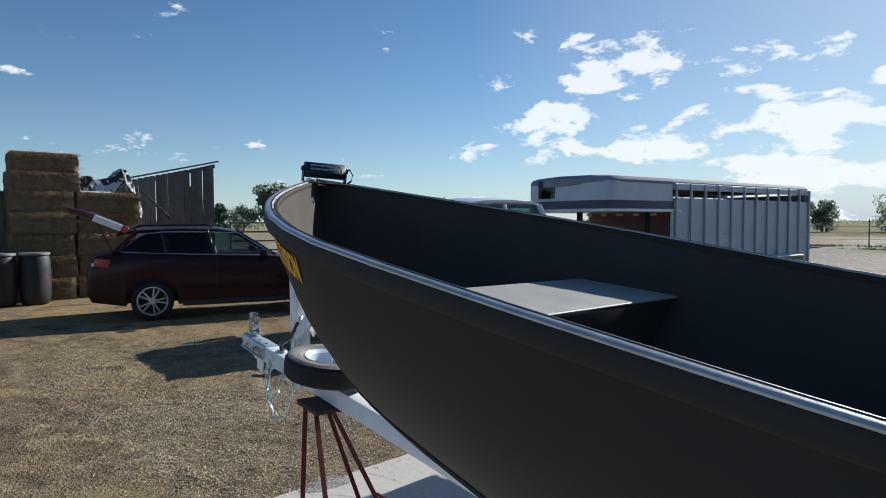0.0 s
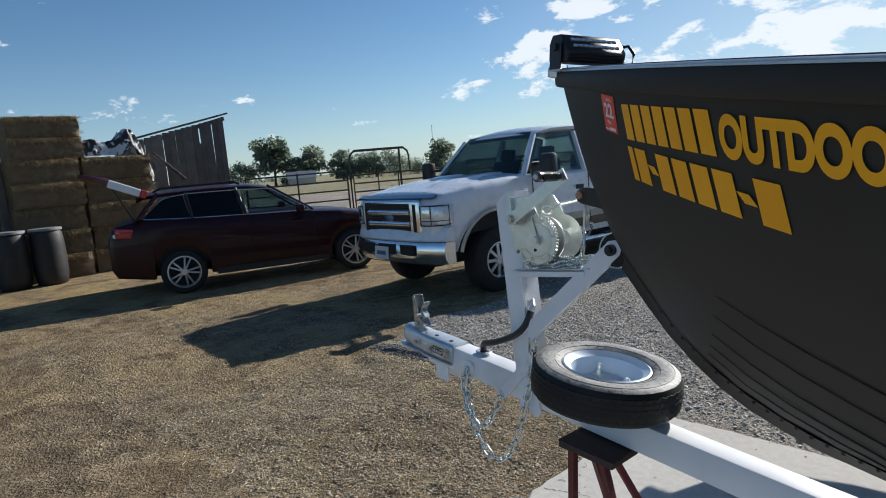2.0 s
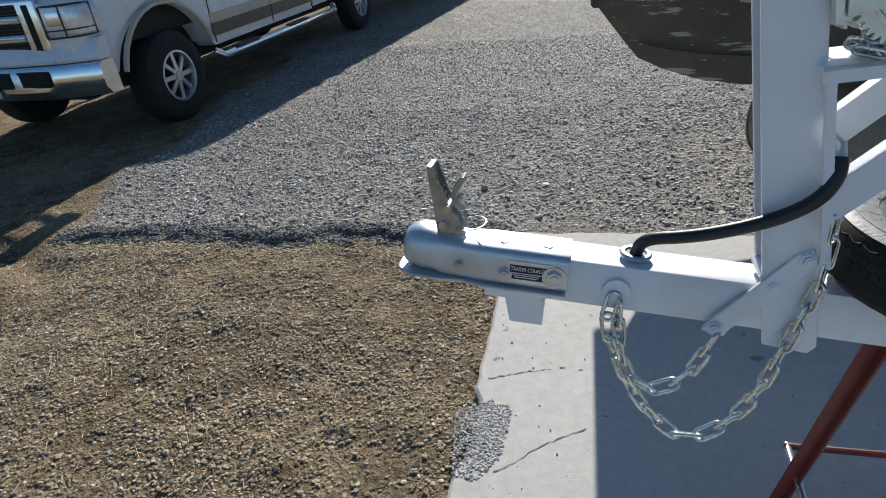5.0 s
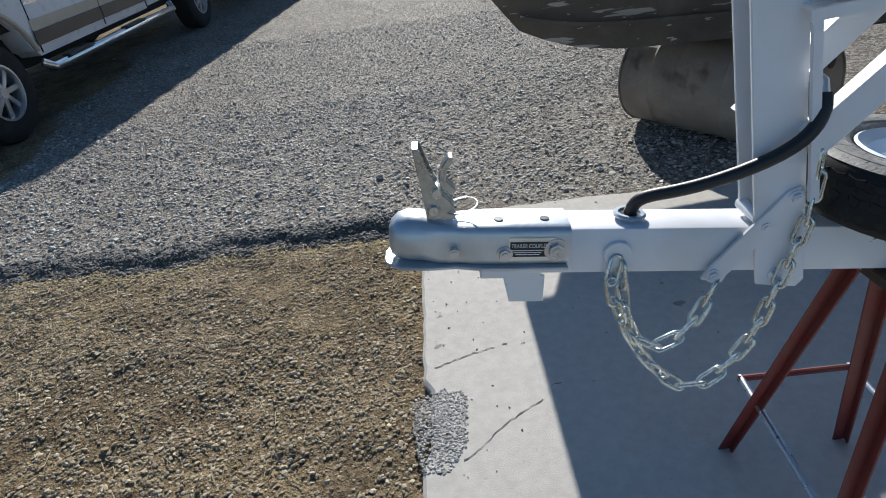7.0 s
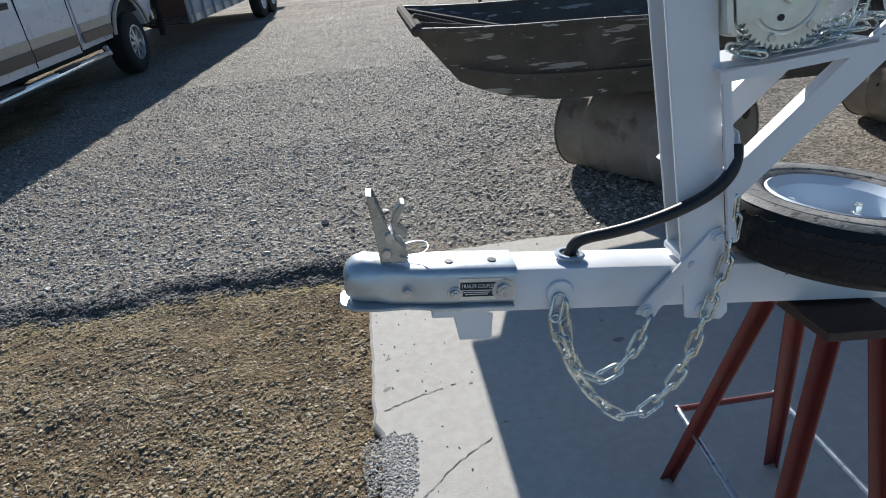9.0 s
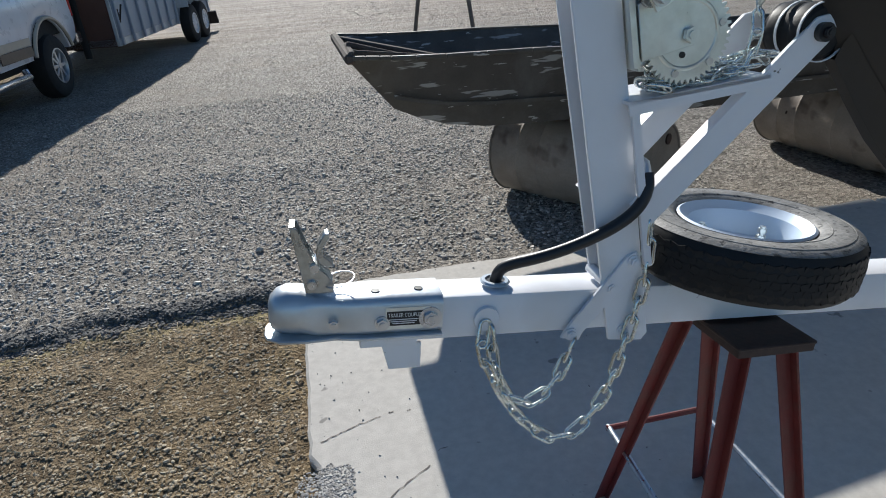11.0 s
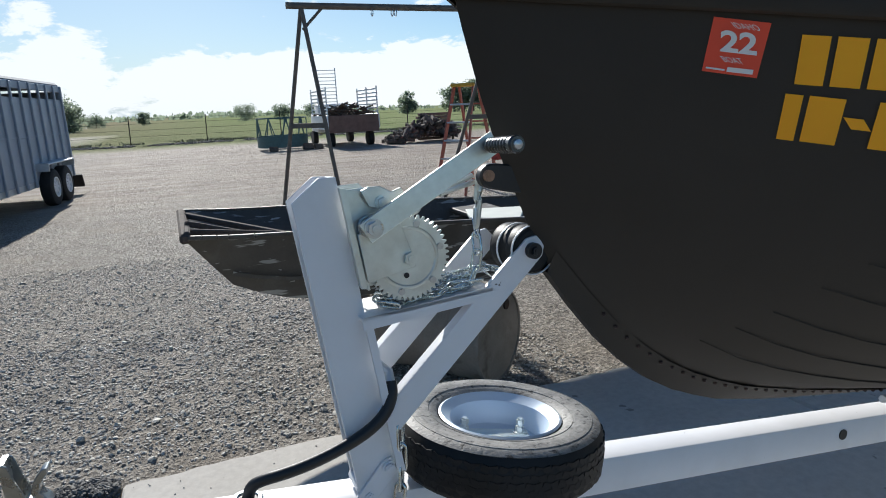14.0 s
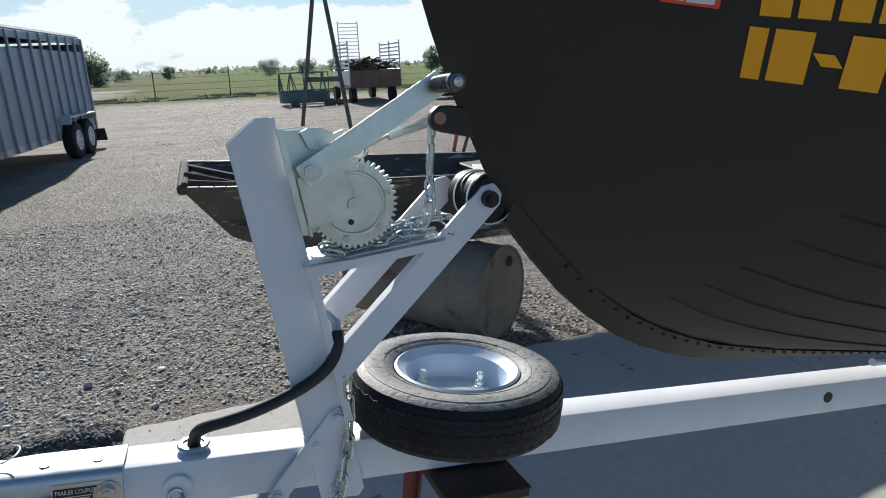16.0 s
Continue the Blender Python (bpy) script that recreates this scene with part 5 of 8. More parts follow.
for sy in (-1, 1):
    bm = bmesh.new()
    box(bm, 0.05, 0.006, 0.085, at(0, sy * 0.132, 0.045), 0.002)
    cyl(bm, 0.012, 0.012, at(0, sy * 0.139, 0.07, 90), 14)
    part("bracket", bm, M_BLACK, lightbar)
bm = bmesh.new()
box(bm, 0.05, 0.27, 0.006, at(0, 0, 0.003), 0.001)
part("foot", bm, M_RAIL, lightbar)
bm = bmesh.new()
sweep(bm, [(0.02, 0.128, 0.08), (0.03, 0.150, 0.084), (0.04, 0.166, 0.060), (0.04, 0.160, 0.024), (0.03, 0.140, 0.008)], 0.005, 8)
part("cable", bm, M_BLACK, lightbar)

# ---- vehicles ----
M_TYRE = plain("road_tyre", (0.014, 0.014, 0.014), 0.85, vary=0.2, scale=9, dirt=(0.06, 0.054, 0.045), dirt_amt=0.35)
M_ALLOY = plain("alloy_rim", (0.55, 0.56, 0.57), 0.35, 0.8, vary=0.08)
M_DARK = plain("dark_underbody", (0.012, 0.012, 0.012), 0.8, vary=0.2)
M_SEAT = plain("grey_cloth_seat", (0.12, 0.12, 0.12), 0.9, vary=0.15)
M_TAN = plain("tan_trim_stripe", (0.50, 0.44, 0.35), 0.4, vary=0.06, coat=0.4)
M_TRIM = plain("dark_brown_trim", (0.045, 0.035, 0.03), 0.4, vary=0.06, coat=0.4)
M_BLUEBAND = plain("blue_hood_shield", (0.05, 0.10, 0.20), 0.2, vary=0.06, coat=0.8)
M_LAMP = plain("clear_headlamp", (0.72, 0.74, 0.76), 0.22, 0.35, vary=0.15, scale=40, coat=1.0)
M_TAIL = plain("red_tail_lamp", (0.45, 0.02, 0.02), 0.2, vary=0.1, coat=1.0)
M_PLATE = plain("number_plate", (0.55, 0.58, 0.62), 0.5, vary=0.1)
M_PLATEBAR = plain("plate_bars", (0.08, 0.10, 0.16), 0.5)
M_NOSEBAND = plain("dark_blue_band", (0.045, 0.055, 0.085), 0.45, vary=0.1)
M_BROWN = plain("brown_front_wall", (0.12, 0.06, 0.045), 0.7, vary=0.3, scale=3)
M_AMBER = plain("amber_marker", (0.6, 0.45, 0.25), 0.3, vary=0.1)


def arch(cx, r, z0, z1=None, n=9):
    """Points of a wheel arch in x, z from rear to front, above the sill height z0."""
    out = []
    a0 = math.asin(max(-1, min(1, (z0 - WHEEL_Z) / r)))
    for k in range(n + 1):
        a = a0 + (math.pi - 2 * a0) * k / n
        out.append((cx + r * math.cos(a), WHEEL_Z + r * math.sin(a)))
    return out


def slab(bm, poly, half, bevel, taper=None):
    """A body outlined in x, z, two halves wide, its edges rounded; taper(x, z) scales the width."""
    vs = prism(bm, poly, 2 * half, at(0, half, 0, 90), bevel)
    vs = [v for v in vs if v.is_valid]
    if taper:
        for v in vs:
            v.co.y *= taper(v.co.x, v.co.z)


def body_loft(bm, x0, x1, top, low, wide, arches, crown=0.02):
    """A car body along x: heights and half widths by station, with wheel arches cut up from below."""
    xs = set(np.linspace(x0, x1, 60).tolist())
    for cx, r in arches:
        xs |= {x for x in (cx + r * math.cos(a) for a in np.linspace(0, math.pi, 25)) if x0 < x < x1}
    xs |= {x for x, _ in top if x0 <= x <= x1}
    rows, last = [], -99
    for x in sorted(xs):
        if x - last < 0.006:
            continue
        last = x
        zt = float(np.interp(x, [p[0] for p in top], [p[1] for p in top]))
        zb = float(np.interp(x, [p[0] for p in low], [p[1] for p in low]))
        w = float(np.interp(x, [p[0] for p in wide], [p[1] for p in wide]))
        for cx, r in arches:
            if abs(x - cx) < r:
                zb = max(zb, WHEEL_Z + math.sqrt(r * r - (x - cx) ** 2))
        zs = zt - 0.05
        half = [(w * 0.965, zb), (w * 0.995, zb + 0.25 * (zs - zb)), (w, zb + 0.5 * (zs - zb)), (w * 0.992, zb + 0.8 * (zs - zb)), (w * 0.97, zs), (w * 0.94, zt - 0.018), (w * 0.88, zt - 0.004), (w * 0.6, zt + crown * 0.7), (0.0, zt + crown)]
        rows.append([(x, -y, z) for y, z in half] + [(x, y, z) for y, z in half[-2::-1]])
    loft(bm, rows)


def road_wheel(parent, x, y, r, rim, width, spokes, split=False, mat=None):
    """A wheel with tyre, rim dish and spokes, its face to the side of y's sign."""
    sgn = 1 if y > 0 else -1
    m = at(x, y, r, 90 if sgn < 0 else -90)
    bm = bmesh.new()
    lathe(bm, [(rim, -width / 2), (rim + 0.01, -width / 2 - 0.004), (r - 0.05, -width / 2), (r - 0.015, -width * 0.42), (r, -width * 0.28), (r, width * 0.28), (r - 0.015, width * 0.42), (r - 0.05, width / 2), (rim + 0.01, width / 2 + 0.004), (rim, width / 2)], m, 36, True)
    w = part("wheel", bm, M_TYRE, parent, "black tyre on a silver rim")
    bm = bmesh.new()
    lathe(bm, [(rim + 0.004, width / 2 - 0.03), (rim + 0.006, width / 2 + 0.006), (rim - 0.012, width / 2 + 0.008), (rim - 0.022, width / 2 - 0.02), (rim - 0.03, -width / 2)], m, 32, caps=False)
    part("rim", bm, mat or M_ALLOY, w)
    bm = bmesh.new()
    cyl(bm, rim - 0.02, 0.02, m @ at(0, 0, width * 0.10), 24)
    part("rim_dish", bm, M_DARK, w)
    for k in range(spokes):
        bm = bmesh.new()
        for off in ((-0.20, 0.20) if split else (0,)):
            a = 2 * math.pi * k / spokes + off
            q = m @ pose(0, 0, 0, 0, 0, math.degrees(a)) @ at(rim * 0.55, 0, width * 0.38, 0, 6)
            box(bm, rim * 0.82, rim * (0.115 if split else 0.2), 0.03, q, 0.006)
        part("spoke", bm, mat or M_ALLOY, w)
    bm = bmesh.new()
    cyl(bm, rim * 0.27, 0.05, m @ at(0, 0, width * 0.40), 20, rim * 0.2)
    part("hub", bm, mat or M_ALLOY, w)
    return w


def pane(parent, corners, material, name="window", thick=0.006):
    """A pane of glass between four corners."""
    bm = bmesh.new()
    c = [Vector(p) for p in corners]
    n = (c[1] - c[0]).cross(c[3] - c[0]).normalized() * thick
    a, b = [bm.verts.new(p) for p in c], [bm.verts.new(p + n) for p in c]
    bm.faces.new(a[::-1])
    bm.faces.new(b)
    for i in range(4):
        k = (i + 1) % 4
        bm.faces.new((a[i], a[k], b[k], b[i]))
    o = part(name, bm, material, parent)
    o.visible_shadow = False
    return o


def seat(parent, x, y, z, m=None):
    bm = bmesh.new()
    box(bm, 0.48, 0.50, 0.16, at(x, y, z), 0.05, 2)
    box(bm, 0.14, 0.50, 0.60, at(x + 0.24, y, z + 0.34, 0, 12), 0.05, 2)
    box(bm, 0.09, 0.26, 0.18, at(x + 0.33, y, z + 0.72, 0, 12), 0.03, 2)
    return part("seat", bm, m or M_SEAT, parent)


# -- pickup: x runs back from the front axle, its near side is -y --
WHEEL_Z = 0.41
truck = thing("pickup_truck", pose(-4.44, 4.30, 0, 0, 0, 86.2), "white crew-cab pickup truck with chrome grille and tan lower stripe", "pickup truck")
H = 0.985


T_TOP = [(-0.90, 1.10), (-0.885, 1.19), (-0.84, 1.26), (-0.74, 1.315), (-0.3, 1.395), (0.30, 1.445), (0.62, 1.45), (0.95, 1.425), (2.88, 1.425)]
T_LOW = [(-0.90, 0.76), (-0.64, 0.74), (-0.62, 0.60), (0.63, 0.60), (0.64, 0.54), (2.88, 0.54)]
T_WIDE = [(-0.90, 0.80), (-0.86, 0.86), (-0.78, 0.90), (-0.62, 0.94), (-0.35, 0.975), (0.0, H), (2.88, H)]
bm = bmesh.new()
body_loft(bm, -0.90, 2.86, T_TOP, T_LOW, T_WIDE, ((0.0, 0.635),), 0.03)
part("body", bm, M_TRUCK, truck)
bm = bmesh.new()
body_loft(bm, 2.91, 5.26, [(2.91, 1.385), (5.26, 1.385)], [(2.91, 0.56), (5.0, 0.58), (5.26, 0.70)], [(2.91, H - 0.004), (5.26, H - 0.01)], ((4.35, 0.60),), 0.0)
part("cargo_bed", bm, M_TRUCK, truck)
bm = bmesh.new()
box(bm, 5.9, 1.5, 0.36, at(2.1, 0, 0.62))
box(bm, 1.16, 1.80, 0.36, at(0, 0, 0.98))
box(bm, 1.1, 1.84, 0.36, at(4.35, 0, 0.96))
part("chassis", bm, M_DARK, truck)
# cab: roof, pillars, panes, seats
ZB, ZR, WB, WR = 1.425, 2.06, 0.93, 0.73
bm = bmesh.new()
rows = []
for x, dz, w in ((1.04, -0.062, 0.66), (1.12, -0.018, 0.71), (1.40, 0.030, 0.735), (2.0, 0.045, 0.74), (2.55, 0.03, 0.735), (2.74, -0.01, 0.715), (2.80, -0.05, 0.69)):
    rows.append([(x, w * math.sin(a), ZR + dz - 0.06 * (1 - math.cos(a)) ** 0.8 * 1.2) for a in np.linspace(-1.35, 1.35, 13)] + [(x, w * math.sin(a) * 0.96, ZR + dz - 0.075 - 0.03 * (1 - math.cos(a))) for a in np.linspace(1.35, -1.35, 13)])
loft(bm, rows)
part("roof", bm, M_TRUCK, truck, angle=50)
for sy in (-1, 1):
    for nm, xb, xr, w in (("a_pillar", 0.57, 1.045, 0.085), ("b_pillar", 1.80, 1.85, 0.12), ("c_pillar", 2.77, 2.655, 0.21)):
        bm = bmesh.new()
        bar(bm, (xb, sy * (WB - 0.01), ZB - 0.03), (xr, sy * (WR - 0.028), ZR - 0.105), 0.05, w, 0.012, up=(0, sy, 0))
        part(nm, bm, M_TRUCK, truck)

    def side(x, z):
        f = (z - ZB) / (ZR - ZB)
        return (x, sy * (WB - 0.012 + (WR - 0.04 - WB) * f), z)

    for x0b, x1b, x0t, x1t in ((0.64, 1.76, 1.11, 1.81), (1.86, 2.70, 1.90, 2.64)):
        c = [side(x0b, ZB), side(x1b, ZB), side(x1t, ZR - 0.09), side(x0t, ZR - 0.09)]
        pane(truck, c if sy > 0 else c[::-1], M_GLASS)
pane(truck, [(0.53, -0.86, ZB), (0.53, 0.86, ZB), (1.07, 0.64, ZR - 0.06), (1.07, -0.64, ZR - 0.06)], M_SCREEN, "windscreen")
pane(truck, [(2.85, 0.78, ZB + 0.03), (2.85, -0.78, ZB + 0.03), (2.74, -0.60, ZR - 0.10), (2.74, 0.60, ZR - 0.10)], M_GLASS, "rear_window")
for x in (1.30, 2.20):
    for y in (-0.40, 0.40):
        seat(truck, x, y, 0.98)
bm = bmesh.new()
box(bm, 0.30, 1.70, 0.14, at(0.78, 0, 1.39), 0.04)
sweep(bm, [(1.02 + 0.03 * math.cos(a), -0.42 + 0.19 * math.sin(a), 1.46 + 0.16 * math.cos(a)) for a in np.linspace(0, 2 * math.pi, 19)[:-1]], 0.014, 6, True)
part("dashboard", bm, M_DARK, truck)
# doors are drawn by their gaps, and carry handles
for x in (0.68, 1.82, 2.80):
    bm = bmesh.new()
    box(bm, 0.012, 0.008, 0.80, at(x, -H + 0.001, 0.97))
    part("door_gap", bm, M_DARK, truck)
for x in (1.62, 2.60):
    bm = bmesh.new()
    box(bm, 0.16, 0.012, 0.06, at(x, -H - 0.004, 1.19), 0.004)
    box(bm, 0.13, 0.02, 0.025, at(x, -H - 0.016, 1.205), 0.006)
    part("door_handle", bm, M_BLACK, truck)
bm = bmesh.new()
box(bm, 0.10, 0.012, 0.10, at(2.88, -H - 0.003, 1.19), 0.004)
part("door_latch", bm, M_BLACK, truck)
bm = bmesh.new()
box(bm, 0.26, 0.01, 0.055, at(0.47, -H - 0.003, 1.22), 0.01)
part("fender_vent", bm, M_CHROME, truck)
bm = bmesh.new()
box(bm, 0.20, 0.006, 0.035, at(0.80, -H - 0.002, 0.98), 0.003)
part("badge", bm, M_CHROME, truck)
# two-tone lower stripe
for x0, x1 in ((0.66, 1.81), (1.83, 2.79), (2.92, 3.74)):
    bm = bmesh.new()
    box(bm, x1 - x0, 0.006, 0.09, at((x0 + x1) / 2, -H - 0.002, 0.80))
    part("upper_stripe", bm, M_TAN, truck)
    bm = bmesh.new()
    box(bm, x1 - x0, 0.010, 0.12, at((x0 + x1) / 2, -H - 0.002, 0.69), 0.004)
    part("lower_moulding", bm, M_TRIM, truck)
# arch trims
for cx, rr, zz in ((0.0, 0.622, 0.60), (4.35, 0.587, 0.60)):
    bm = bmesh.new()
    pts = [(x, -H - 0.004, z) for x, z in arch(cx, rr + 0.022, zz, n=16)]
    sweep(bm, pts, 0.024, 6, up=(0, 1, 0))
    part("arch_trim", bm, M_TAN, truck)
for y in (-0.86, 0.86):
    for x in (0.0, 4.35):
        road_wheel(truck, x, y, 0.41, 0.222, 0.26, 8, mat=M_ALLOY)
# front: grille, lamps, bumper
bm = bmesh.new()
box(bm, 0.07, 1.25, 0.45, at(-0.905, 0, 1.035), 0.035, 3)
grille = part("grille_surround", bm, M_CHROME, truck, "large chrome grille")
for z in (0.895, 1.035, 1.175):
    bm = bmesh.new()
    box(bm, 0.05, 0.90, 0.092, at(-0.921, 0, z), 0.012)
    part("grille_opening", bm, M_DARK, grille)
    bm = bmesh.new()
    for dz in (-0.028, 0.0, 0.028):
        box(bm, 0.006, 0.88, 0.006, at(-0.948, 0, z + dz))
    part("grille_mesh", bm, M_PIPE, grille)
for z in (0.965, 1.105):
    bm = bmesh.new()
    rod(bm, (-0.945, -0.47, z), (-0.945, 0.47, z), 0.034, 12)
    part("grille_bar", bm, M_CHROME, grille)
for y in (-0.535, 0.535):
    bm = bmesh.new()
    box(bm, 0.05, 0.085, 0.36, at(-0.921, y, 1.035), 0.015)
    part("grille_opening", bm, M_DARK, grille)
bm = bmesh.new()
lathe(bm, [(0.001, 0.012), (0.08, 0.008), (0.095, 0.0), (0.095, -0.01)], at(-0.955, 0, 1.035, 0, -90) @ Matrix.Diagonal((0.55, 1.2, 1, 1)), 24)
part("oval_badge", bm, M_BLUEBAND, grille)
for sy in (-1, 1):
    bm = bmesh.new()
    rows = []
    for k, (x, y) in enumerate(((-0.918, 0.632), (-0.910, 0.72), (-0.886, 0.80), (-0.842, 0.880), (-0.768, 0.930), (-0.67, 0.958))):
        zl, zh = 0.93 + 0.004 * k, 1.205 - 0.006 * k
        rows.append([(x, sy * y, zl), (x - 0.012, sy * (y + 0.012), zl + 0.03), (x - 0.012, sy * (y + 0.012), zh - 0.03), (x, sy * y, zh), (x + 0.06, sy * (y - 0.06), zh), (x + 0.06, sy * (y - 0.06), zl)])
    loft(bm, rows)
    lamp = part("headlamp", bm, M_LAMP, truck, "clear headlamp with chrome inside")
    front = ((-0.918, 0.632), (-0.910, 0.72), (-0.886, 0.80), (-0.842, 0.880), (-0.768, 0.930), (-0.67, 0.958))

    def lens_at(y, z, proud=0.018):
        return (float(np.interp(y, [q[1] for q in front], [q[0] for q in front])) - proud, sy * (y + 0.012), z)

    bm = bmesh.new()
    ys = np.linspace(0.640, 0.945, 9)
    sweep(bm, [lens_at(y, 0.945) for y in ys] + [lens_at(y, 1.180) for y in ys[::-1]], 0.008, 6, True)
    part("lamp_bezel", bm, M_TRIM, lamp, "dark seal round the lamp")
    bm = bmesh.new()
    sweep(bm, [lens_at(y, 1.000) for y in ys], 0.006, 6)
    sweep(bm, [lens_at(0.80, z) for z in (0.95, 1.06, 1.175)], 0.006, 6)
    part("lamp_divider", bm, M_TRIM, lamp)
    bm = bmesh.new()
    box(bm, 0.010, 0.115, 0.105, Matrix.Translation(lens_at(0.735, 1.088, 0.012)) @ pose(0, 0, 0, 0, 0, -sy * 14), 0.025, 2)
    part("reflector", bm, M_CHROME, lamp)
bm = bmesh.new()
rows = []
for y in np.linspace(-0.98, 0.98, 17):
    b = 0.17 * (abs(y) / 0.98) ** 3
    rows.append([(-1.00 + b, y, 0.745), (-1.03 + b, y, 0.70), (-1.03 + b, y, 0.55), (-0.98 + b, y, 0.48), (-0.70, y, 0.48), (-0.70, y, 0.745)])
loft(bm, rows)
bumper = part("front_bumper", bm, M_CHROME, truck, "chrome front bumper, scraped at the corner")
bm = bmesh.new()
rows = []
for y in np.linspace(-0.97, 0.97, 17):
    b = 0.17 * (abs(y) / 0.98) ** 3
    rows.append([(-0.985 + b, y, 0.752), (-1.005 + b, y, 0.775), (-0.975 + b, y, 0.86), (-0.92 + b, y, 0.915), (-0.70, y, 0.925), (-0.70, y, 0.752)])
loft(bm, rows)
part("bumper_top", bm, M_TRUCK, bumper)
for y, w in ((-0.42, 0.32), (0.42, 0.32), (0.0, 0.42)):
    bm = bmesh.new()
    box(bm, 0.03, w, 0.13, at(-1.022 + 0.012 * (abs(y) > 0.1), y, 0.65), 0.01)
    part("bumper_opening", bm, M_DARK, bumper)
bm = bmesh.new()
box(bm, 0.012, 0.31, 0.16, at(-1.05, 0.10, 0.60, 0, 4, 0), 0.004)
part("number_plate", bm, M_PLATE, bumper, "blue-grey number plate with plain bars")
bm = bmesh.new()
box(bm, 0.004, 0.20, 0.05, at(-1.0585, 0.10, 0.60, 0, 4, 0))
part("plate_bar", bm, M_PLATEBAR, bumper)
bm = bmesh.new()
rows = []
for y in np.linspace(-0.84, 0.84, 15):
    c = 1 - (abs(y) / 0.84) ** 4
    rows.append([(-0.868 - 0.022 * c, y, 1.258), (-0.876 - 0.026 * c, y, 1.280), (-0.80 - 0.03 * c, y, 1.312), (-0.79 - 0.02 * c, y, 1.288)])
loft(bm, rows)
part("hood_shield", bm, M_BLUEBAND, truck, "dark blue stone guard on the bonnet edge")
for sy in (-1, 1):
    bm = bmesh.new()
    rows = []
    for x in np.linspace(-0.65, 0.55, 9):
        z = float(np.interp(x, [-0.72, -0.3, 0.30, 0.74], [1.335, 1.415, 1.465, 1.475]))
        f = 0.020 * math.sin(min(1.0, (x + 0.65) / 0.5) * math.pi / 2)
        rows.append([(x, sy * 0.18, z - 0.03), (x, sy * 0.27, z + f), (x, sy * 0.40, z + f + 0.004), (x, sy * 0.53, z + f), (x, sy * 0.64, z - 0.03)])
    loft(bm, rows)
    part("hood_bulge", bm, M_TRUCK, truck, angle=60)
    # tow mirrors
    bm = bmesh.new()
    box(bm, 0.16, 0.20, 0.34, at(0.70, sy * 1.26, 1.52), 0.045, 2)
    mir = part("tow_mirror", bm, M_BLACK, truck, "large black towing mirror")
    bm = bmesh.new()
    rod(bm, (0.80, sy * 0.95, 1.41), (0.74, sy * 1.18, 1.41), 0.022)
    rod(bm, (0.80, sy * 0.93, 1.56), (0.74, sy * 1.18, 1.56), 0.022)
    box(bm, 0.16, 0.03, 0.26, at(0.80, sy * 0.935, 1.46), 0.01)
    part("mirror_arm", bm, M_BLACK, mir)
    bm = bmesh.new()
    sweep(bm, [(0.60, sy * 0.99, 0.50), (0.66, sy * 1.05, 0.44), (3.3, sy * 1.05, 0.44), (3.36, sy * 0.99, 0.50)], 0.040, 10)
    step = part("side_step", bm, M_CHROME, truck, "chrome tubular side step")
    for x in (1.1, 2.25):
        bm = bmesh.new()
        box(bm, 0.45, 0.09, 0.02, at(x, sy * 1.05, 0.483), 0.006)
        part("step_pad", bm, M_BLACK, step)
bm = bmesh.new()
rod(bm, (0.45, 0.80, 1.38), (0.48, 0.80, 2.25), 0.0035, 5)
part("aerial", bm, M_DARK, truck)
bm = bmesh.new()
box(bm, 0.05, 0.20, 0.34, at(5.25, -0.89, 1.12), 0.02)
part("tail_lamp", bm, M_TAIL, truck)
bm = bmesh.new()
box(bm, 0.16, 0.006, 0.10, at(5.10, -H - 0.001, 1.24), 0.002)
part("decal", bm, M_TRIM, truck)
bm = bmesh.new()
box(bm, 0.18, 1.9, 0.16, at(5.36, 0, 0.66), 0.02)
part("rear_bumper", bm, M_CHROME, truck)

# -- station wagon: x runs forward from the rear axle, near side is -y --
WHEEL_Z = 0.345
car = thing("station_wagon", pose(-8.824, 2.215, 0, 0, 0, 70.8), "dark maroon station wagon with its tailgate standing open", "car")
CH = 0.90


C_TOP = [(-1.00, 0.92), (-0.98, 1.00), (-0.93, 1.08), (-0.85, 1.15), (-0.55, 1.20), (0.6, 1.155), (1.95, 1.10), (2.55, 1.045), (3.2, 0.93), (3.5, 0.85), (3.58, 0.79), (3.62, 0.68)]
C_LOW = [(-1.00, 0.48), (-0.93, 0.36), (-0.45, 0.28), (2.3, 0.26), (3.4, 0.26), (3.55, 0.30), (3.62, 0.42)]
C_WIDE = [(-1.00, 0.77), (-0.92, 0.84), (-0.6, 0.885), (0.0, CH), (2.6, CH), (3.0, 0.87), (3.4, 0.80), (3.55, 0.72), (3.62, 0.62)]
bm = bmesh.new()
body_loft(bm, -1.00, 3.62, C_TOP, C_LOW, C_WIDE, ((0.0, 0.405), (2.745, 0.405)), 0.03)
part("body", bm, M_MAROON, car)
bm = bmesh.new()
box(bm, 4.1, 1.4, 0.34, at(1.3, 0, 0.48))
box(bm, 0.80, 1.66, 0.36, at(0, 0, 0.62))
box(bm, 0.80, 1.62, 0.36, at(2.745, 0, 0.62))
part("underbody", bm, M_DARK, car)
for x in (1.05, 2.10):
    bm = bmesh.new()
    box(bm, 0.010, 0.008, 0.72, at(x, -CH - 0.001, 0.72))
    part("door_gap", bm, M_DARK, car)
for x in (0.75, 1.80):
    bm = bmesh.new()
    box(bm, 0.18, 0.02, 0.03, at(x, -CH - 0.006, 0.98), 0.008)
    part("door_handle", bm, M_MAROON, car)
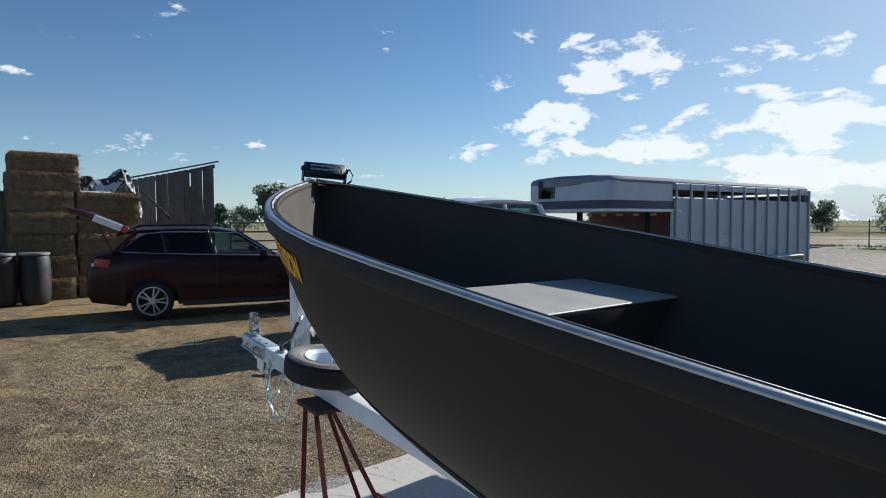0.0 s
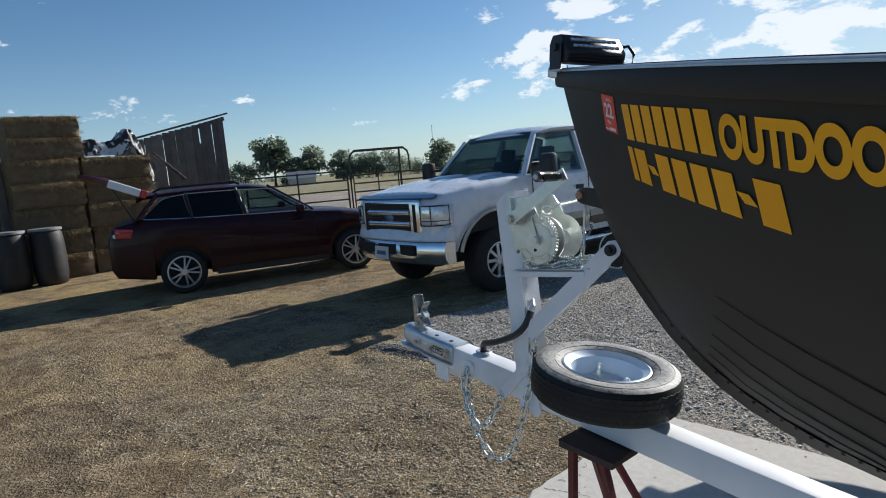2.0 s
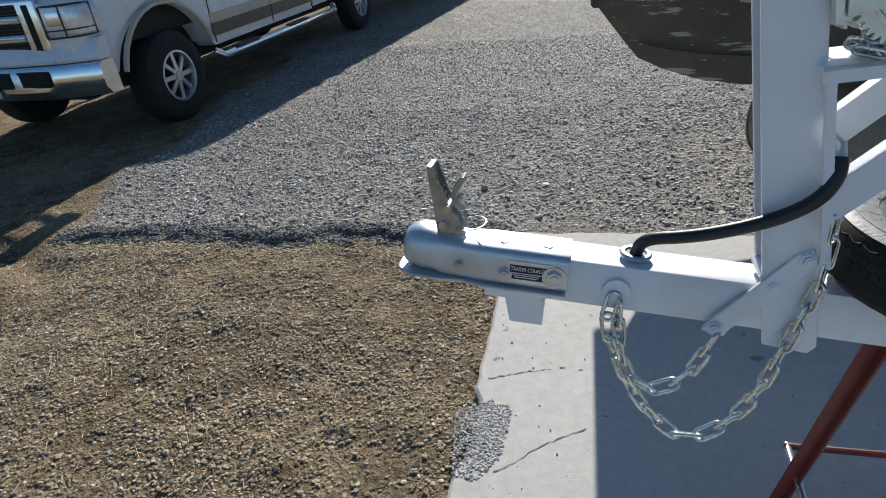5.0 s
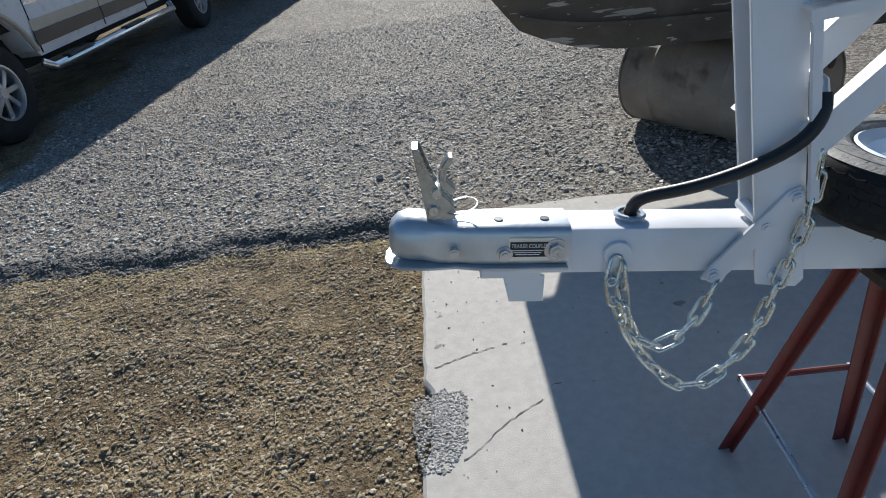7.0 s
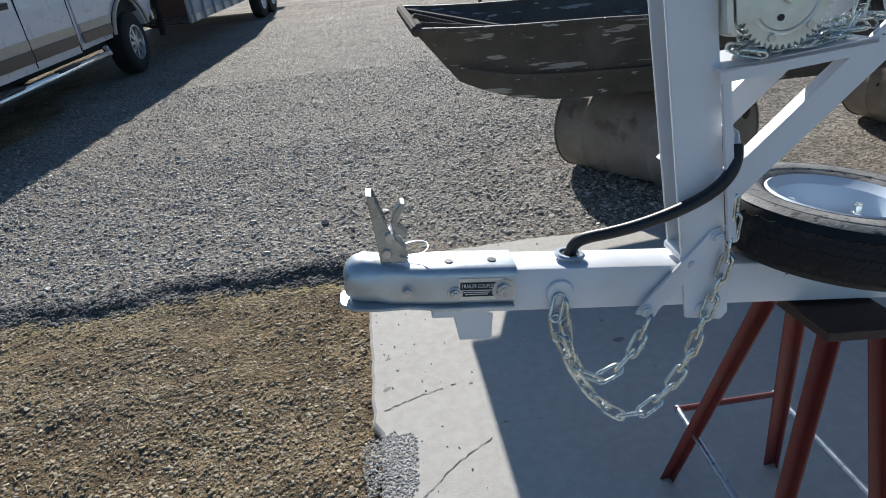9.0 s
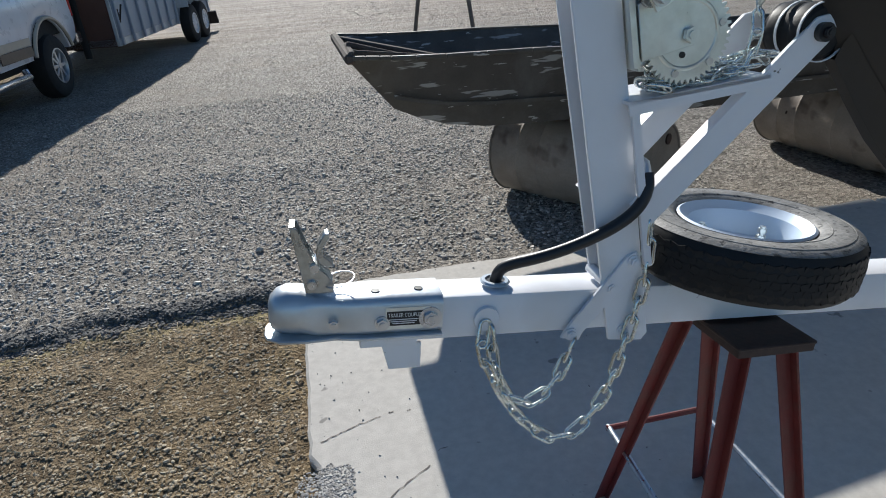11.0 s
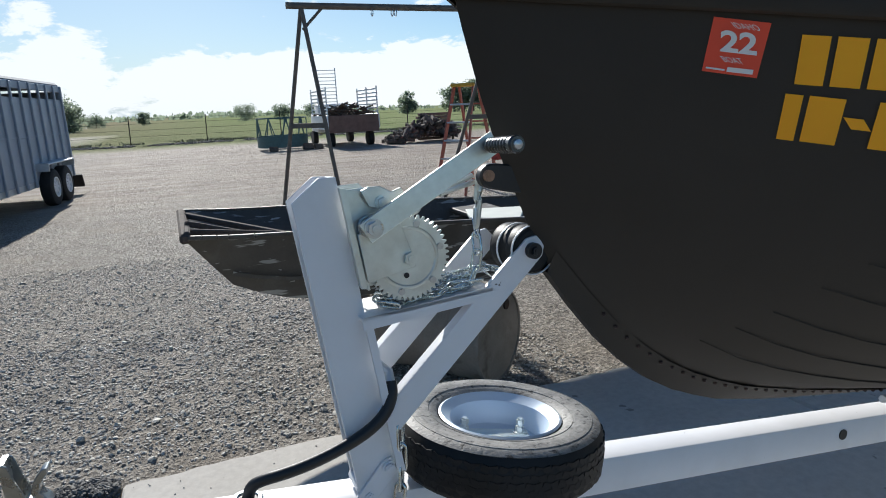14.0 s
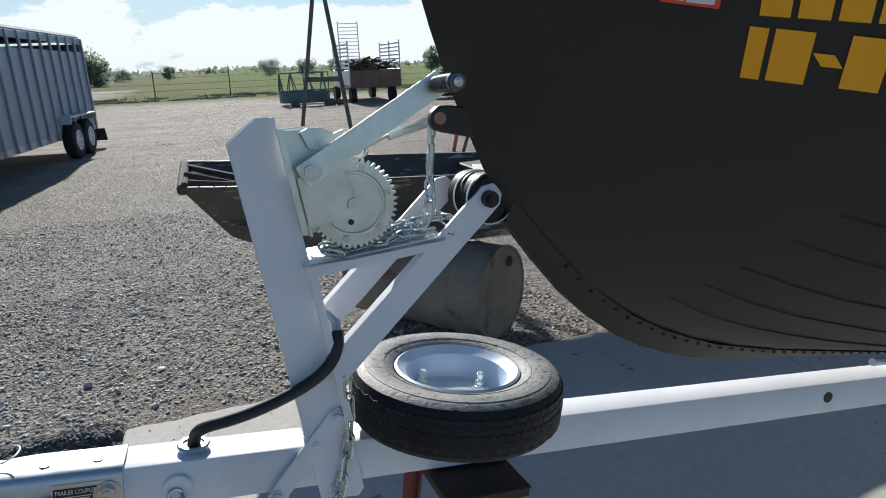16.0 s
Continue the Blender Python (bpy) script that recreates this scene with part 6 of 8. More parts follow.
for x0, x1 in ((0.48, 2.28),):
    bm = bmesh.new()
    box(bm, x1 - x0, 0.02, 0.10, at((x0 + x1) / 2, -CH + 0.008, 0.29), 0.006)
    part("sill_trim", bm, M_BLACK, car)
bm = bmesh.new()
rows = []
for x, dz, w in ((-0.55, -0.06, 0.62), (-0.45, -0.015, 0.645), (-0.1, 0.015, 0.66), (0.5, 0.03, 0.67), (1.10, 0.015, 0.66), (1.38, -0.03, 0.63), (1.46, -0.06, 0.60)):
    rows.append([(x, w * math.sin(a), 1.61 + dz - 0.06 * (1 - math.cos(a))) for a in np.linspace(-1.4, 1.4, 11)] + [(x, w * math.sin(a) * 0.97, 1.555 + dz - 0.05 * (1 - math.cos(a))) for a in np.linspace(1.4, -1.4, 11)])
loft(bm, rows)
part("roof", bm, M_MAROON, car, angle=50)
for sy in (-1, 1):
    for nm, xb, xr, w in (("a_pillar", 2.10, 1.42, 0.07), ("b_pillar", 1.02, 0.92, 0.09), ("c_pillar", 0.22, 0.16, 0.07), ("d_pillar", -0.62, -0.26, 0.26)):
        bm = bmesh.new()
        bar(bm, (xb, sy * 0.825, 1.10 if xb > 1.5 else 1.15), (xr, sy * 0.625, 1.56), 0.04, w, 0.01, up=(0, sy, 0))
        part(nm, bm, M_MAROON if nm in ("a_pillar", "d_pillar") else M_BLACK, car)

    def cside(x, z):
        f = (z - 1.12) / 0.45
        return (x, sy * (0.84 - 0.20 * f), z)

    for (a, b, c, d), mt in ((((1.08, 1.13), (2.03, 1.11), (1.46, 1.495), (0.98, 1.515)), M_GLASS), (((0.26, 1.16), (0.98, 1.14), (0.88, 1.515), (0.20, 1.52)), M_TINT), (((-0.48, 1.22), (0.18, 1.17), (0.12, 1.52), (-0.16, 1.49)), M_TINT)):
        cs = [cside(*p) for p in (b, a, d, c)]
        pane(car, cs if sy > 0 else cs[::-1], mt)
    bm = bmesh.new()
    pts = [cside(x, z) for x, z in ((2.06, 1.10), (1.0, 1.13), (0.2, 1.16), (-0.42, 1.195), (-0.54, 1.24), (-0.47, 1.31), (-0.30, 1.43), (-0.10, 1.51), (0.2, 1.54), (0.9, 1.535), (1.47, 1.505), (1.72, 1.33), (2.03, 1.13))]
    sweep(bm, [(x, y + sy * 0.012, z) for x, y, z in pts], 0.010, 6)
    part("window_trim", bm, M_CHROME, car)
    bm = bmesh.new()
    sweep(bm, [(-0.30, sy * 0.56, 1.60), (-0.2, sy * 0.56, 1.655), (0.9, sy * 0.55, 1.665), (1.0, sy * 0.55, 1.62)], 0.018, 8)
    part("roof_rail", bm, M_BLACK, car)
    bm = bmesh.new()
    box(bm, 0.13, 0.20, 0.13, at(1.86, sy * 1.00, 1.15), 0.04, 2)
    part("door_mirror", bm, M_MAROON, car)
    bm = bmesh.new()
    box(bm, 0.34, 0.09, 0.15, at(-0.72, sy * 0.83, 1.02, 0, 8, -sy * 8), 0.025, 2)
    tl = part("tail_lamp", bm, M_TAIL, car, "red wrap-round tail lamp")
    bm = bmesh.new()
    box(bm, 0.05, 0.10, 0.06, at(-0.89, sy * 0.835, 1.00), 0.01)
    part("reversing_lamp", bm, M_LAMP, tl)
    for x in (0.0, 2.745):
        road_wheel(car, x, sy * 0.79, 0.345, 0.245, 0.225, 5, split=True)
pane(car, [(2.10, 0.74, 1.10), (2.10, -0.74, 1.10), (1.45, -0.58, 1.55), (1.45, 0.58, 1.55)], M_GLASS, "windscreen")
for x in (1.15, 0.25):
    for y in (-0.36, 0.36):
        o = seat(car, 0, 0, 0)
        o.matrix_basis = at(x + 0.1, y, 0.80, 0, 0, 180)
# raised tailgate
bm = bmesh.new()
rows = []
for f, w in ((0, 0.60), (0.25, 0.64), (0.7, 0.66), (1.0, 0.60)):
    x, z = -0.42 - 0.86 * f, 1.60 + 0.36 * f + 0.06 * math.sin(f * 3)
    rows.append([(x, -w, z - 0.05), (x, -w * 0.9, z), (x, w * 0.9, z), (x, w, z - 0.05), (x + 0.02, w * 0.8, z - 0.10), (x + 0.02, -w * 0.8, z - 0.10)])
loft(bm, rows)
gate_part = part("tailgate", bm, M_MAROON, car, "open tailgate with pale inner trim")
bm = bmesh.new()
box(bm, 0.46, 0.02, 0.12, at(-0.68, -0.655, 1.70, 0, 24, 0), 0.012)
part("tailgate_edge", bm, M_LETTERW, gate_part)
bm = bmesh.new()
box(bm, 0.10, 0.024, 0.13, at(-0.425, -0.650, 1.585, 0, 24, 0), 0.012)
part("tailgate_lamp", bm, M_TAIL, gate_part)
bm = bmesh.new()
rod(bm, (-0.62, -0.60, 1.20), (-0.86, -0.60, 1.74), 0.010)
part("gas_strut", bm, M_BLACK, gate_part)

# -- gooseneck stock trailer: x runs back along its near side, y to its far side --
SW = 2.15
stock = thing("livestock_trailer", pose(-2.74, 10.10, 0, 0, 0, 83.3), "grey aluminium gooseneck livestock trailer with slotted upper sides", "livestock trailer")
S1, SF, ST = 5.62, 0.42, 2.44
bm = bmesh.new()
box(bm, S1, SW, 0.12, at(S1 / 2, SW / 2, SF + 0.06), 0.01)
part("floor_frame", bm, M_GALV, stock)
for y, nm in ((0.0, "side_panel"), (SW, "side_panel")):
    bm = bmesh.new()
    box(bm, S1, 0.03, ST - 0.84, at(S1 / 2, y, SF + 0.12 + (ST - 0.84) / 2))
    part(nm, bm, M_STOCK, stock)
    bm = bmesh.new()
    box(bm, S1, 0.05, 0.14, at(S1 / 2, y, ST - 0.07), 0.01)
    part("top_rail", bm, M_STOCK, stock)
    out = -0.035 if y == 0 else 0.035
    first = None
    for k in range(12):
        x = 0.05 + k * (S1 - 0.1) / 11
        if first is None:
            bm = bmesh.new()
            box(bm, 0.055, 0.045, ST - SF - 0.02, None, 0.008)
            first = part("post", bm, M_STOCK, stock, m=at(x, y + out, (ST + SF) / 2))
        else:
            more(first, "post", at(x, y + out, (ST + SF) / 2), stock)
    for z in (1.40,):
        bm = bmesh.new()
        box(bm, S1, 0.02, 0.03, at(S1 / 2, y + out * 0.6, z), 0.004)
        part("rub_strip", bm, M_STOCK, stock)
bm = bmesh.new()
rows = []
for x, yo, d in ((-2.12, 0.62, -0.05), (-2.05, 0.40, -0.01), (-1.95, 0.16, 0.0), (-1.78, 0.02, 0.0), (-1.5, -0.01, 0.0), (S1 - 0.1, -0.01, 0.0), (S1, 0.0, -0.03)):
    rows.append([(x, yo, ST - 0.03 + d), (x, yo - 0.005, ST + 0.02 + d), (x, yo + 0.05, ST + 0.07 + d), (x, yo + 0.2, ST + 0.10 + d), (x, SW * 0.5, ST + 0.12 + d), (x, SW - 0.2 - yo, ST + 0.10 + d), (x, SW - 0.05 - yo, ST + 0.07 + d), (x, SW + 0.005 - yo, ST + 0.02 + d), (x, SW - yo, ST - 0.03 + d), (x, SW - 0.1 - yo, ST - 0.04 + d), (x, 0.1 + yo, ST - 0.04 + d)])
loft(bm, rows)
part("roof", bm, M_STOCKROOF, stock, "pale rounded aluminium roof")
# gooseneck
bm = bmesh.new()
out2 = [(0.0, 0.0), (-1.75, 0.0), (-1.86, 0.05), (-1.95, 0.18), (-2.06, 0.50), (-2.10, SW / 2), (-2.06, SW - 0.50), (-1.95, SW - 0.18), (-1.86, SW - 0.05), (-1.75, SW), (0.0, SW)]
prism(bm, out2, ST - 1.90, at(0, 0, 1.90), 0.02)
nose = part("gooseneck", bm, M_NOSE, stock)
bm = bmesh.new()
prism(bm, [(x * 1.004 - (0.004 if x < 0 else -0.25), (y - SW / 2) * 1.008 + SW / 2) for x, y in out2], 0.15, at(0, 0, 1.925))
part("nose_band", bm, M_NOSEBAND, nose, "dark blue band round the nose")
bm = bmesh.new()
prism(bm, [(x * 1.008 - (0.006 if x < 0 else -0.25), (y - SW / 2) * 1.014 + SW / 2) for x, y in out2], 0.055, at(0, 0, 1.865), 0.006)
part("nose_trim", bm, M_GALV, nose, "pale aluminium trim under the nose")
bm = bmesh.new()
box(bm, 0.02, 0.52, 0.34, at(-2.098, SW * 0.62, 2.30, 0, 0, 5), 0.03, 2)
part("nose_window", bm, M_TINT, nose)
bm = bmesh.new()
box(bm, 0.04, SW - 0.02, 1.46, at(0.02, SW / 2, SF + 0.73))
wall = part("front_wall", bm, M_BROWN, stock, "rusty brown front bulkhead under the nose")
bm = bmesh.new()
box(bm, 0.05, 0.05, 1.44, at(-0.01, 0.02, SF + 0.72), 0.006)
part("corner_trim", bm, M_GALV, stock)
for k in range(5):
    bm = bmesh.new()
    box(bm, 0.02, 0.15, 0.05, at(-0.30, 0.25 + k * 0.41, 1.82), 0.006)
    part("marker_lamp", bm, M_AMBER, stock)
bm = bmesh.new()
rod(bm, (-1.5, SW / 2, 1.88), (-1.5, SW / 2, 1.05), 0.06, 12)
part("gooseneck_post", bm, M_DARK, stock)
bm = bmesh.new()
rod(bm, (-0.20, 0.45, 1.9), (-0.20, 0.45, 0.30), 0.05, 12)
part("hitch_leg", bm, M_DARK, stock)
bm = bmesh.new()
box(bm, 1.72, 0.30, 0.03, at(4.03, -0.11, 0.86), 0.01)
box(bm, 0.03, 0.30, 0.16, at(3.185, -0.11, 0.80), 0.006)
box(bm, 0.03, 0.30, 0.16, at(4.875, -0.11, 0.80), 0.006)
part("fender", bm, M_GALV, stock, "flat aluminium fender over twin wheels")
for x in (3.62, 4.44):
    for y in (-0.10, SW + 0.10):
        road_wheel(stock, x, y, 0.375, 0.20, 0.22, 8, mat=M_LETTERW)
bm = bmesh.new()
box(bm, 0.03, SW, 1.9, at(S1 - 0.02, SW / 2, SF + 0.95))
part("rear_door", bm, M_STOCK, stock)
bm = bmesh.new()
box(bm, 0.05, 0.40, 0.30, at(S1 + 0.05, 0.02, SF - 0.12, 0, -20), 0.01)
part("mud_flap", bm, M_RUBBER, stock)
bm = bmesh.new()
rod(bm, (0.10, -0.05, 0.80), (0.16, -0.10, 1.02), 0.014)
box(bm, 0.06, 0.04, 0.20, at(0.08, -0.04, 0.86), 0.006)
part("door_latch", bm, M_DARK, stock)

# ---- yard: jon boat on drums ----
jon = thing("jon_boat", at(0, 0, 0), "scuffed dark green flat-bottomed jon boat laid across two steel drums", "boat")
JY0, JY1 = 2.20, 3.20


def jon_ring(x, z_rim, z_bot, inset, t=0.0):
    k = -0.02 * max(0.0, 1 - (x - 0.335) / 1.1)   # the blunt bow runs aslant
    return [(x, JY0 + inset * 0 + t, z_rim), (x + 0.07 * k, JY0 + 0.07 + t, z_bot + t), (x + 0.93 * k, JY1 - 0.26 - t, z_bot + t), (x + k, JY1 - t, z_rim - 0.005)]


bm = bmesh.new()
st = [(0.335, 1.085, 1.05), (0.40, 1.08, 0.965), (0.47, 1.073, 0.875), (0.525, 1.068, 0.806), (0.65, 1.06, 0.745), (0.80, 1.052, 0.692), (1.01, 1.045, 0.655), (1.25, 1.037, 0.642), (1.6, 1.018, 0.63), (1.9, 1.0, 0.612), (2.6, 0.955, 0.60), (4.1, 0.92, 0.60)]
outer = [jon_ring(x, a, b, 0) for x, a, b in st]
inner = [jon_ring(x + (0.02 if i == 0 else -0.02 if i == len(st) - 1 else 0), a, b, 0, 0.012) for i, (x, a, b) in enumerate(st)]
ra, rb = loft(bm, outer, closed_ring=False), loft(bm, inner, closed_ring=False)
for rows, flip in ((ra, 0), (rb, 1)):
    bm.faces.new(rows[0])
    bm.faces.new(rows[-1])
for k in (0, 3):
    for i in range(len(st) - 1):
        bm.faces.new((ra[i][k], ra[i + 1][k], rb[i + 1][k], rb[i][k]))
part("hull", bm, M_JON, jon, angle=30)
for y in (JY0 - 0.008, JY1 + 0.008):
    bm = bmesh.new()
    pts = [(x - (0.02 * max(0.0, 1 - (x - 0.335) / 1.1) if y > 2.7 else 0), y, a + (0.004 if y < 2.7 else -0.001)) for x, a, b in st]
    for a, b in zip(pts, pts[1:]):
        bar(bm, a, b, 0.03, 0.022, 0.004)
    part("gunwale", bm, M_JON, jon)
    bm = bmesh.new()
    for i in range(3, len(st) - 1):
        (x0, a0, b0), (x1, a1, b1) = st[i], st[i + 1]
        bar(bm, (x0, y + (0.03 if y < 2.7 else -0.03), (a0 + b0) / 2 - 0.06), (x1, y + (0.03 if y < 2.7 else -0.03), (a1 + b1) / 2 - 0.06), 0.012, 0.02)
    part("side_rib", bm, M_JON, jon)
M_BOWBAR = plain("worn_bare_aluminium", (0.10, 0.085, 0.075), 0.9, 0.0, spec=0.15, vary=0.4, scale=14, dirt=(0.12, 0.06, 0.05), dirt_amt=0.5)
bm = bmesh.new()
bar(bm, (0.325, JY0 - 0.01, 1.085), (0.305, JY1 - 0.01, 1.075), 0.05, 0.05, 0.012)
bar(bm, (0.335, JY0, 1.105), (0.34, JY0 + 0.40, 1.10), 0.03, 0.03, 0.008)
part("bow_bar", bm, M_BOWBAR, jon, "worn bare aluminium bow bar")
for a, b in (((0.33, 2.44, 1.125), (0.62, 2.48, 1.03)), ((0.34, 2.34, 1.095), (0.80, 2.53, 1.00)), ((0.33, 3.0, 1.085), (0.90, 2.42, 0.99))):
    bm = bmesh.new()
    bar(bm, a, b, 0.035, 0.03, 0.006)
    part("loose_strut", bm, M_BOWBAR, jon)
for x in (2.26, 3.5):
    bm = bmesh.new()
    box(bm, 0.30, 0.86, 0.03, at(x, (JY0 + JY1) / 2, 0.925), 0.006)
    part("seat", bm, M_JON, jon)
bm = bmesh.new()
prism(bm, [(2.00, 2.53), (2.24, 2.31), (2.50, 2.71), (2.11, 2.84)], 0.02, at(0, 0, 0.9425), 0.003)
solid("loose_board", bm, M_CANVAS, "pale off-white board lying on the jon boat seat", "board")


def drum(x, y, turn):
    d = thing("steel_drum", at(x, y, 0.292, 90, 0, 0), "rusty tan steel drum lying on its side under a boat", "drum", group="drums under the jon boat")
    d.matrix_basis = pose(x, y, 0.292, 0, 0, turn) @ pose(0, 0, 0, 90, 0, 0)
    bm = bmesh.new()
    L = 0.50
    prof = [(0.270, -L), (0.284, -L)]
    for z in (-0.30, -0.145, 0.145, 0.30):
        prof += [(0.284, z - 0.02), (0.292, z), (0.284, z + 0.02)]
    prof += [(0.284, L), (0.270, L)]
    lathe(bm, prof, None, 44)
    for v in bm.verts:
        k = noise.noise(v.co * 3.0 + Vector((x, 0, 0))) * 0.012
        r = Vector((v.co.x, v.co.y, 0))
        if r.length > 0.28:
            v.co -= r.normalized() * max(0, k)
    part("shell", bm, M_DRUM, d, angle=40)
    for s in (-1, 1):
        bm = bmesh.new()
        lathe(bm, [(0.276, s * L - 0.012), (0.289, s * L - 0.012), (0.291, s * L), (0.289, s * (L + 0.010)), (0.278, s * (L + 0.010)), (0.276, s * L)], None, 44, True)
        part("chime", bm, M_DRUM, d)
    bm = bmesh.new()
    cyl(bm, 0.032, 0.012, at(0.10, 0.17, L + 0.004), 18)
    part("bung", bm, M_DARKSTEEL, d)
    for _ in range(5):
        bm = bmesh.new()
        a, z = rnd(0, 6.28), rnd(-0.36, 0.36)
        box(bm, 0.004, rnd(0.02, 0.05), rnd(0.006, 0.012), pose(0, 0, 0, 0, 0, math.degrees(a)) @ at(0.2845, 0, z, rnd(-30, 30)))
        part("paint_scrape", bm, M_DARKSTEEL, d)
    return d


random.seed(21)
drum(1.70, 2.56, 36)
drum(3.68, 2.66, 9)

# ---- hoist frame, ladder, red beam ----
hoist = thing("hoist_frame", at(2.08, 8.0, 0), "tall dark pipe hoist frame on two A-shaped ends", "hoist frame")
for apex, feet, dy in ((0.0, (-0.46, 0.28), (0.55, -0.55)), (3.0, (2.18, 3.80), (0.55, -0.55))):
    for f, d in zip(feet, dy):
        bm = bmesh.new()
        rod(bm, (f, d, 0), (apex, 0, 3.05), 0.029, 12)
        part("leg", bm, M_HOIST, hoist)
    bm = bmesh.new()
    bar(bm, (feet[0] + (apex - feet[0]) * 0.48, dy[0] * 0.52, 1.46), (feet[1] + (apex - feet[1]) * 0.48, dy[1] * 0.52, 1.46), 0.05, 0.07)
    part("cross_bar", bm, M_HOIST, hoist)
    bm = bmesh.new()
    rod(bm, (apex * 0.95, 0, 2.75), (apex + (0.3 if apex < 1 else -0.3), 0, 3.05), 0.02, 8)
    part("brace", bm, M_HOIST, hoist)
bm = bmesh.new()
rod(bm, (-0.2, 0, 3.06), (3.2, 0, 3.06), 0.045, 14)
part("top_beam", bm, M_HOIST, hoist)
for x in (1.0, 1.3, 1.35):
    bm = bmesh.new()
    sweep(bm, [(x, 0.05 * math.cos(a), 2.99 + 0.05 * math.sin(a)) for a in np.linspace(0, 6.28, 15)[:-1]], 0.008, 6, True)
    part("hanging_ring", bm, M_STEEL, hoist)

ladder = thing("step_ladder", at(5.46, 10.07, 0, 0, 0, -56) @ Matrix.Diagonal((1.12, 1.12, 1.05, 1)), "orange fibreglass step ladder standing open", "ladder")
for sx in (-1, 1):
    for y0, y1, nm in ((-0.08, -0.62, "front_rail"), (0.08, 0.60, "rear_rail")):
        bm = bmesh.new()
        bar(bm, (sx * 0.19, y0, 1.90), (sx * (0.30 if y0 < 0 else 0.26), y1, 0.0), 0.03, 0.07, 0.006)
        part(nm, bm, M_ORANGE, ladder)
for k in range(5):
    f = (k + 1) / 6
    bm = bmesh.new()
    box(bm, 2 * (0.19 + 0.11 * f), 0.08, 0.03, at(0, -0.08 - 0.54 * f, 1.90 * (1 - f)), 0.005)
    part("tread", bm, M_GALV, ladder)
    if k < 4:
        bm = bmesh.new()
        bar(bm, (-0.25, 0.08 + 0.52 * f, 1.90 * (1 - f)), (0.25, 0.08 + 0.52 * f, 1.90 * (1 - f)), 0.02, 0.03)
        part("rear_brace", bm, M_ORANGE, ladder)
bm = bmesh.new()
box(bm, 0.46, 0.28, 0.06, at(0, 0, 1.92), 0.012)
part("top_cap", bm, plain("yellow_ladder_cap", (0.6, 0.34, 0.04), 0.5), ladder)

splitter = thing("engine_stand", at(5.56, 7.83, 0, 0, 0, 12), "red steel beam on dark legs with a coiled hose", "engine stand")
bm = bmesh.new()
box(bm, 1.25, 0.14, 0.12, at(-0.15, 0, 0.86), 0.012)
part("beam", bm, plain("red_machine_paint", (0.36, 0.035, 0.03), 0.5, vary=0.2, scale=10), splitter)
for x in (-0.30, 0.32):
    bm = bmesh.new()
    rod(bm, (x, 0, 0), (x, 0, 0.85), 0.04, 10)
    box(bm, 0.10, 0.5, 0.04, at(x, 0, 0.02))
    part("leg", bm, M_DARKSTEEL, splitter)
bm = bmesh.new()
sweep(bm, [(-0.20 + 0.16 * math.cos(a), 0.02 * a / 6, 0.96 + 0.10 * math.sin(a)) for a in np.linspace(0, 7.5, 24)], 0.012, 6)
part("hose", bm, M_BLACK, splitter)

camper = thing("camper_trailer", at(11.48, 18.0, 0, 0, 0, -17), "white and red camper trailer with a small window", "camper")
bm = bmesh.new()
box(bm, 4.2, 2.2, 1.40, at(2.1, 1.1, 0.845), 0.06, 2)
part("lower_body", bm, M_LETTERW, camper)
bm = bmesh.new()
box(bm, 4.16, 2.18, 1.35, at(2.1, 1.1, 2.23), 0.10, 3)
upper = part("upper_body", bm, plain("red_camper_paint", (0.42, 0.03, 0.035), 0.4, vary=0.08), camper)
for k in range(19):
    bm = bmesh.new()
    box(bm, 0.05, 0.024, 0.98, at(0.15 + k * 0.2, 0.002, 0.90), 0.008)
    part("rib", bm, M_LETTERW, camper)
bm = bmesh.new()
box(bm, 0.38, 0.03, 0.44, at(0.32, 0.0, 2.22), 0.01)
wf = part("window_frame", bm, M_LETTERW, upper)
bm = bmesh.new()
box(bm, 3.7, 0.02, 0.07, at(2.1, 0.008, 2.62), 0.006)
part("white_band", bm, M_LETTERW, upper)
bm = bmesh.new()
box(bm, 0.29, 0.036, 0.33, at(0.32, -0.002, 2.22), 0.004)
part("window_pane", bm, M_TINT, wf)
for x in (1.4, 2.4):
    road_wheel(camper, x, 0.1, 0.36, 0.2, 0.2, 6)

# ---- far side of the yard ----
feeder = thing("bale_feeder", at(4.55, 28.2, 0) @ Matrix.Diagonal((1, 1, 0.83, 1)), "round teal steel hay feeder with slanted bars", "hay feeder")
bm = bmesh.new()
lathe(bm, [(1.10, 0.15), (1.12, 0.15), (1.12, 0.75), (1.10, 0.75)], None, 28, True)
part("skirt", bm, M_TEAL, feeder)
bm = bmesh.new()
sweep(bm, [(1.11 * math.cos(a), 1.11 * math.sin(a), 1.68) for a in np.linspace(0, 6.2832, 29)[:-1]], 0.03, 6, True)
part("top_ring", bm, M_TEAL, feeder)
for k in range(18):
    a = 2 * math.pi * k / 18
    bm = bmesh.new()
    b = a + (0.22 if k % 2 else -0.12)
    rod(bm, (1.11 * math.cos(a), 1.11 * math.sin(a), 0.72), (1.11 * math.cos(b), 1.11 * math.sin(b), 1.68), 0.026, 6)
    part("bar", bm, M_TEAL, feeder)
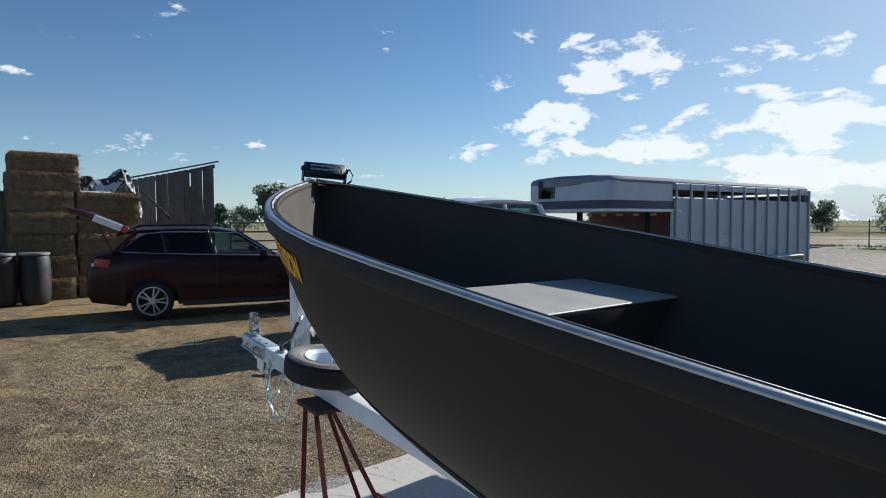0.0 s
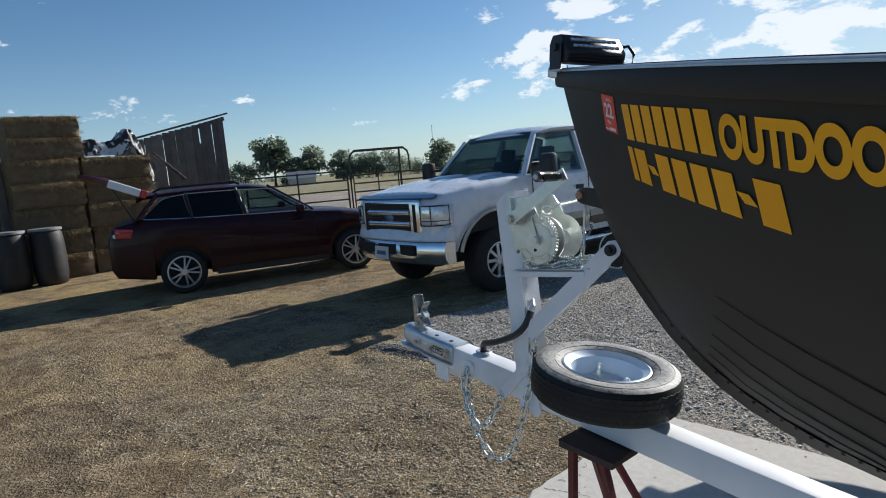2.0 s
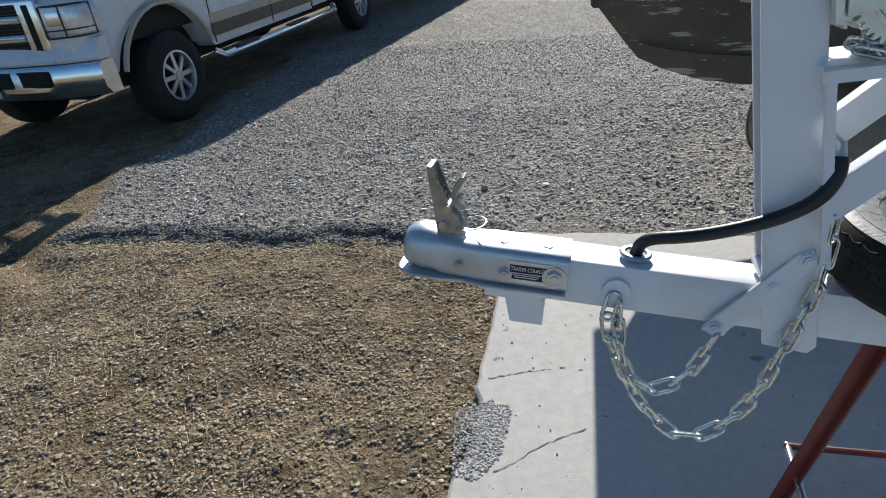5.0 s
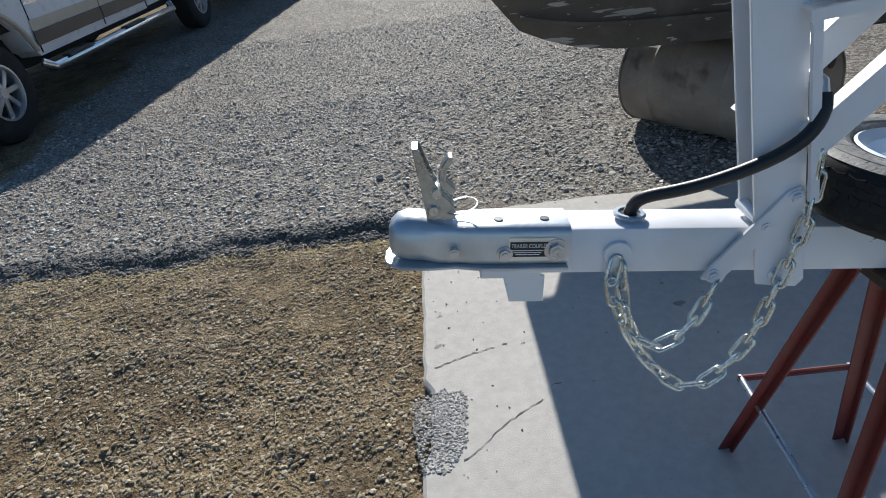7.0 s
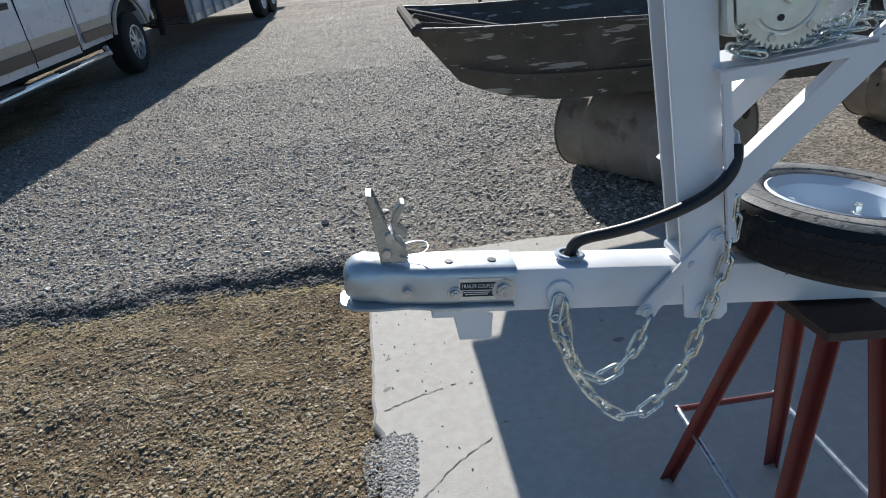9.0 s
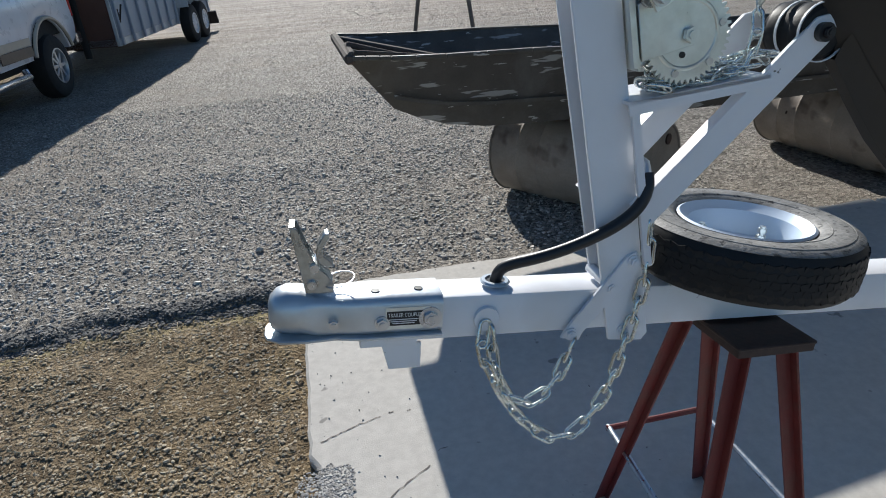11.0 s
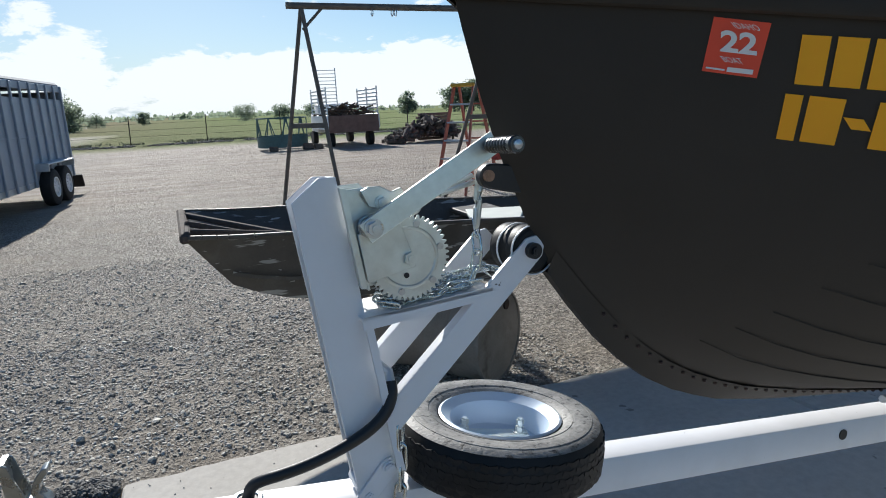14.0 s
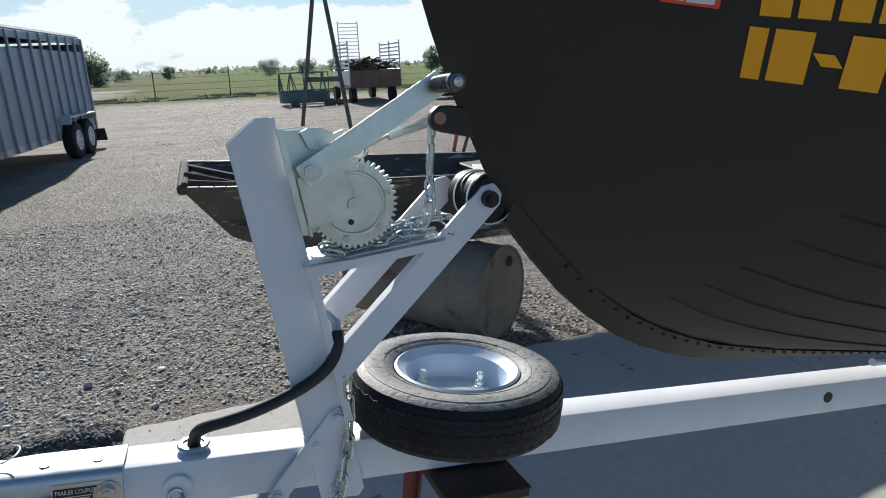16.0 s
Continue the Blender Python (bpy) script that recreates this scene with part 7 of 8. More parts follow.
for x, s in ((-0.6, 0.14), (0.9, 0.18), (1.35, 0.15)):
    bm = bmesh.new()
    box(bm, s * 2.6, s * 1.8, s * 1.5, None, s * 0.25)
    for v in bm.verts:
        v.co *= 1 + 0.20 * noise.noise(v.co * 6)
    solid("field_stone", bm, M_LOG, "dull brown block lying beside the feeder", "block", m=at(4.55 + x, 26.9, s * 0.8))

old = thing("old_farm_truck", at(7.55, 26.8, 0) @ Matrix.Diagonal((1, 1, 0.88, 1)), "old white and rust farm truck with a slatted stock rack", "farm truck")
bm = bmesh.new()
box(bm, 2.35, 3.6, 0.12, at(0, 1.8, 0.98))
box(bm, 2.3, 0.10, 0.85, at(0, 0.02, 1.16), 0.02)
part("tailgate", bm, M_RUST, old, "rusted steel tailgate")
bm = bmesh.new()
box(bm, 0.10, 3.6, 0.75, at(-1.16, 1.8, 1.25), 0.03)
box(bm, 0.10, 3.6, 0.75, at(1.16, 1.8, 1.25), 0.03)
box(bm, 1.9, 1.6, 1.1, at(0, 4.4, 1.2), 0.15, 2)
part("body", bm, M_LETTERW, old)
bm = bmesh.new()
box(bm, 1.6, 1.2, 0.6, at(0, 4.3, 1.95), 0.2, 2)
part("cab", bm, M_LETTERW, old)
for sx in (-1, 1):
    for y in (0.8, 4.6):
        bm = bmesh.new()
        cyl(bm, 0.37, 0.24, at(sx * 0.92, y, 0.37, 0, 90), 20)
        part("wheel", bm, M_TYRE, old)
    for k in range(7):
        bm = bmesh.new()
        box(bm, 0.03, 3.5, 0.08, at(sx * 1.16, 1.8, 1.72 + k * 0.19), 0.004)
        part("rack_slat", bm, M_LETTERW, old)
    for y in (0.1, 1.8, 3.5):
        bm = bmesh.new()
        box(bm, 0.05, 0.05, 1.4, at(sx * 1.16, y, 2.3))
        part("rack_post", bm, M_GALV, old)
for k in range(13):
    bm = bmesh.new()
    box(bm, 0.98, 0.025, 0.035, at(-0.36, 3.5, 1.75 + k * 0.19))
    part("headboard_bar", bm, M_GALV, old)
for x in (-0.84, 0.12):
    bm = bmesh.new()
    box(bm, 0.04, 0.04, 2.5, at(x, 3.5, 2.9))
    part("headboard_post", bm, M_GALV, old)
random.seed(5)
bm = bmesh.new()
for _ in range(90):
    p = Vector((rnd(-0.9, 0.9), rnd(0.3, 2.6), rnd(1.5, 2.0)))
    q = p + Vector((rnd(-0.6, 0.6), rnd(-0.6, 0.6), rnd(-0.1, 0.25)))
    rod(bm, p, q, rnd(0.03, 0.07), 6)
tagged(part("branch_load", bm, M_BARK, old, "load of dark branches"), kind="stuff")

random.seed(8)
logs = thing("log_pile", at(11.15, 27.0, 0) @ Matrix.Diagonal((0.86, 1, 1.25, 1)), "untidy pile of split firewood and timber", "wood pile")
bm = bmesh.new()
box(bm, 0.58, 0.15, 0.13, None, 0.03)
lg = part("log", bm, M_LOG, logs, m=at(-1.2, -0.4, 0.12, 10, 5, 20))
for k in range(200):
    u = random.random()
    x = -2.3 + 3.9 * u
    h = 0.85 * (1 - abs(u - 0.62) / 0.62) * rnd(0.2, 1.0)
    more(lg, "log", at(x, rnd(-0.6, 0.7), 0.1 + max(0, h), rnd(-30, 30), rnd(-30, 30), rnd(0, 180)), logs)
bm = bmesh.new()
for k in range(9):
    box(bm, 1.9, 0.30, 0.10, at(0.75 + rnd(-0.08, 0.08), 0.9 + rnd(-0.1, 0.1), 0.08 + k * 0.115, 0, 0, rnd(-3, 3)), 0.006)
part("timber_stack", bm, M_RUST, logs)

# ---- hay stack, shed, barrels ----
def bale(y0, y1, z0, z1, x_front=-11.3, depth=1.0, seed=0, turn=0.0):
    random.seed(seed)
    t = thing("hay_bale", at(x_front - depth / 2, (y0 + y1) / 2, z0, 0, 0, turn), "rectangular golden straw bale in a tall stack", "hay bale", group="stacked hay bales")
    bm = bmesh.new()
    lx, ly, lz = depth, y1 - y0 - 0.01, z1 - z0 - 0.008
    bmesh.ops.create_cube(bm, size=1.0)
    bmesh.ops.subdivide_edges(bm, edges=bm.edges[:], cuts=9, use_grid_fill=True)
    for v in bm.verts:
        e = sum(abs(abs(c) - 0.5) < 1e-4 for c in v.co)
        v.co = Vector((v.co.x * lx, v.co.y * ly, (v.co.z + 0.5) * lz))
        n = noise.noise(v.co * 7 + Vector((seed * 3.1, 0, 0))) * 0.022
        v.co += Vector((n, n * 0.8, 0)) + Vector((rnd(-0.012, 0.012), rnd(-0.012, 0.012), rnd(-0.006, 0.006) * (v.co.z > 0.02)))
        if e >= 2:
            v.co.x *= 0.985
            v.co.y *= 0.99
    part("bale_body", bm, M_HAY_SHADE, t, angle=70)
    # paler tufts, mostly along top edges, on top and on the sunward end
    bm = bmesh.new()
    for _ in range(560):
        face = random.random()
        if face < 0.45:
            p = Vector((lx / 2 + 0.005, rnd(-ly / 2, ly / 2), lz - abs(random.gauss(0, 0.035))))
            d = Vector((rnd(0.15, 0.6), rnd(-0.5, 0.5), rnd(-1.2, 0.4)))
        elif face < 0.8:
            p = Vector((rnd(-lx / 2, lx / 2), rnd(-ly / 2, ly / 2), lz))
            d = Vector((rnd(-1, 1), rnd(-1, 1), rnd(0.05, 0.5)))
        else:
            p = Vector((rnd(-lx / 2, lx / 2), ly / 2, rnd(0.02, lz)))
            d = Vector((rnd(-0.6, 0.6), rnd(0.3, 1), rnd(-0.6, 0.4)))
        d.normalize()
        s = d.cross(Vector((rnd(-1, 1), rnd(-1, 1), rnd(-1, 1)))).normalized() * 0.004
        L = rnd(0.03, 0.12)
        bm.faces.new([bm.verts.new(q) for q in (p - s, p + s, p + d * L + s * 0.4, p + d * L - s * 0.4)])
    tagged(part("loose_straw", bm, M_STRAW_LIT, t), kind="stuff")
    for dx in (-0.25, 0.25):
        bm = bmesh.new()
        c = lx * dx
        sweep(bm, [(c, -ly / 2 - 0.012, 0.01), (c, -ly / 2 - 0.012, lz + 0.008), (c, ly / 2 + 0.012, lz + 0.008), (c, ly / 2 + 0.012, 0.01)], 0.003, 4)
        part("twine", bm, M_DARK, t)


# the same straw in a brighter colour, standing for sunlit tufts
M_STRAW_LIT = plain("golden_straw", (0.38, 0.28, 0.14), 0.8, vary=0.3, scale=20, relief=0)
LAYER = ((0.0, 0.49), (0.49, 0.98), (0.98, 1.47), (1.47, 1.95), (1.95, 2.42))
for i, (a, b) in enumerate(LAYER):
    bale(0.45 + 0.03 * (i % 2), 1.72 + 0.03 * (i % 2), a, b, -12.6 - 0.03 * (i % 3), seed=30 + i)
bale(0.53, 1.84, 2.42, 2.85, -12.64, seed=41, turn=1.5)
bale(0.57, 1.86, 2.85, 3.27, -12.68, seed=42, turn=-2)
for i, (a, b) in enumerate(LAYER):
    bale(1.78 + 0.03 * (i % 2), 3.12 + 0.03 * (i % 2), a, b, -12.7 - 0.04 * (i % 2), seed=50 + i)
    bale(0.5, 1.75, a, b - 0.03, -13.75, seed=60 + i)
    bale(1.8, 3.1, a, b - 0.03, -13.8, seed=70 + i)

bm = bmesh.new()
bmesh.ops.create_grid(bm, x_segments=34, y_segments=44, size=0.5)
for v in bm.verts:
    x, y = v.co.x * 1.0, v.co.y * 1.30
    z = float(np.interp(y, [-0.65, -0.45, -0.15, 0.10, 0.26, 0.38, 0.47, 0.55, 0.65], [0.30, 0.34, 0.26, 0.36, 0.56, 0.50, 0.22, -0.12, -0.40]))
    wr = 0.10 * noise.noise(Vector((x * 4, y * 4, 2.0))) + 0.05 * noise.noise(Vector((x * 11, y * 11, 7.0)))
    front = max(0.0, x - 0.26)
    v.co = Vector((x - 0.4 * front + 0.5 * wr, y + 0.4 * wr, max(z + wr - 1.5 * front, 0.01 if y < 0.45 else -0.6)))
bmesh.ops.solidify(bm, geom=bm.faces[:], thickness=0.006)


def tarp_material():
    m, nt, b = blank("torn_tarp")
    v = coords(nt)
    n = noise_tex(nt, v, 5, 3, 0.5, 1.0)
    c = ramp(nt, n, [(0.50, (0.02, 0.02, 0.022)), (0.54, (0.55, 0.55, 0.56))])
    nt.links.new(c, b.inputs["Base Color"])
    b.inputs["Roughness"].default_value = 0.5
    return m


tarp = solid("torn_tarp", bm, tarp_material(), "crumpled black and white tarp thrown over hay bales", "tarp", m=at(-13.15, 2.55, 2.44), angle=60)
bm = bmesh.new()
bar(bm, (0.70, 0.55, 0.0), (0.80, 1.15, -0.62), 0.30, 0.03, 0.004)
part("hanging_flap", bm, M_BLACK, tarp, "dark strip hanging off the tarp")

shed = thing("board_shed", at(-13.95, 0, 0), "weathered grey board shed with gaps between its planks", "shed")
random.seed(3)


def boards(y0, y1, h0, h1, x, wall_name):
    """A wall of upright planks with daylight between some of them."""
    y = y0
    k = 0
    while y < y1:
        w = rnd(0.13, 0.17)
        f = (y - y0) / (y1 - y0)
        h = h0 + (h1 - h0) * f
        bm = bmesh.new()
        box(bm, 0.025, w - 0.002, h, at(x + rnd(-0.006, 0.006), y + w / 2, h / 2, rnd(-0.6, 0.6)), 0.003)
        o = part("plank", bm, M_WOODGREY, shed)
        y += w + (0.022 if k % 6 == 3 else 0.002)
        k += 1


boards(3.30, 5.42, 2.84, 3.33, 0.0, "right")
boards(-4.6, 0.44, 1.25, 2.36, 0.9, "left")
for y0, z0, y1, z1, x in ((3.15, 2.82, 5.58, 3.40, 0.0), (-4.8, 1.23, 0.42, 2.38, 0.9)):
    bm = bmesh.new()
    bar(bm, (x - 1.02, y0, z0 + 0.03), (x - 1.02, y1, z1 + 0.03), 2.1, 0.04, 0.006)
    part("roof", bm, M_WOODGREY, shed)
    bm = bmesh.new()
    bar(bm, (x - 0.03, y0 + 0.2, z0 - 0.1), (x - 0.03, y1 - 0.1, z1 - 0.1), 0.05, 0.10)
    part("wall_plate", bm, M_WOODGREY, shed)
for k in range(12):
    bm = bmesh.new()
    box(bm, 0.158, 0.025, 2.80, at(-0.12 - 0.162 * k, 3.32 + rnd(-0.004, 0.004), 1.40), 0.003)
    part("plank", bm, M_WOODGREY, shed)
for y in (5.4, 4.6, 3.4, -4.4, -2.0, 0.3):
    bm = bmesh.new()
    box(bm, 0.10, 0.10, 2.8 if y > 3 else 1.2, at(-1.7 if y > 3 else -0.9, y, 1.4 if y > 3 else 0.6))
    part("back_post", bm, M_WOODGREY, shed)


def barrel(x, y, turn):
    d = thing("plastic_barrel", at(x, y, 0, 0, 0, turn) @ Matrix.Diagonal((1.08, 1.08, 1.18, 1)), "tall dull black plastic barrel standing by the hay", "barrel", group="barrels by the hay")
    bm = bmesh.new()
    lathe(bm, [(0.20, 0.0), (0.235, 0.02), (0.262, 0.14), (0.270, 0.30), (0.272, 0.50), (0.268, 0.66), (0.255, 0.82), (0.230, 0.88), (0.222, 0.89)], None, 28)
    part("shell", bm, M_BARREL, d, angle=50)
    bm = bmesh.new()
    lathe(bm, [(0.222, 0.885), (0.258, 0.885), (0.262, 0.90), (0.258, 0.925), (0.21, 0.93)], None, 28)
    part("lid", bm, plain("grey_lid", (0.22, 0.22, 0.23), 0.6, vary=0.2), d, "pale grey rim and lid")
    return d


barrel(-12.15, 0.25, 0)
barrel(-12.12, 0.85, 40)
bm = bmesh.new()
for a, b in (((-12.3, -0.5, 0.0), (-12.3, -0.5, 0.80)), ((-12.3, -0.5, 0.45), (-12.3, -1.5, 0.45)), ((-12.3, -0.25, 0.0), (-12.25, -0.3, 0.55))):
    rod(bm, a, b, 0.025, 8)
solid("pipe_rack", bm, M_PIPE, "low rusty pipe rack leaning by the shed", "pipe rack")

# ---- corral panels ----
def panel(x0, y0, x1, y1, top=1.58, rails=6, hoop=None, dark=None):
    """A pipe panel between two points, with posts and rails."""
    p = thing("pipe_fence", at(x0, y0, 0, 0, 0, heading((x0, y0), (x1, y1))), "dark steel pipe corral fence with six rails", "pipe fence", group="corral fences")
    L = math.hypot(x1 - x0, y1 - y0)
    for k in range(rails):
        bm = bmesh.new()
        z = 0.30 + (top - 0.30) * k / (rails - 1)
        rod(bm, (0, 0, z), (L, 0, z), 0.022, 6)
        part("rail", bm, M_PIPE, p)
    n = max(2, int(L / 1.3) + 1)
    for k in range(n):
        bm = bmesh.new()
        rod(bm, (L * k / (n - 1), 0, 0), (L * k / (n - 1), 0, top + 0.04), 0.028, 6)
        part("upright", bm, M_PIPE, p)
    return p


def heading(a, b):
    return math.degrees(math.atan2(b[1] - a[1], b[0] - a[0]))


def fence_at(d):
    """A point that far along the corral fence from the gate's hinge post."""
    return -13.8 + 0.49 * d, 9.07 + 0.872 * d


for d0, d1 in ((-15.0, -11.5), (-11.4, -7.9), (-7.8, -3.9), (-3.0, -0.1), (3.6, 7.1), (7.2, 10.7), (10.8, 14.3), (14.4, 17.9)):
    panel(*fence_at(d0), *fence_at(d1), top=1.70)
gatep = thing("corral_gate", at(-13.8, 9.07, 0, 0, 0, heading(fence_at(0), fence_at(1))) @ Matrix.Diagonal((0.82, 1, 1.02, 1)), "dark pipe gate under a tall arched bow frame", "gate")
bm = bmesh.new()
sweep(bm, [(0, 0, 0), (0, 0, 1.95), (0.06, 0, 2.12), (0.2, 0, 2.22), (2.0, 0, 2.22), (2.15, 0, 2.12), (2.2, 0, 1.95), (2.2, 0, 1.55)], 0.036, 8)
part("bow_frame", bm, M_PIPE, gatep)
bm = bmesh.new()
rod(bm, (1.85, 0, 0), (1.85, 0, 2.20), 0.04, 8)
part("gate_post", bm, M_PIPE, gatep)
for k in range(6):
    bm = bmesh.new()
    z = 0.30 + 1.22 * k / 5
    rod(bm, (0.08, 0, z), (3.5, 0, z), 0.022, 6)
    part("gate_rail", bm, M_PIPE, gatep)
for x in (0.1, 1.0, 1.75, 2.7, 3.5):
    bm = bmesh.new()
    rod(bm, (x, 0, 0.1), (x, 0, 1.56), 0.026, 6)
    part("gate_upright", bm, M_PIPE, gatep)

# ---- field fence ----
for k, x in enumerate(np.arange(-49.2, 46, 4.65)):
    bm = bmesh.new()
    box(bm, 0.06, 0.05, 1.75, at(0, 0, 0.875))
    box(bm, 0.02, 0.09, 1.70, at(0, 0.02, 0.85))
    solid("fence_post", bm, M_PIPE, "thin dark steel fence post at the field edge", "fence post", "field fence posts", m=at(x + rnd(-0.15, 0.15), 43.5 + rnd(-0.2, 0.2), 0, 0, rnd(-2, 2)))
bm = bmesh.new()
for z in (0.5, 0.9, 1.3, 1.6):
    rod(bm, (-42, 43.5, z), (46, 43.5, z), 0.008, 4)
tagged(solid("fence_wires", bm, M_PIPE, "thin fence wires along the field edge", "fence wire"), kind="stuff")

# ---- metal building beside the pad ----
bm = bmesh.new()
pts = []
y = -6.0
while y < 6.0:
    pts += [(y, 0.0), (y + 0.20, 0.0), (y + 0.215, -0.022), (y + 0.245, -0.022), (y + 0.26, 0.0)]
    y += 0.30
prism(bm, [(a, b) for a, b in pts] + [(pts[-1][0], 0.12), (-6.0, 0.12)], 4.2, pose(9.05, 0, 0, 0, 0, 90) @ Matrix.Diagonal((1, -1, 1, 1)))
tagged(part("wall_east", bm, M_SIDING), "grey ribbed metal siding of a farm building", "building wall", kind="structure")

# ---- trees ----
def tree(x, y, h, w, seed, tall=0.04):
    random.seed(seed)
    t = thing("tree", at(x, y, 0), "broad green deciduous tree at the edge of fields", "tree", group="distant trees")
    bm = bmesh.new()
    sweep(bm, [(0, 0, 0), (0.02 * h, 0, h * 0.25), (0, 0.02 * h, h * 0.5), (0.01 * h, 0, h * 0.8)], [h * 0.035, h * 0.025, h * 0.016, h * 0.004], 7)
    for _ in range(9):
        z = rnd(0.22, 0.7) * h
        a = rnd(0, 6.28)
        r = rnd(0.25, 0.48) * w
        sweep(bm, [(0, 0, z), (r * 0.5 * math.cos(a), r * 0.5 * math.sin(a), z + 0.06 * h), (r * math.cos(a), r * math.sin(a), z + 0.17 * h)], [h * 0.014, h * 0.009, h * 0.003], 5)
    part("trunk", bm, M_BARK, t)
    bm = bmesh.new()
    lumps = [(Vector((rnd(-0.36, 0.36) * w, rnd(-0.36, 0.36) * w, rnd(tall + 0.08, 0.86) * h)), rnd(0.12, 0.22) * w) for _ in range(44)]
    lumps.append((Vector((0, 0, 0.88 * h)), 0.13 * w))
    for c, r in lumps:
        for _ in range(60):
            d = Vector((random.gauss(0, 1), random.gauss(0, 1), random.gauss(0, 0.8))).normalized()
            p = c + d * r * rnd(0.55, 1.08)
            s = h * rnd(0.018, 0.036)
            u = d.cross(Vector((rnd(-1, 1), rnd(-1, 1), rnd(-1, 1)))).normalized()
            v = (d + Vector((rnd(-1, 1), rnd(-1, 1), rnd(-1, 1)))).normalized().cross(u).normalized()
            bm.faces.new([bm.verts.new(p + a * s * u + b * s * v) for a, b in ((-1, -0.6), (0, -1), (1, 0.2), (0.3, 1), (-0.8, 0.7))])
    part("crown", bm, M_LEAF, t)


TREES = ((-131, 67, 11.4, 8.4), (-127, 75, 8.8, 8.0), (-124, 81, 7.3, 6.0), (-119, 87, 6.3, 7.0), (-117, 91, 5.0, 7.0), (-109, 99, 7.9, 7.4), (-135, 61, 5.8, 8.0), (-128, 71, 6.3, 7.0), (-122, 84, 5.8, 7.0), (-113, 95, 3.8, 7.0),
         (14, 148, 3.5, 5.4), (22, 147, 3.4, 4.8), (29, 146, 3.2, 5.0), (50, 140, 5.4, 5.2), (-7, 149, 2.9, 3.0), (-16, 148, 2.8, 4.6), (60, 136, 6.6, 6.6), (64, 134, 7.2, 6.6), (70, 132, 9.2, 8.4), (75, 130, 9.4, 8.6),
         (-28, 104, 5.0, 4.2), (-18, 106, 5.6, 8.4), (-135, 55, 6.6, 4.2), (-15, 107, 4.5, 5.0))
for k, (x, y, h, w) in enumerate(TREES):
    tree(x, y, h, w, 200 + k, 0.25 if h > 8 else 0.02)
# a row of slim poplars behind the shed
for k in range(11):
    tree(-147 - (k % 3), 4.5 + 1.05 * k, 8.0 + (k * 7 % 5) * 0.45, 1.5, 260 + k, 0.02)
random.seed(77)
bm = bmesh.new()
for _ in range(1500):
    a = rnd(-1.75, 0.85)
    lush = 0.5 + 0.3 * math.sin(a * 9 + 1) + 0.2 * math.sin(a * 31)
    if rnd(0, 1) > 0.25 + 0.75 * lush:
        continue
    R = rnd(330, 420)
    c = Vector((R * math.sin(a), R * math.cos(a), abs(random.gauss(0, 1.1)) * lush + 0.3))
    s = rnd(0.7, 1.6)
    for _ in range(3):
        d = Vector((rnd(-2, 2), rnd(-2, 2), rnd(-0.5, 1.2)))
        u = Vector((rnd(-1, 1), rnd(-1, 1), rnd(-0.3, 0.3))).normalized()
        bm.faces.new([bm.verts.new(c + d + p) for p in (-u * s, Vector((0, 0, -s)), u * s, Vector((0, 0, s * 0.9)))])
tagged(solid("far_woods", bm, M_LEAF, "low dark line of distant woods on the horizon", "woods"), kind="stuff")
for x, y, r in ((-103, 58, 62), (60, 260, -10)):
    h = thing("far_house", at(x, y, 0, 0, 0, r), "small pale house among distant trees", "house")
    bm = bmesh.new()
    box(bm, 5, 4, 1.3, at(0, 0, 0.65))
    part("wall", bm, M_SIDING, h)
    bm = bmesh.new()
    prism(bm, [(-2.4, 0), (2.4, 0), (0, 1.3)], 5.4, at(-2.7, 0, 1.3) @ pose(0, 0, 0, 90, 0, 90))
    part("roof", bm, M_STOCKROOF, h)

# ---- loose stones, clods and straw ----
def grain_material(name, stops, rough=0.9, dark=(0.08, 0.075, 0.07), pale=(0.60, 0.56, 0.50)):
    m, nt, b = blank(name)
    isl = nt.nodes.new("ShaderNodeNewGeometry").outputs["Random Per Island"]
    c = ramp(nt, isl, stops)
    n = noise_tex(nt, coords(nt), 140, 3)
    c = mixc(nt, 0.35, c, ramp(nt, n, [(0.3, dark), (0.7, pale)]))
    nt.links.new(c, b.inputs["Base Color"])
    b.inputs["Roughness"].default_value = rough
    b.inputs["Specular IOR Level"].default_value = 0.5
    bump(nt, b, n, 0.4, 0.003)
    return m


M_STONE = grain_material("crushed_stone", [(0.0, (0.163, 0.155, 0.143)), (0.35, (0.345, 0.33, 0.297)), (0.7, (0.535, 0.51, 0.455)), (1.0, (0.81, 0.77, 0.68))], 0.7)
M_CHIP = grain_material("asphalt_crumb", [(0.0, (0.03, 0.03, 0.031)), (0.5, (0.085, 0.083, 0.08)), (1.0, (0.22, 0.215, 0.20))], 0.8, (0.02, 0.02, 0.02), (0.25, 0.24, 0.225))
M_CLOD = grain_material("dirt_clod", [(0.0, (0.15, 0.108, 0.065)), (0.45, (0.36, 0.275, 0.165)), (0.8, (0.46, 0.40, 0.31)), (1.0, (0.74, 0.63, 0.44))], 1.0, (0.12, 0.09, 0.06), (0.70, 0.57, 0.38))
M_YARD = grain_material("yard_clod", [(0.0, (0.22, 0.185, 0.145)), (0.5, (0.38, 0.33, 0.275)), (1.0, (0.55, 0.49, 0.41))], 1.0)
M_RIDGE = grain_material("ploughed_dirt", [(0.0, (0.055, 0.042, 0.03)), (0.6, (0.13, 0.10, 0.075)), (1.0, (0.22, 0.18, 0.14))], 1.0)
M_WEED = grain_material("dry_weed", [(0.0, (0.10, 0.12, 0.045)), (0.5, (0.20, 0.20, 0.085)), (1.0, (0.40, 0.34, 0.18))], 0.9)
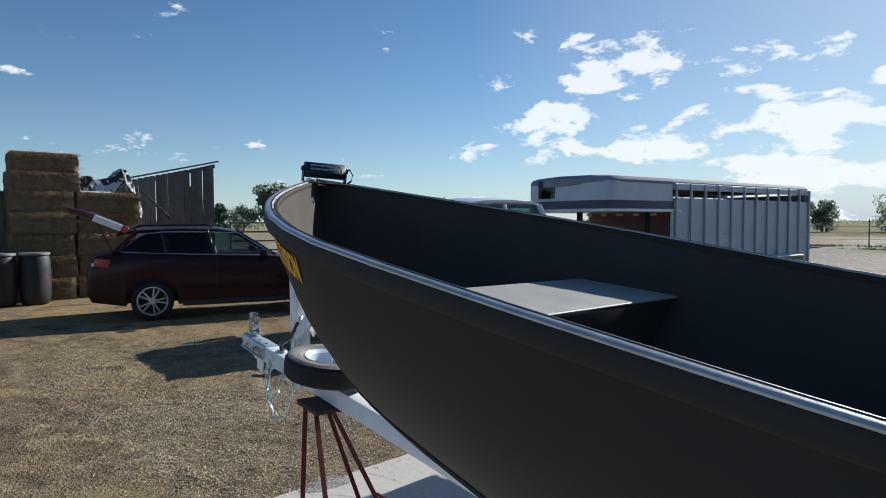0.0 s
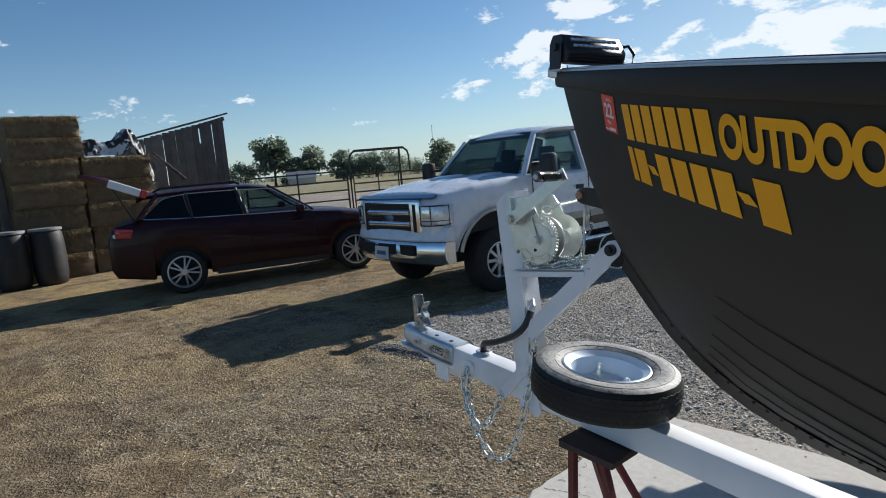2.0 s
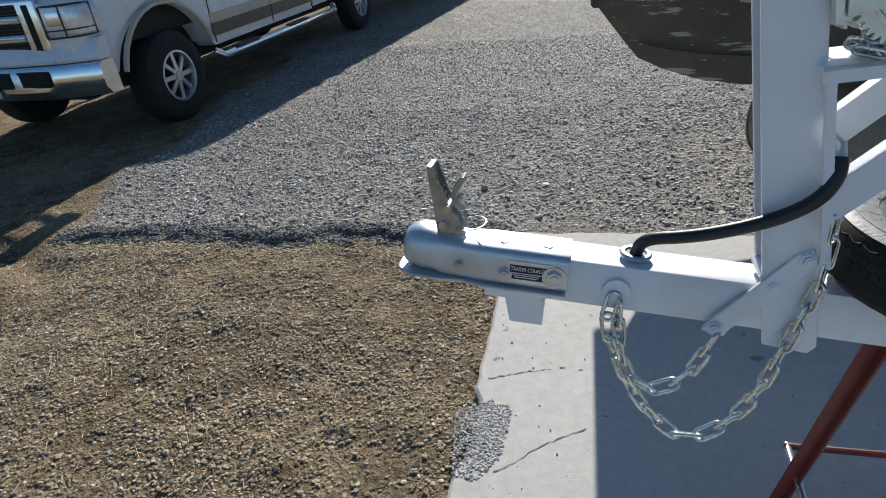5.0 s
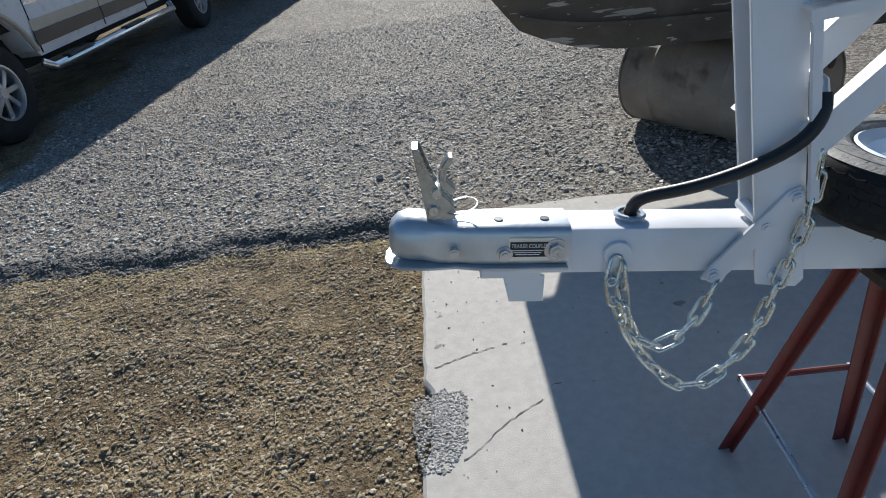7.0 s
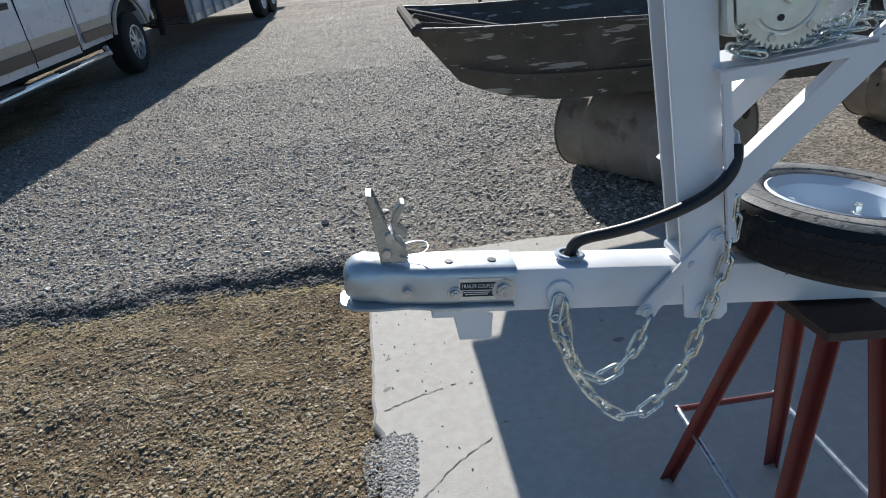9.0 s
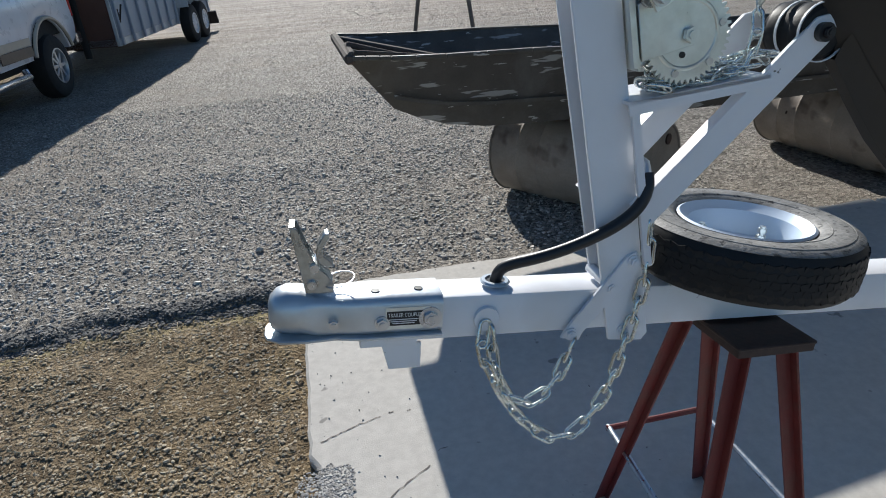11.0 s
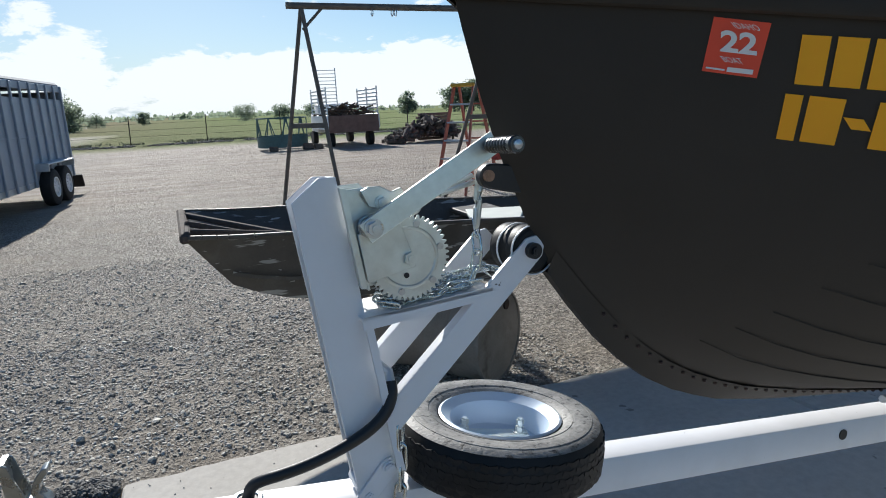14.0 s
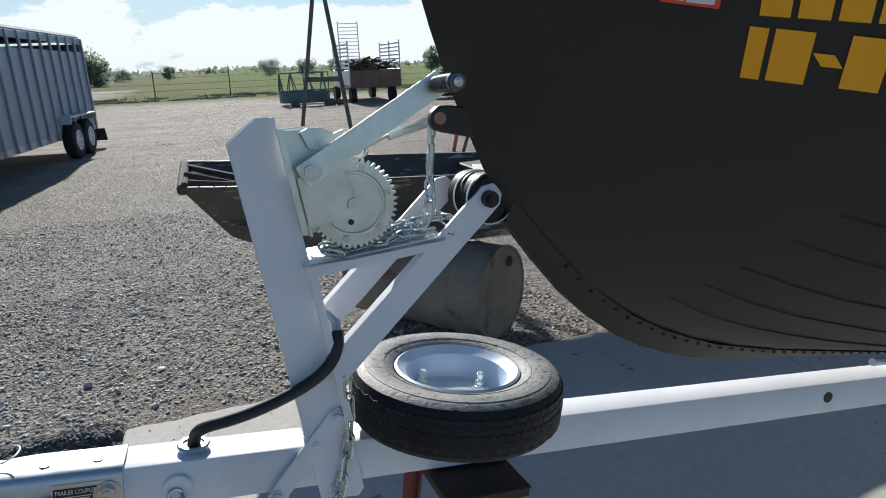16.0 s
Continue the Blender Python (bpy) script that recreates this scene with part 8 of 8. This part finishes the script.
M_RUBBLE = grain_material("edge_rubble", [(0.0, (0.10, 0.097, 0.09)), (0.4, (0.32, 0.31, 0.29)), (1.0, (0.64, 0.62, 0.58))], 0.8)
M_STALK = grain_material("loose_straw", [(0.0, (0.36, 0.26, 0.12)), (1.0, (0.70, 0.58, 0.34))], 0.8)


def icosa():
    g = (1 + 5 ** 0.5) / 2
    v = np.array([(-1, g, 0), (1, g, 0), (-1, -g, 0), (1, -g, 0), (0, -1, g), (0, 1, g), (0, -1, -g), (0, 1, -g), (g, 0, -1), (g, 0, 1), (-g, 0, -1), (-g, 0, 1)]) / (1 + g * g) ** 0.5
    near = 4 / (1 + g * g) * 1.1
    d = ((v[:, None] - v[None]) ** 2).sum(2)
    f = []
    for i, j, k in itertools.combinations(range(12), 3):
        if max(d[i, j], d[j, k], d[i, k]) < near:
            nrm = np.cross(v[j] - v[i], v[k] - v[i])
            f.append((i, j, k) if nrm @ v[i] > 0 else (i, k, j))
    return v, np.array(f)


def scatter(name, places, sizes, flat, material, label, category, seed, sink=0.25, base=None):
    """Many small lumps, each one turned and knocked out of shape by chance."""
    rng = np.random.default_rng(seed)
    v, f = icosa()
    n = len(places)
    lumps = v[None] * (1 + rng.uniform(-0.45, 0.45, (n, 12, 1)))
    lumps = lumps * rng.uniform(0.7, 1.3, (n, 1, 3)) * np.array([1, 1, flat])
    a = rng.uniform(0, 2 * np.pi, n)
    c, s = np.cos(a)[:, None], np.sin(a)[:, None]
    x, y = lumps[..., 0] * c - lumps[..., 1] * s, lumps[..., 0] * s + lumps[..., 1] * c
    pts = np.stack([x, y, lumps[..., 2]], 2) * sizes[:, None, None]
    z = ground_height(places[:, 0], places[:, 1]) if base is None else np.full(n, base)
    pts[..., 0] += places[:, 0, None]
    pts[..., 1] += places[:, 1, None]
    pts[..., 2] += (z + sizes * flat * (1 - 2 * sink) * 0.7)[:, None]
    faces = (f[None] + 12 * np.arange(n)[:, None, None]).reshape(-1, 3)
    me = bpy.data.meshes.new(name)
    me.from_pydata(pts.reshape(-1, 3), [], faces)
    me.materials.append(material)
    return tagged(new(name, me), label, category, kind="stuff")


def spread(rng, n, x0, x1, y0, y1):
    return np.stack([rng.uniform(x0, x1, n), rng.uniform(y0, y1, n)], 1)


def scatter_all():
    rng = np.random.default_rng(11)
    off_pad = lambda p: (p[:, 0] < PAD_X - 0.01) | (p[:, 1] > PAD_Y + 0.01)
    p = np.concatenate([spread(rng, 26000, -3.4, 2.6, 1.75, 4.2), spread(rng, 14000, -3.6, 3.6, 4.2, 7.0)])
    g, inside, _ = gravel_at(p[:, 0], p[:, 1])
    p = p[(g > 0.5) & off_pad(p) & (inside > 0.04 + 0.22 * rng.random(len(p)))]
    size = (0.0036 + 0.0085 * rng.random(len(p)) ** 1.5) * (1 + (rng.random(len(p)) > 0.96) * 0.6) 
    x = rng.uniform(-2.9, PAD_X - 0.02, 16000)
    e = np.stack([x, rng.uniform(1.64, 2.14, len(x))], 1)
    inside = gravel_at(e[:, 0], e[:, 1])[1]
    e = e[(inside > -0.05 - 0.05 * rng.random(len(x))) & (inside < 0.14)]
    scatter("broken_asphalt", e, rng.uniform(0.004, 0.012, len(e)), 0.6, M_CHIP, "dark broken asphalt crumbs along the gravel edge", "asphalt crumbs", 7)
    scatter("crushed_asphalt", p, size, 0.6, M_STONE, "loose grey crushed asphalt and gravel stones", "gravel", 1)
    p = np.concatenate([spread(rng, 48000, -2.8, PAD_X - 0.01, -0.2, 2.3), spread(rng, 16000, -6.0, -1.5, -0.4, 4.0)])
    g = gravel_at(p[:, 0], p[:, 1])[0]
    p = p[(g < 0.5) & (fbm(p[:, 0], p[:, 1], 2.6, 3, 21) + rng.uniform(-0.25, 0.25, len(p)) > 0.40) & off_pad(p)]
    size = 0.0026 + 0.0062 * rng.random(len(p)) ** 1.8 + 0.006 * (rng.random(len(p)) > 0.975) * rng.random(len(p))
    scatter("dirt_clods", p, size, 0.5, M_CLOD, "crumbly brown dirt clods and small stones", "dirt", 2)
    # rubble spilling over the chipped edge of the slab, and grit on it
    r, a = 1.2 * rng.random(1700) ** 0.6, rng.uniform(0, 6.283, 1700)
    p = np.stack([-0.01 + 0.075 * r * np.cos(a), 0.50 + 0.15 * r * np.sin(a)], 1)
    r = r * (0.75 + 0.5 * fbm(a, a * 0, 1.5, 2, 50))
    p = np.stack([-0.01 + 0.075 * r * np.cos(a), 0.50 + 0.15 * r * np.sin(a)], 1)
    scatter("edge_rubble", p, 0.0020 + 0.0042 * rng.random(len(p)) ** 1.8, 0.45, M_RUBBLE, "grey gravel rubble spilling onto the slab edge", "rubble", 3, base=PAD_Z)
    p = np.concatenate([spread(rng, 90, -0.1, 1.2, 0.1, 2.1), spread(rng, 70, -0.1, 0.25, 0.1, 2.1)])
    scatter("slab_grit", p, rng.uniform(0.0012, 0.0045, len(p)), 0.8, M_STONE, "scattered grit lying on the concrete", "grit", 4, base=PAD_Z)
    # churned dirt of the far yard, heaped into a low ridge before the field fence
    p = np.concatenate([spread(rng, 16000, -5.0, 13.0, 7.0, 16.0), spread(rng, 15000, -14.0, 22.0, 16.0, 36.0)])
    p = p[(fbm(p[:, 0] * 0.45, p[:, 1], 1.1, 3, 33) + rng.uniform(-0.16, 0.16, len(p)) > 0.50) & ((gravel_at(p[:, 0], p[:, 1])[0] < 0.5) | (p[:, 1] > 7.5))]
    size = (0.008 + 0.018 * rng.random(len(p)) ** 2.2) * (0.8 + p[:, 1] / 40)
    scatter("yard_clods", p[::2], size[::2], 0.26, M_YARD, "dry grey-brown dirt clods strewn over the yard", "dirt", 8)
    p = spread(rng, 5200, -22.0, 30.0, 0.0, 1.0)
    p[:, 1] = 41.6 + 0.9 * rng.normal(0, 0.5, len(p)) + 0.8 * (fbm(p[:, 0], p[:, 0] * 0, 0.15, 2, 40) - 0.5)
    keep = fbm(p[:, 0], p[:, 1] * 0.3, 0.6, 3, 41) > 0.40
    p = p[keep]
    scatter("dirt_ridge", p, rng.uniform(0.03, 0.13, len(p)), 0.5, M_RIDGE, "low ridge of dark ploughed dirt below the field fence", "dirt ridge", 9)
    # weeds along the fence: upright blades
    p = spread(rng, 9000, -24.0, 34.0, 0.0, 1.0)
    p[:, 1] = 43.2 + np.abs(rng.normal(0, 1.0, len(p)))
    p = p[fbm(p[:, 0], p[:, 1], 0.5, 3, 44) > 0.45]
    n = len(p)
    a, tall = rng.uniform(0, 6.283, n), rng.uniform(0.05, 0.20, n)
    s = np.stack([np.cos(a), np.sin(a), np.zeros(n)], 1) * rng.uniform(0.015, 0.05, n)[:, None]
    tip = np.stack([rng.normal(0, 0.08, n), rng.normal(0, 0.08, n), tall], 1)
    c = np.stack([p[:, 0], p[:, 1], np.zeros(n)], 1)
    pts = np.stack([c - s, c + s, c + tip * 0.6 + s * 0.7, c + tip], 1)
    me = bpy.data.meshes.new("weeds")
    me.from_pydata(pts.reshape(-1, 3), [], (np.array([(0, 1, 2, 3)])[None] + 4 * np.arange(n)[:, None, None]).reshape(-1, 4))
    me.materials.append(M_WEED)
    tagged(new("weeds", me), "rough green and dry weeds along the field fence", "weeds", kind="stuff")
    # straw: thin three-sided stalks
    n = 2600
    p = np.concatenate([spread(rng, 1300, -3.4, PAD_X - 0.05, -0.6, 2.2), spread(rng, 700, -6.0, -1.5, -0.4, 3.5), spread(rng, 600, -11.2, -8.5, -1.0, 3.5)])
    keep = (gravel_at(p[:, 0], p[:, 1])[0] < 0.5) & off_pad(p)
    p = p[keep]
    n = len(p)
    half, a = rng.uniform(0.008, 0.035, n), rng.uniform(0, 6.283, n)
    d = np.stack([np.cos(a), np.sin(a), rng.uniform(-0.25, 0.25, n)], 1) * half[:, None]
    s = np.stack([-np.sin(a), np.cos(a), np.zeros(n)], 1) * rng.uniform(0.0008, 0.0018, n)[:, None]
    up = np.array([0, 0, 0.0022])
    c = np.stack([p[:, 0], p[:, 1], ground_height(p[:, 0], p[:, 1]) + 0.006], 1)
    pts = np.stack([c - d - s, c - d + s, c - d + up, c + d - s, c + d + s, c + d + up], 1)
    f = np.array([(0, 3, 4), (0, 4, 1), (1, 4, 5), (1, 5, 2), (2, 5, 3), (2, 3, 0)])
    me = bpy.data.meshes.new("loose_straw")
    me.from_pydata(pts.reshape(-1, 3), [], (f[None] + 6 * np.arange(n)[:, None, None]).reshape(-1, 3))
    me.materials.append(M_STALK)
    tagged(new("loose_straw", me), "scattered dry straw stalks on the dirt", "straw", kind="stuff")


scatter_all()
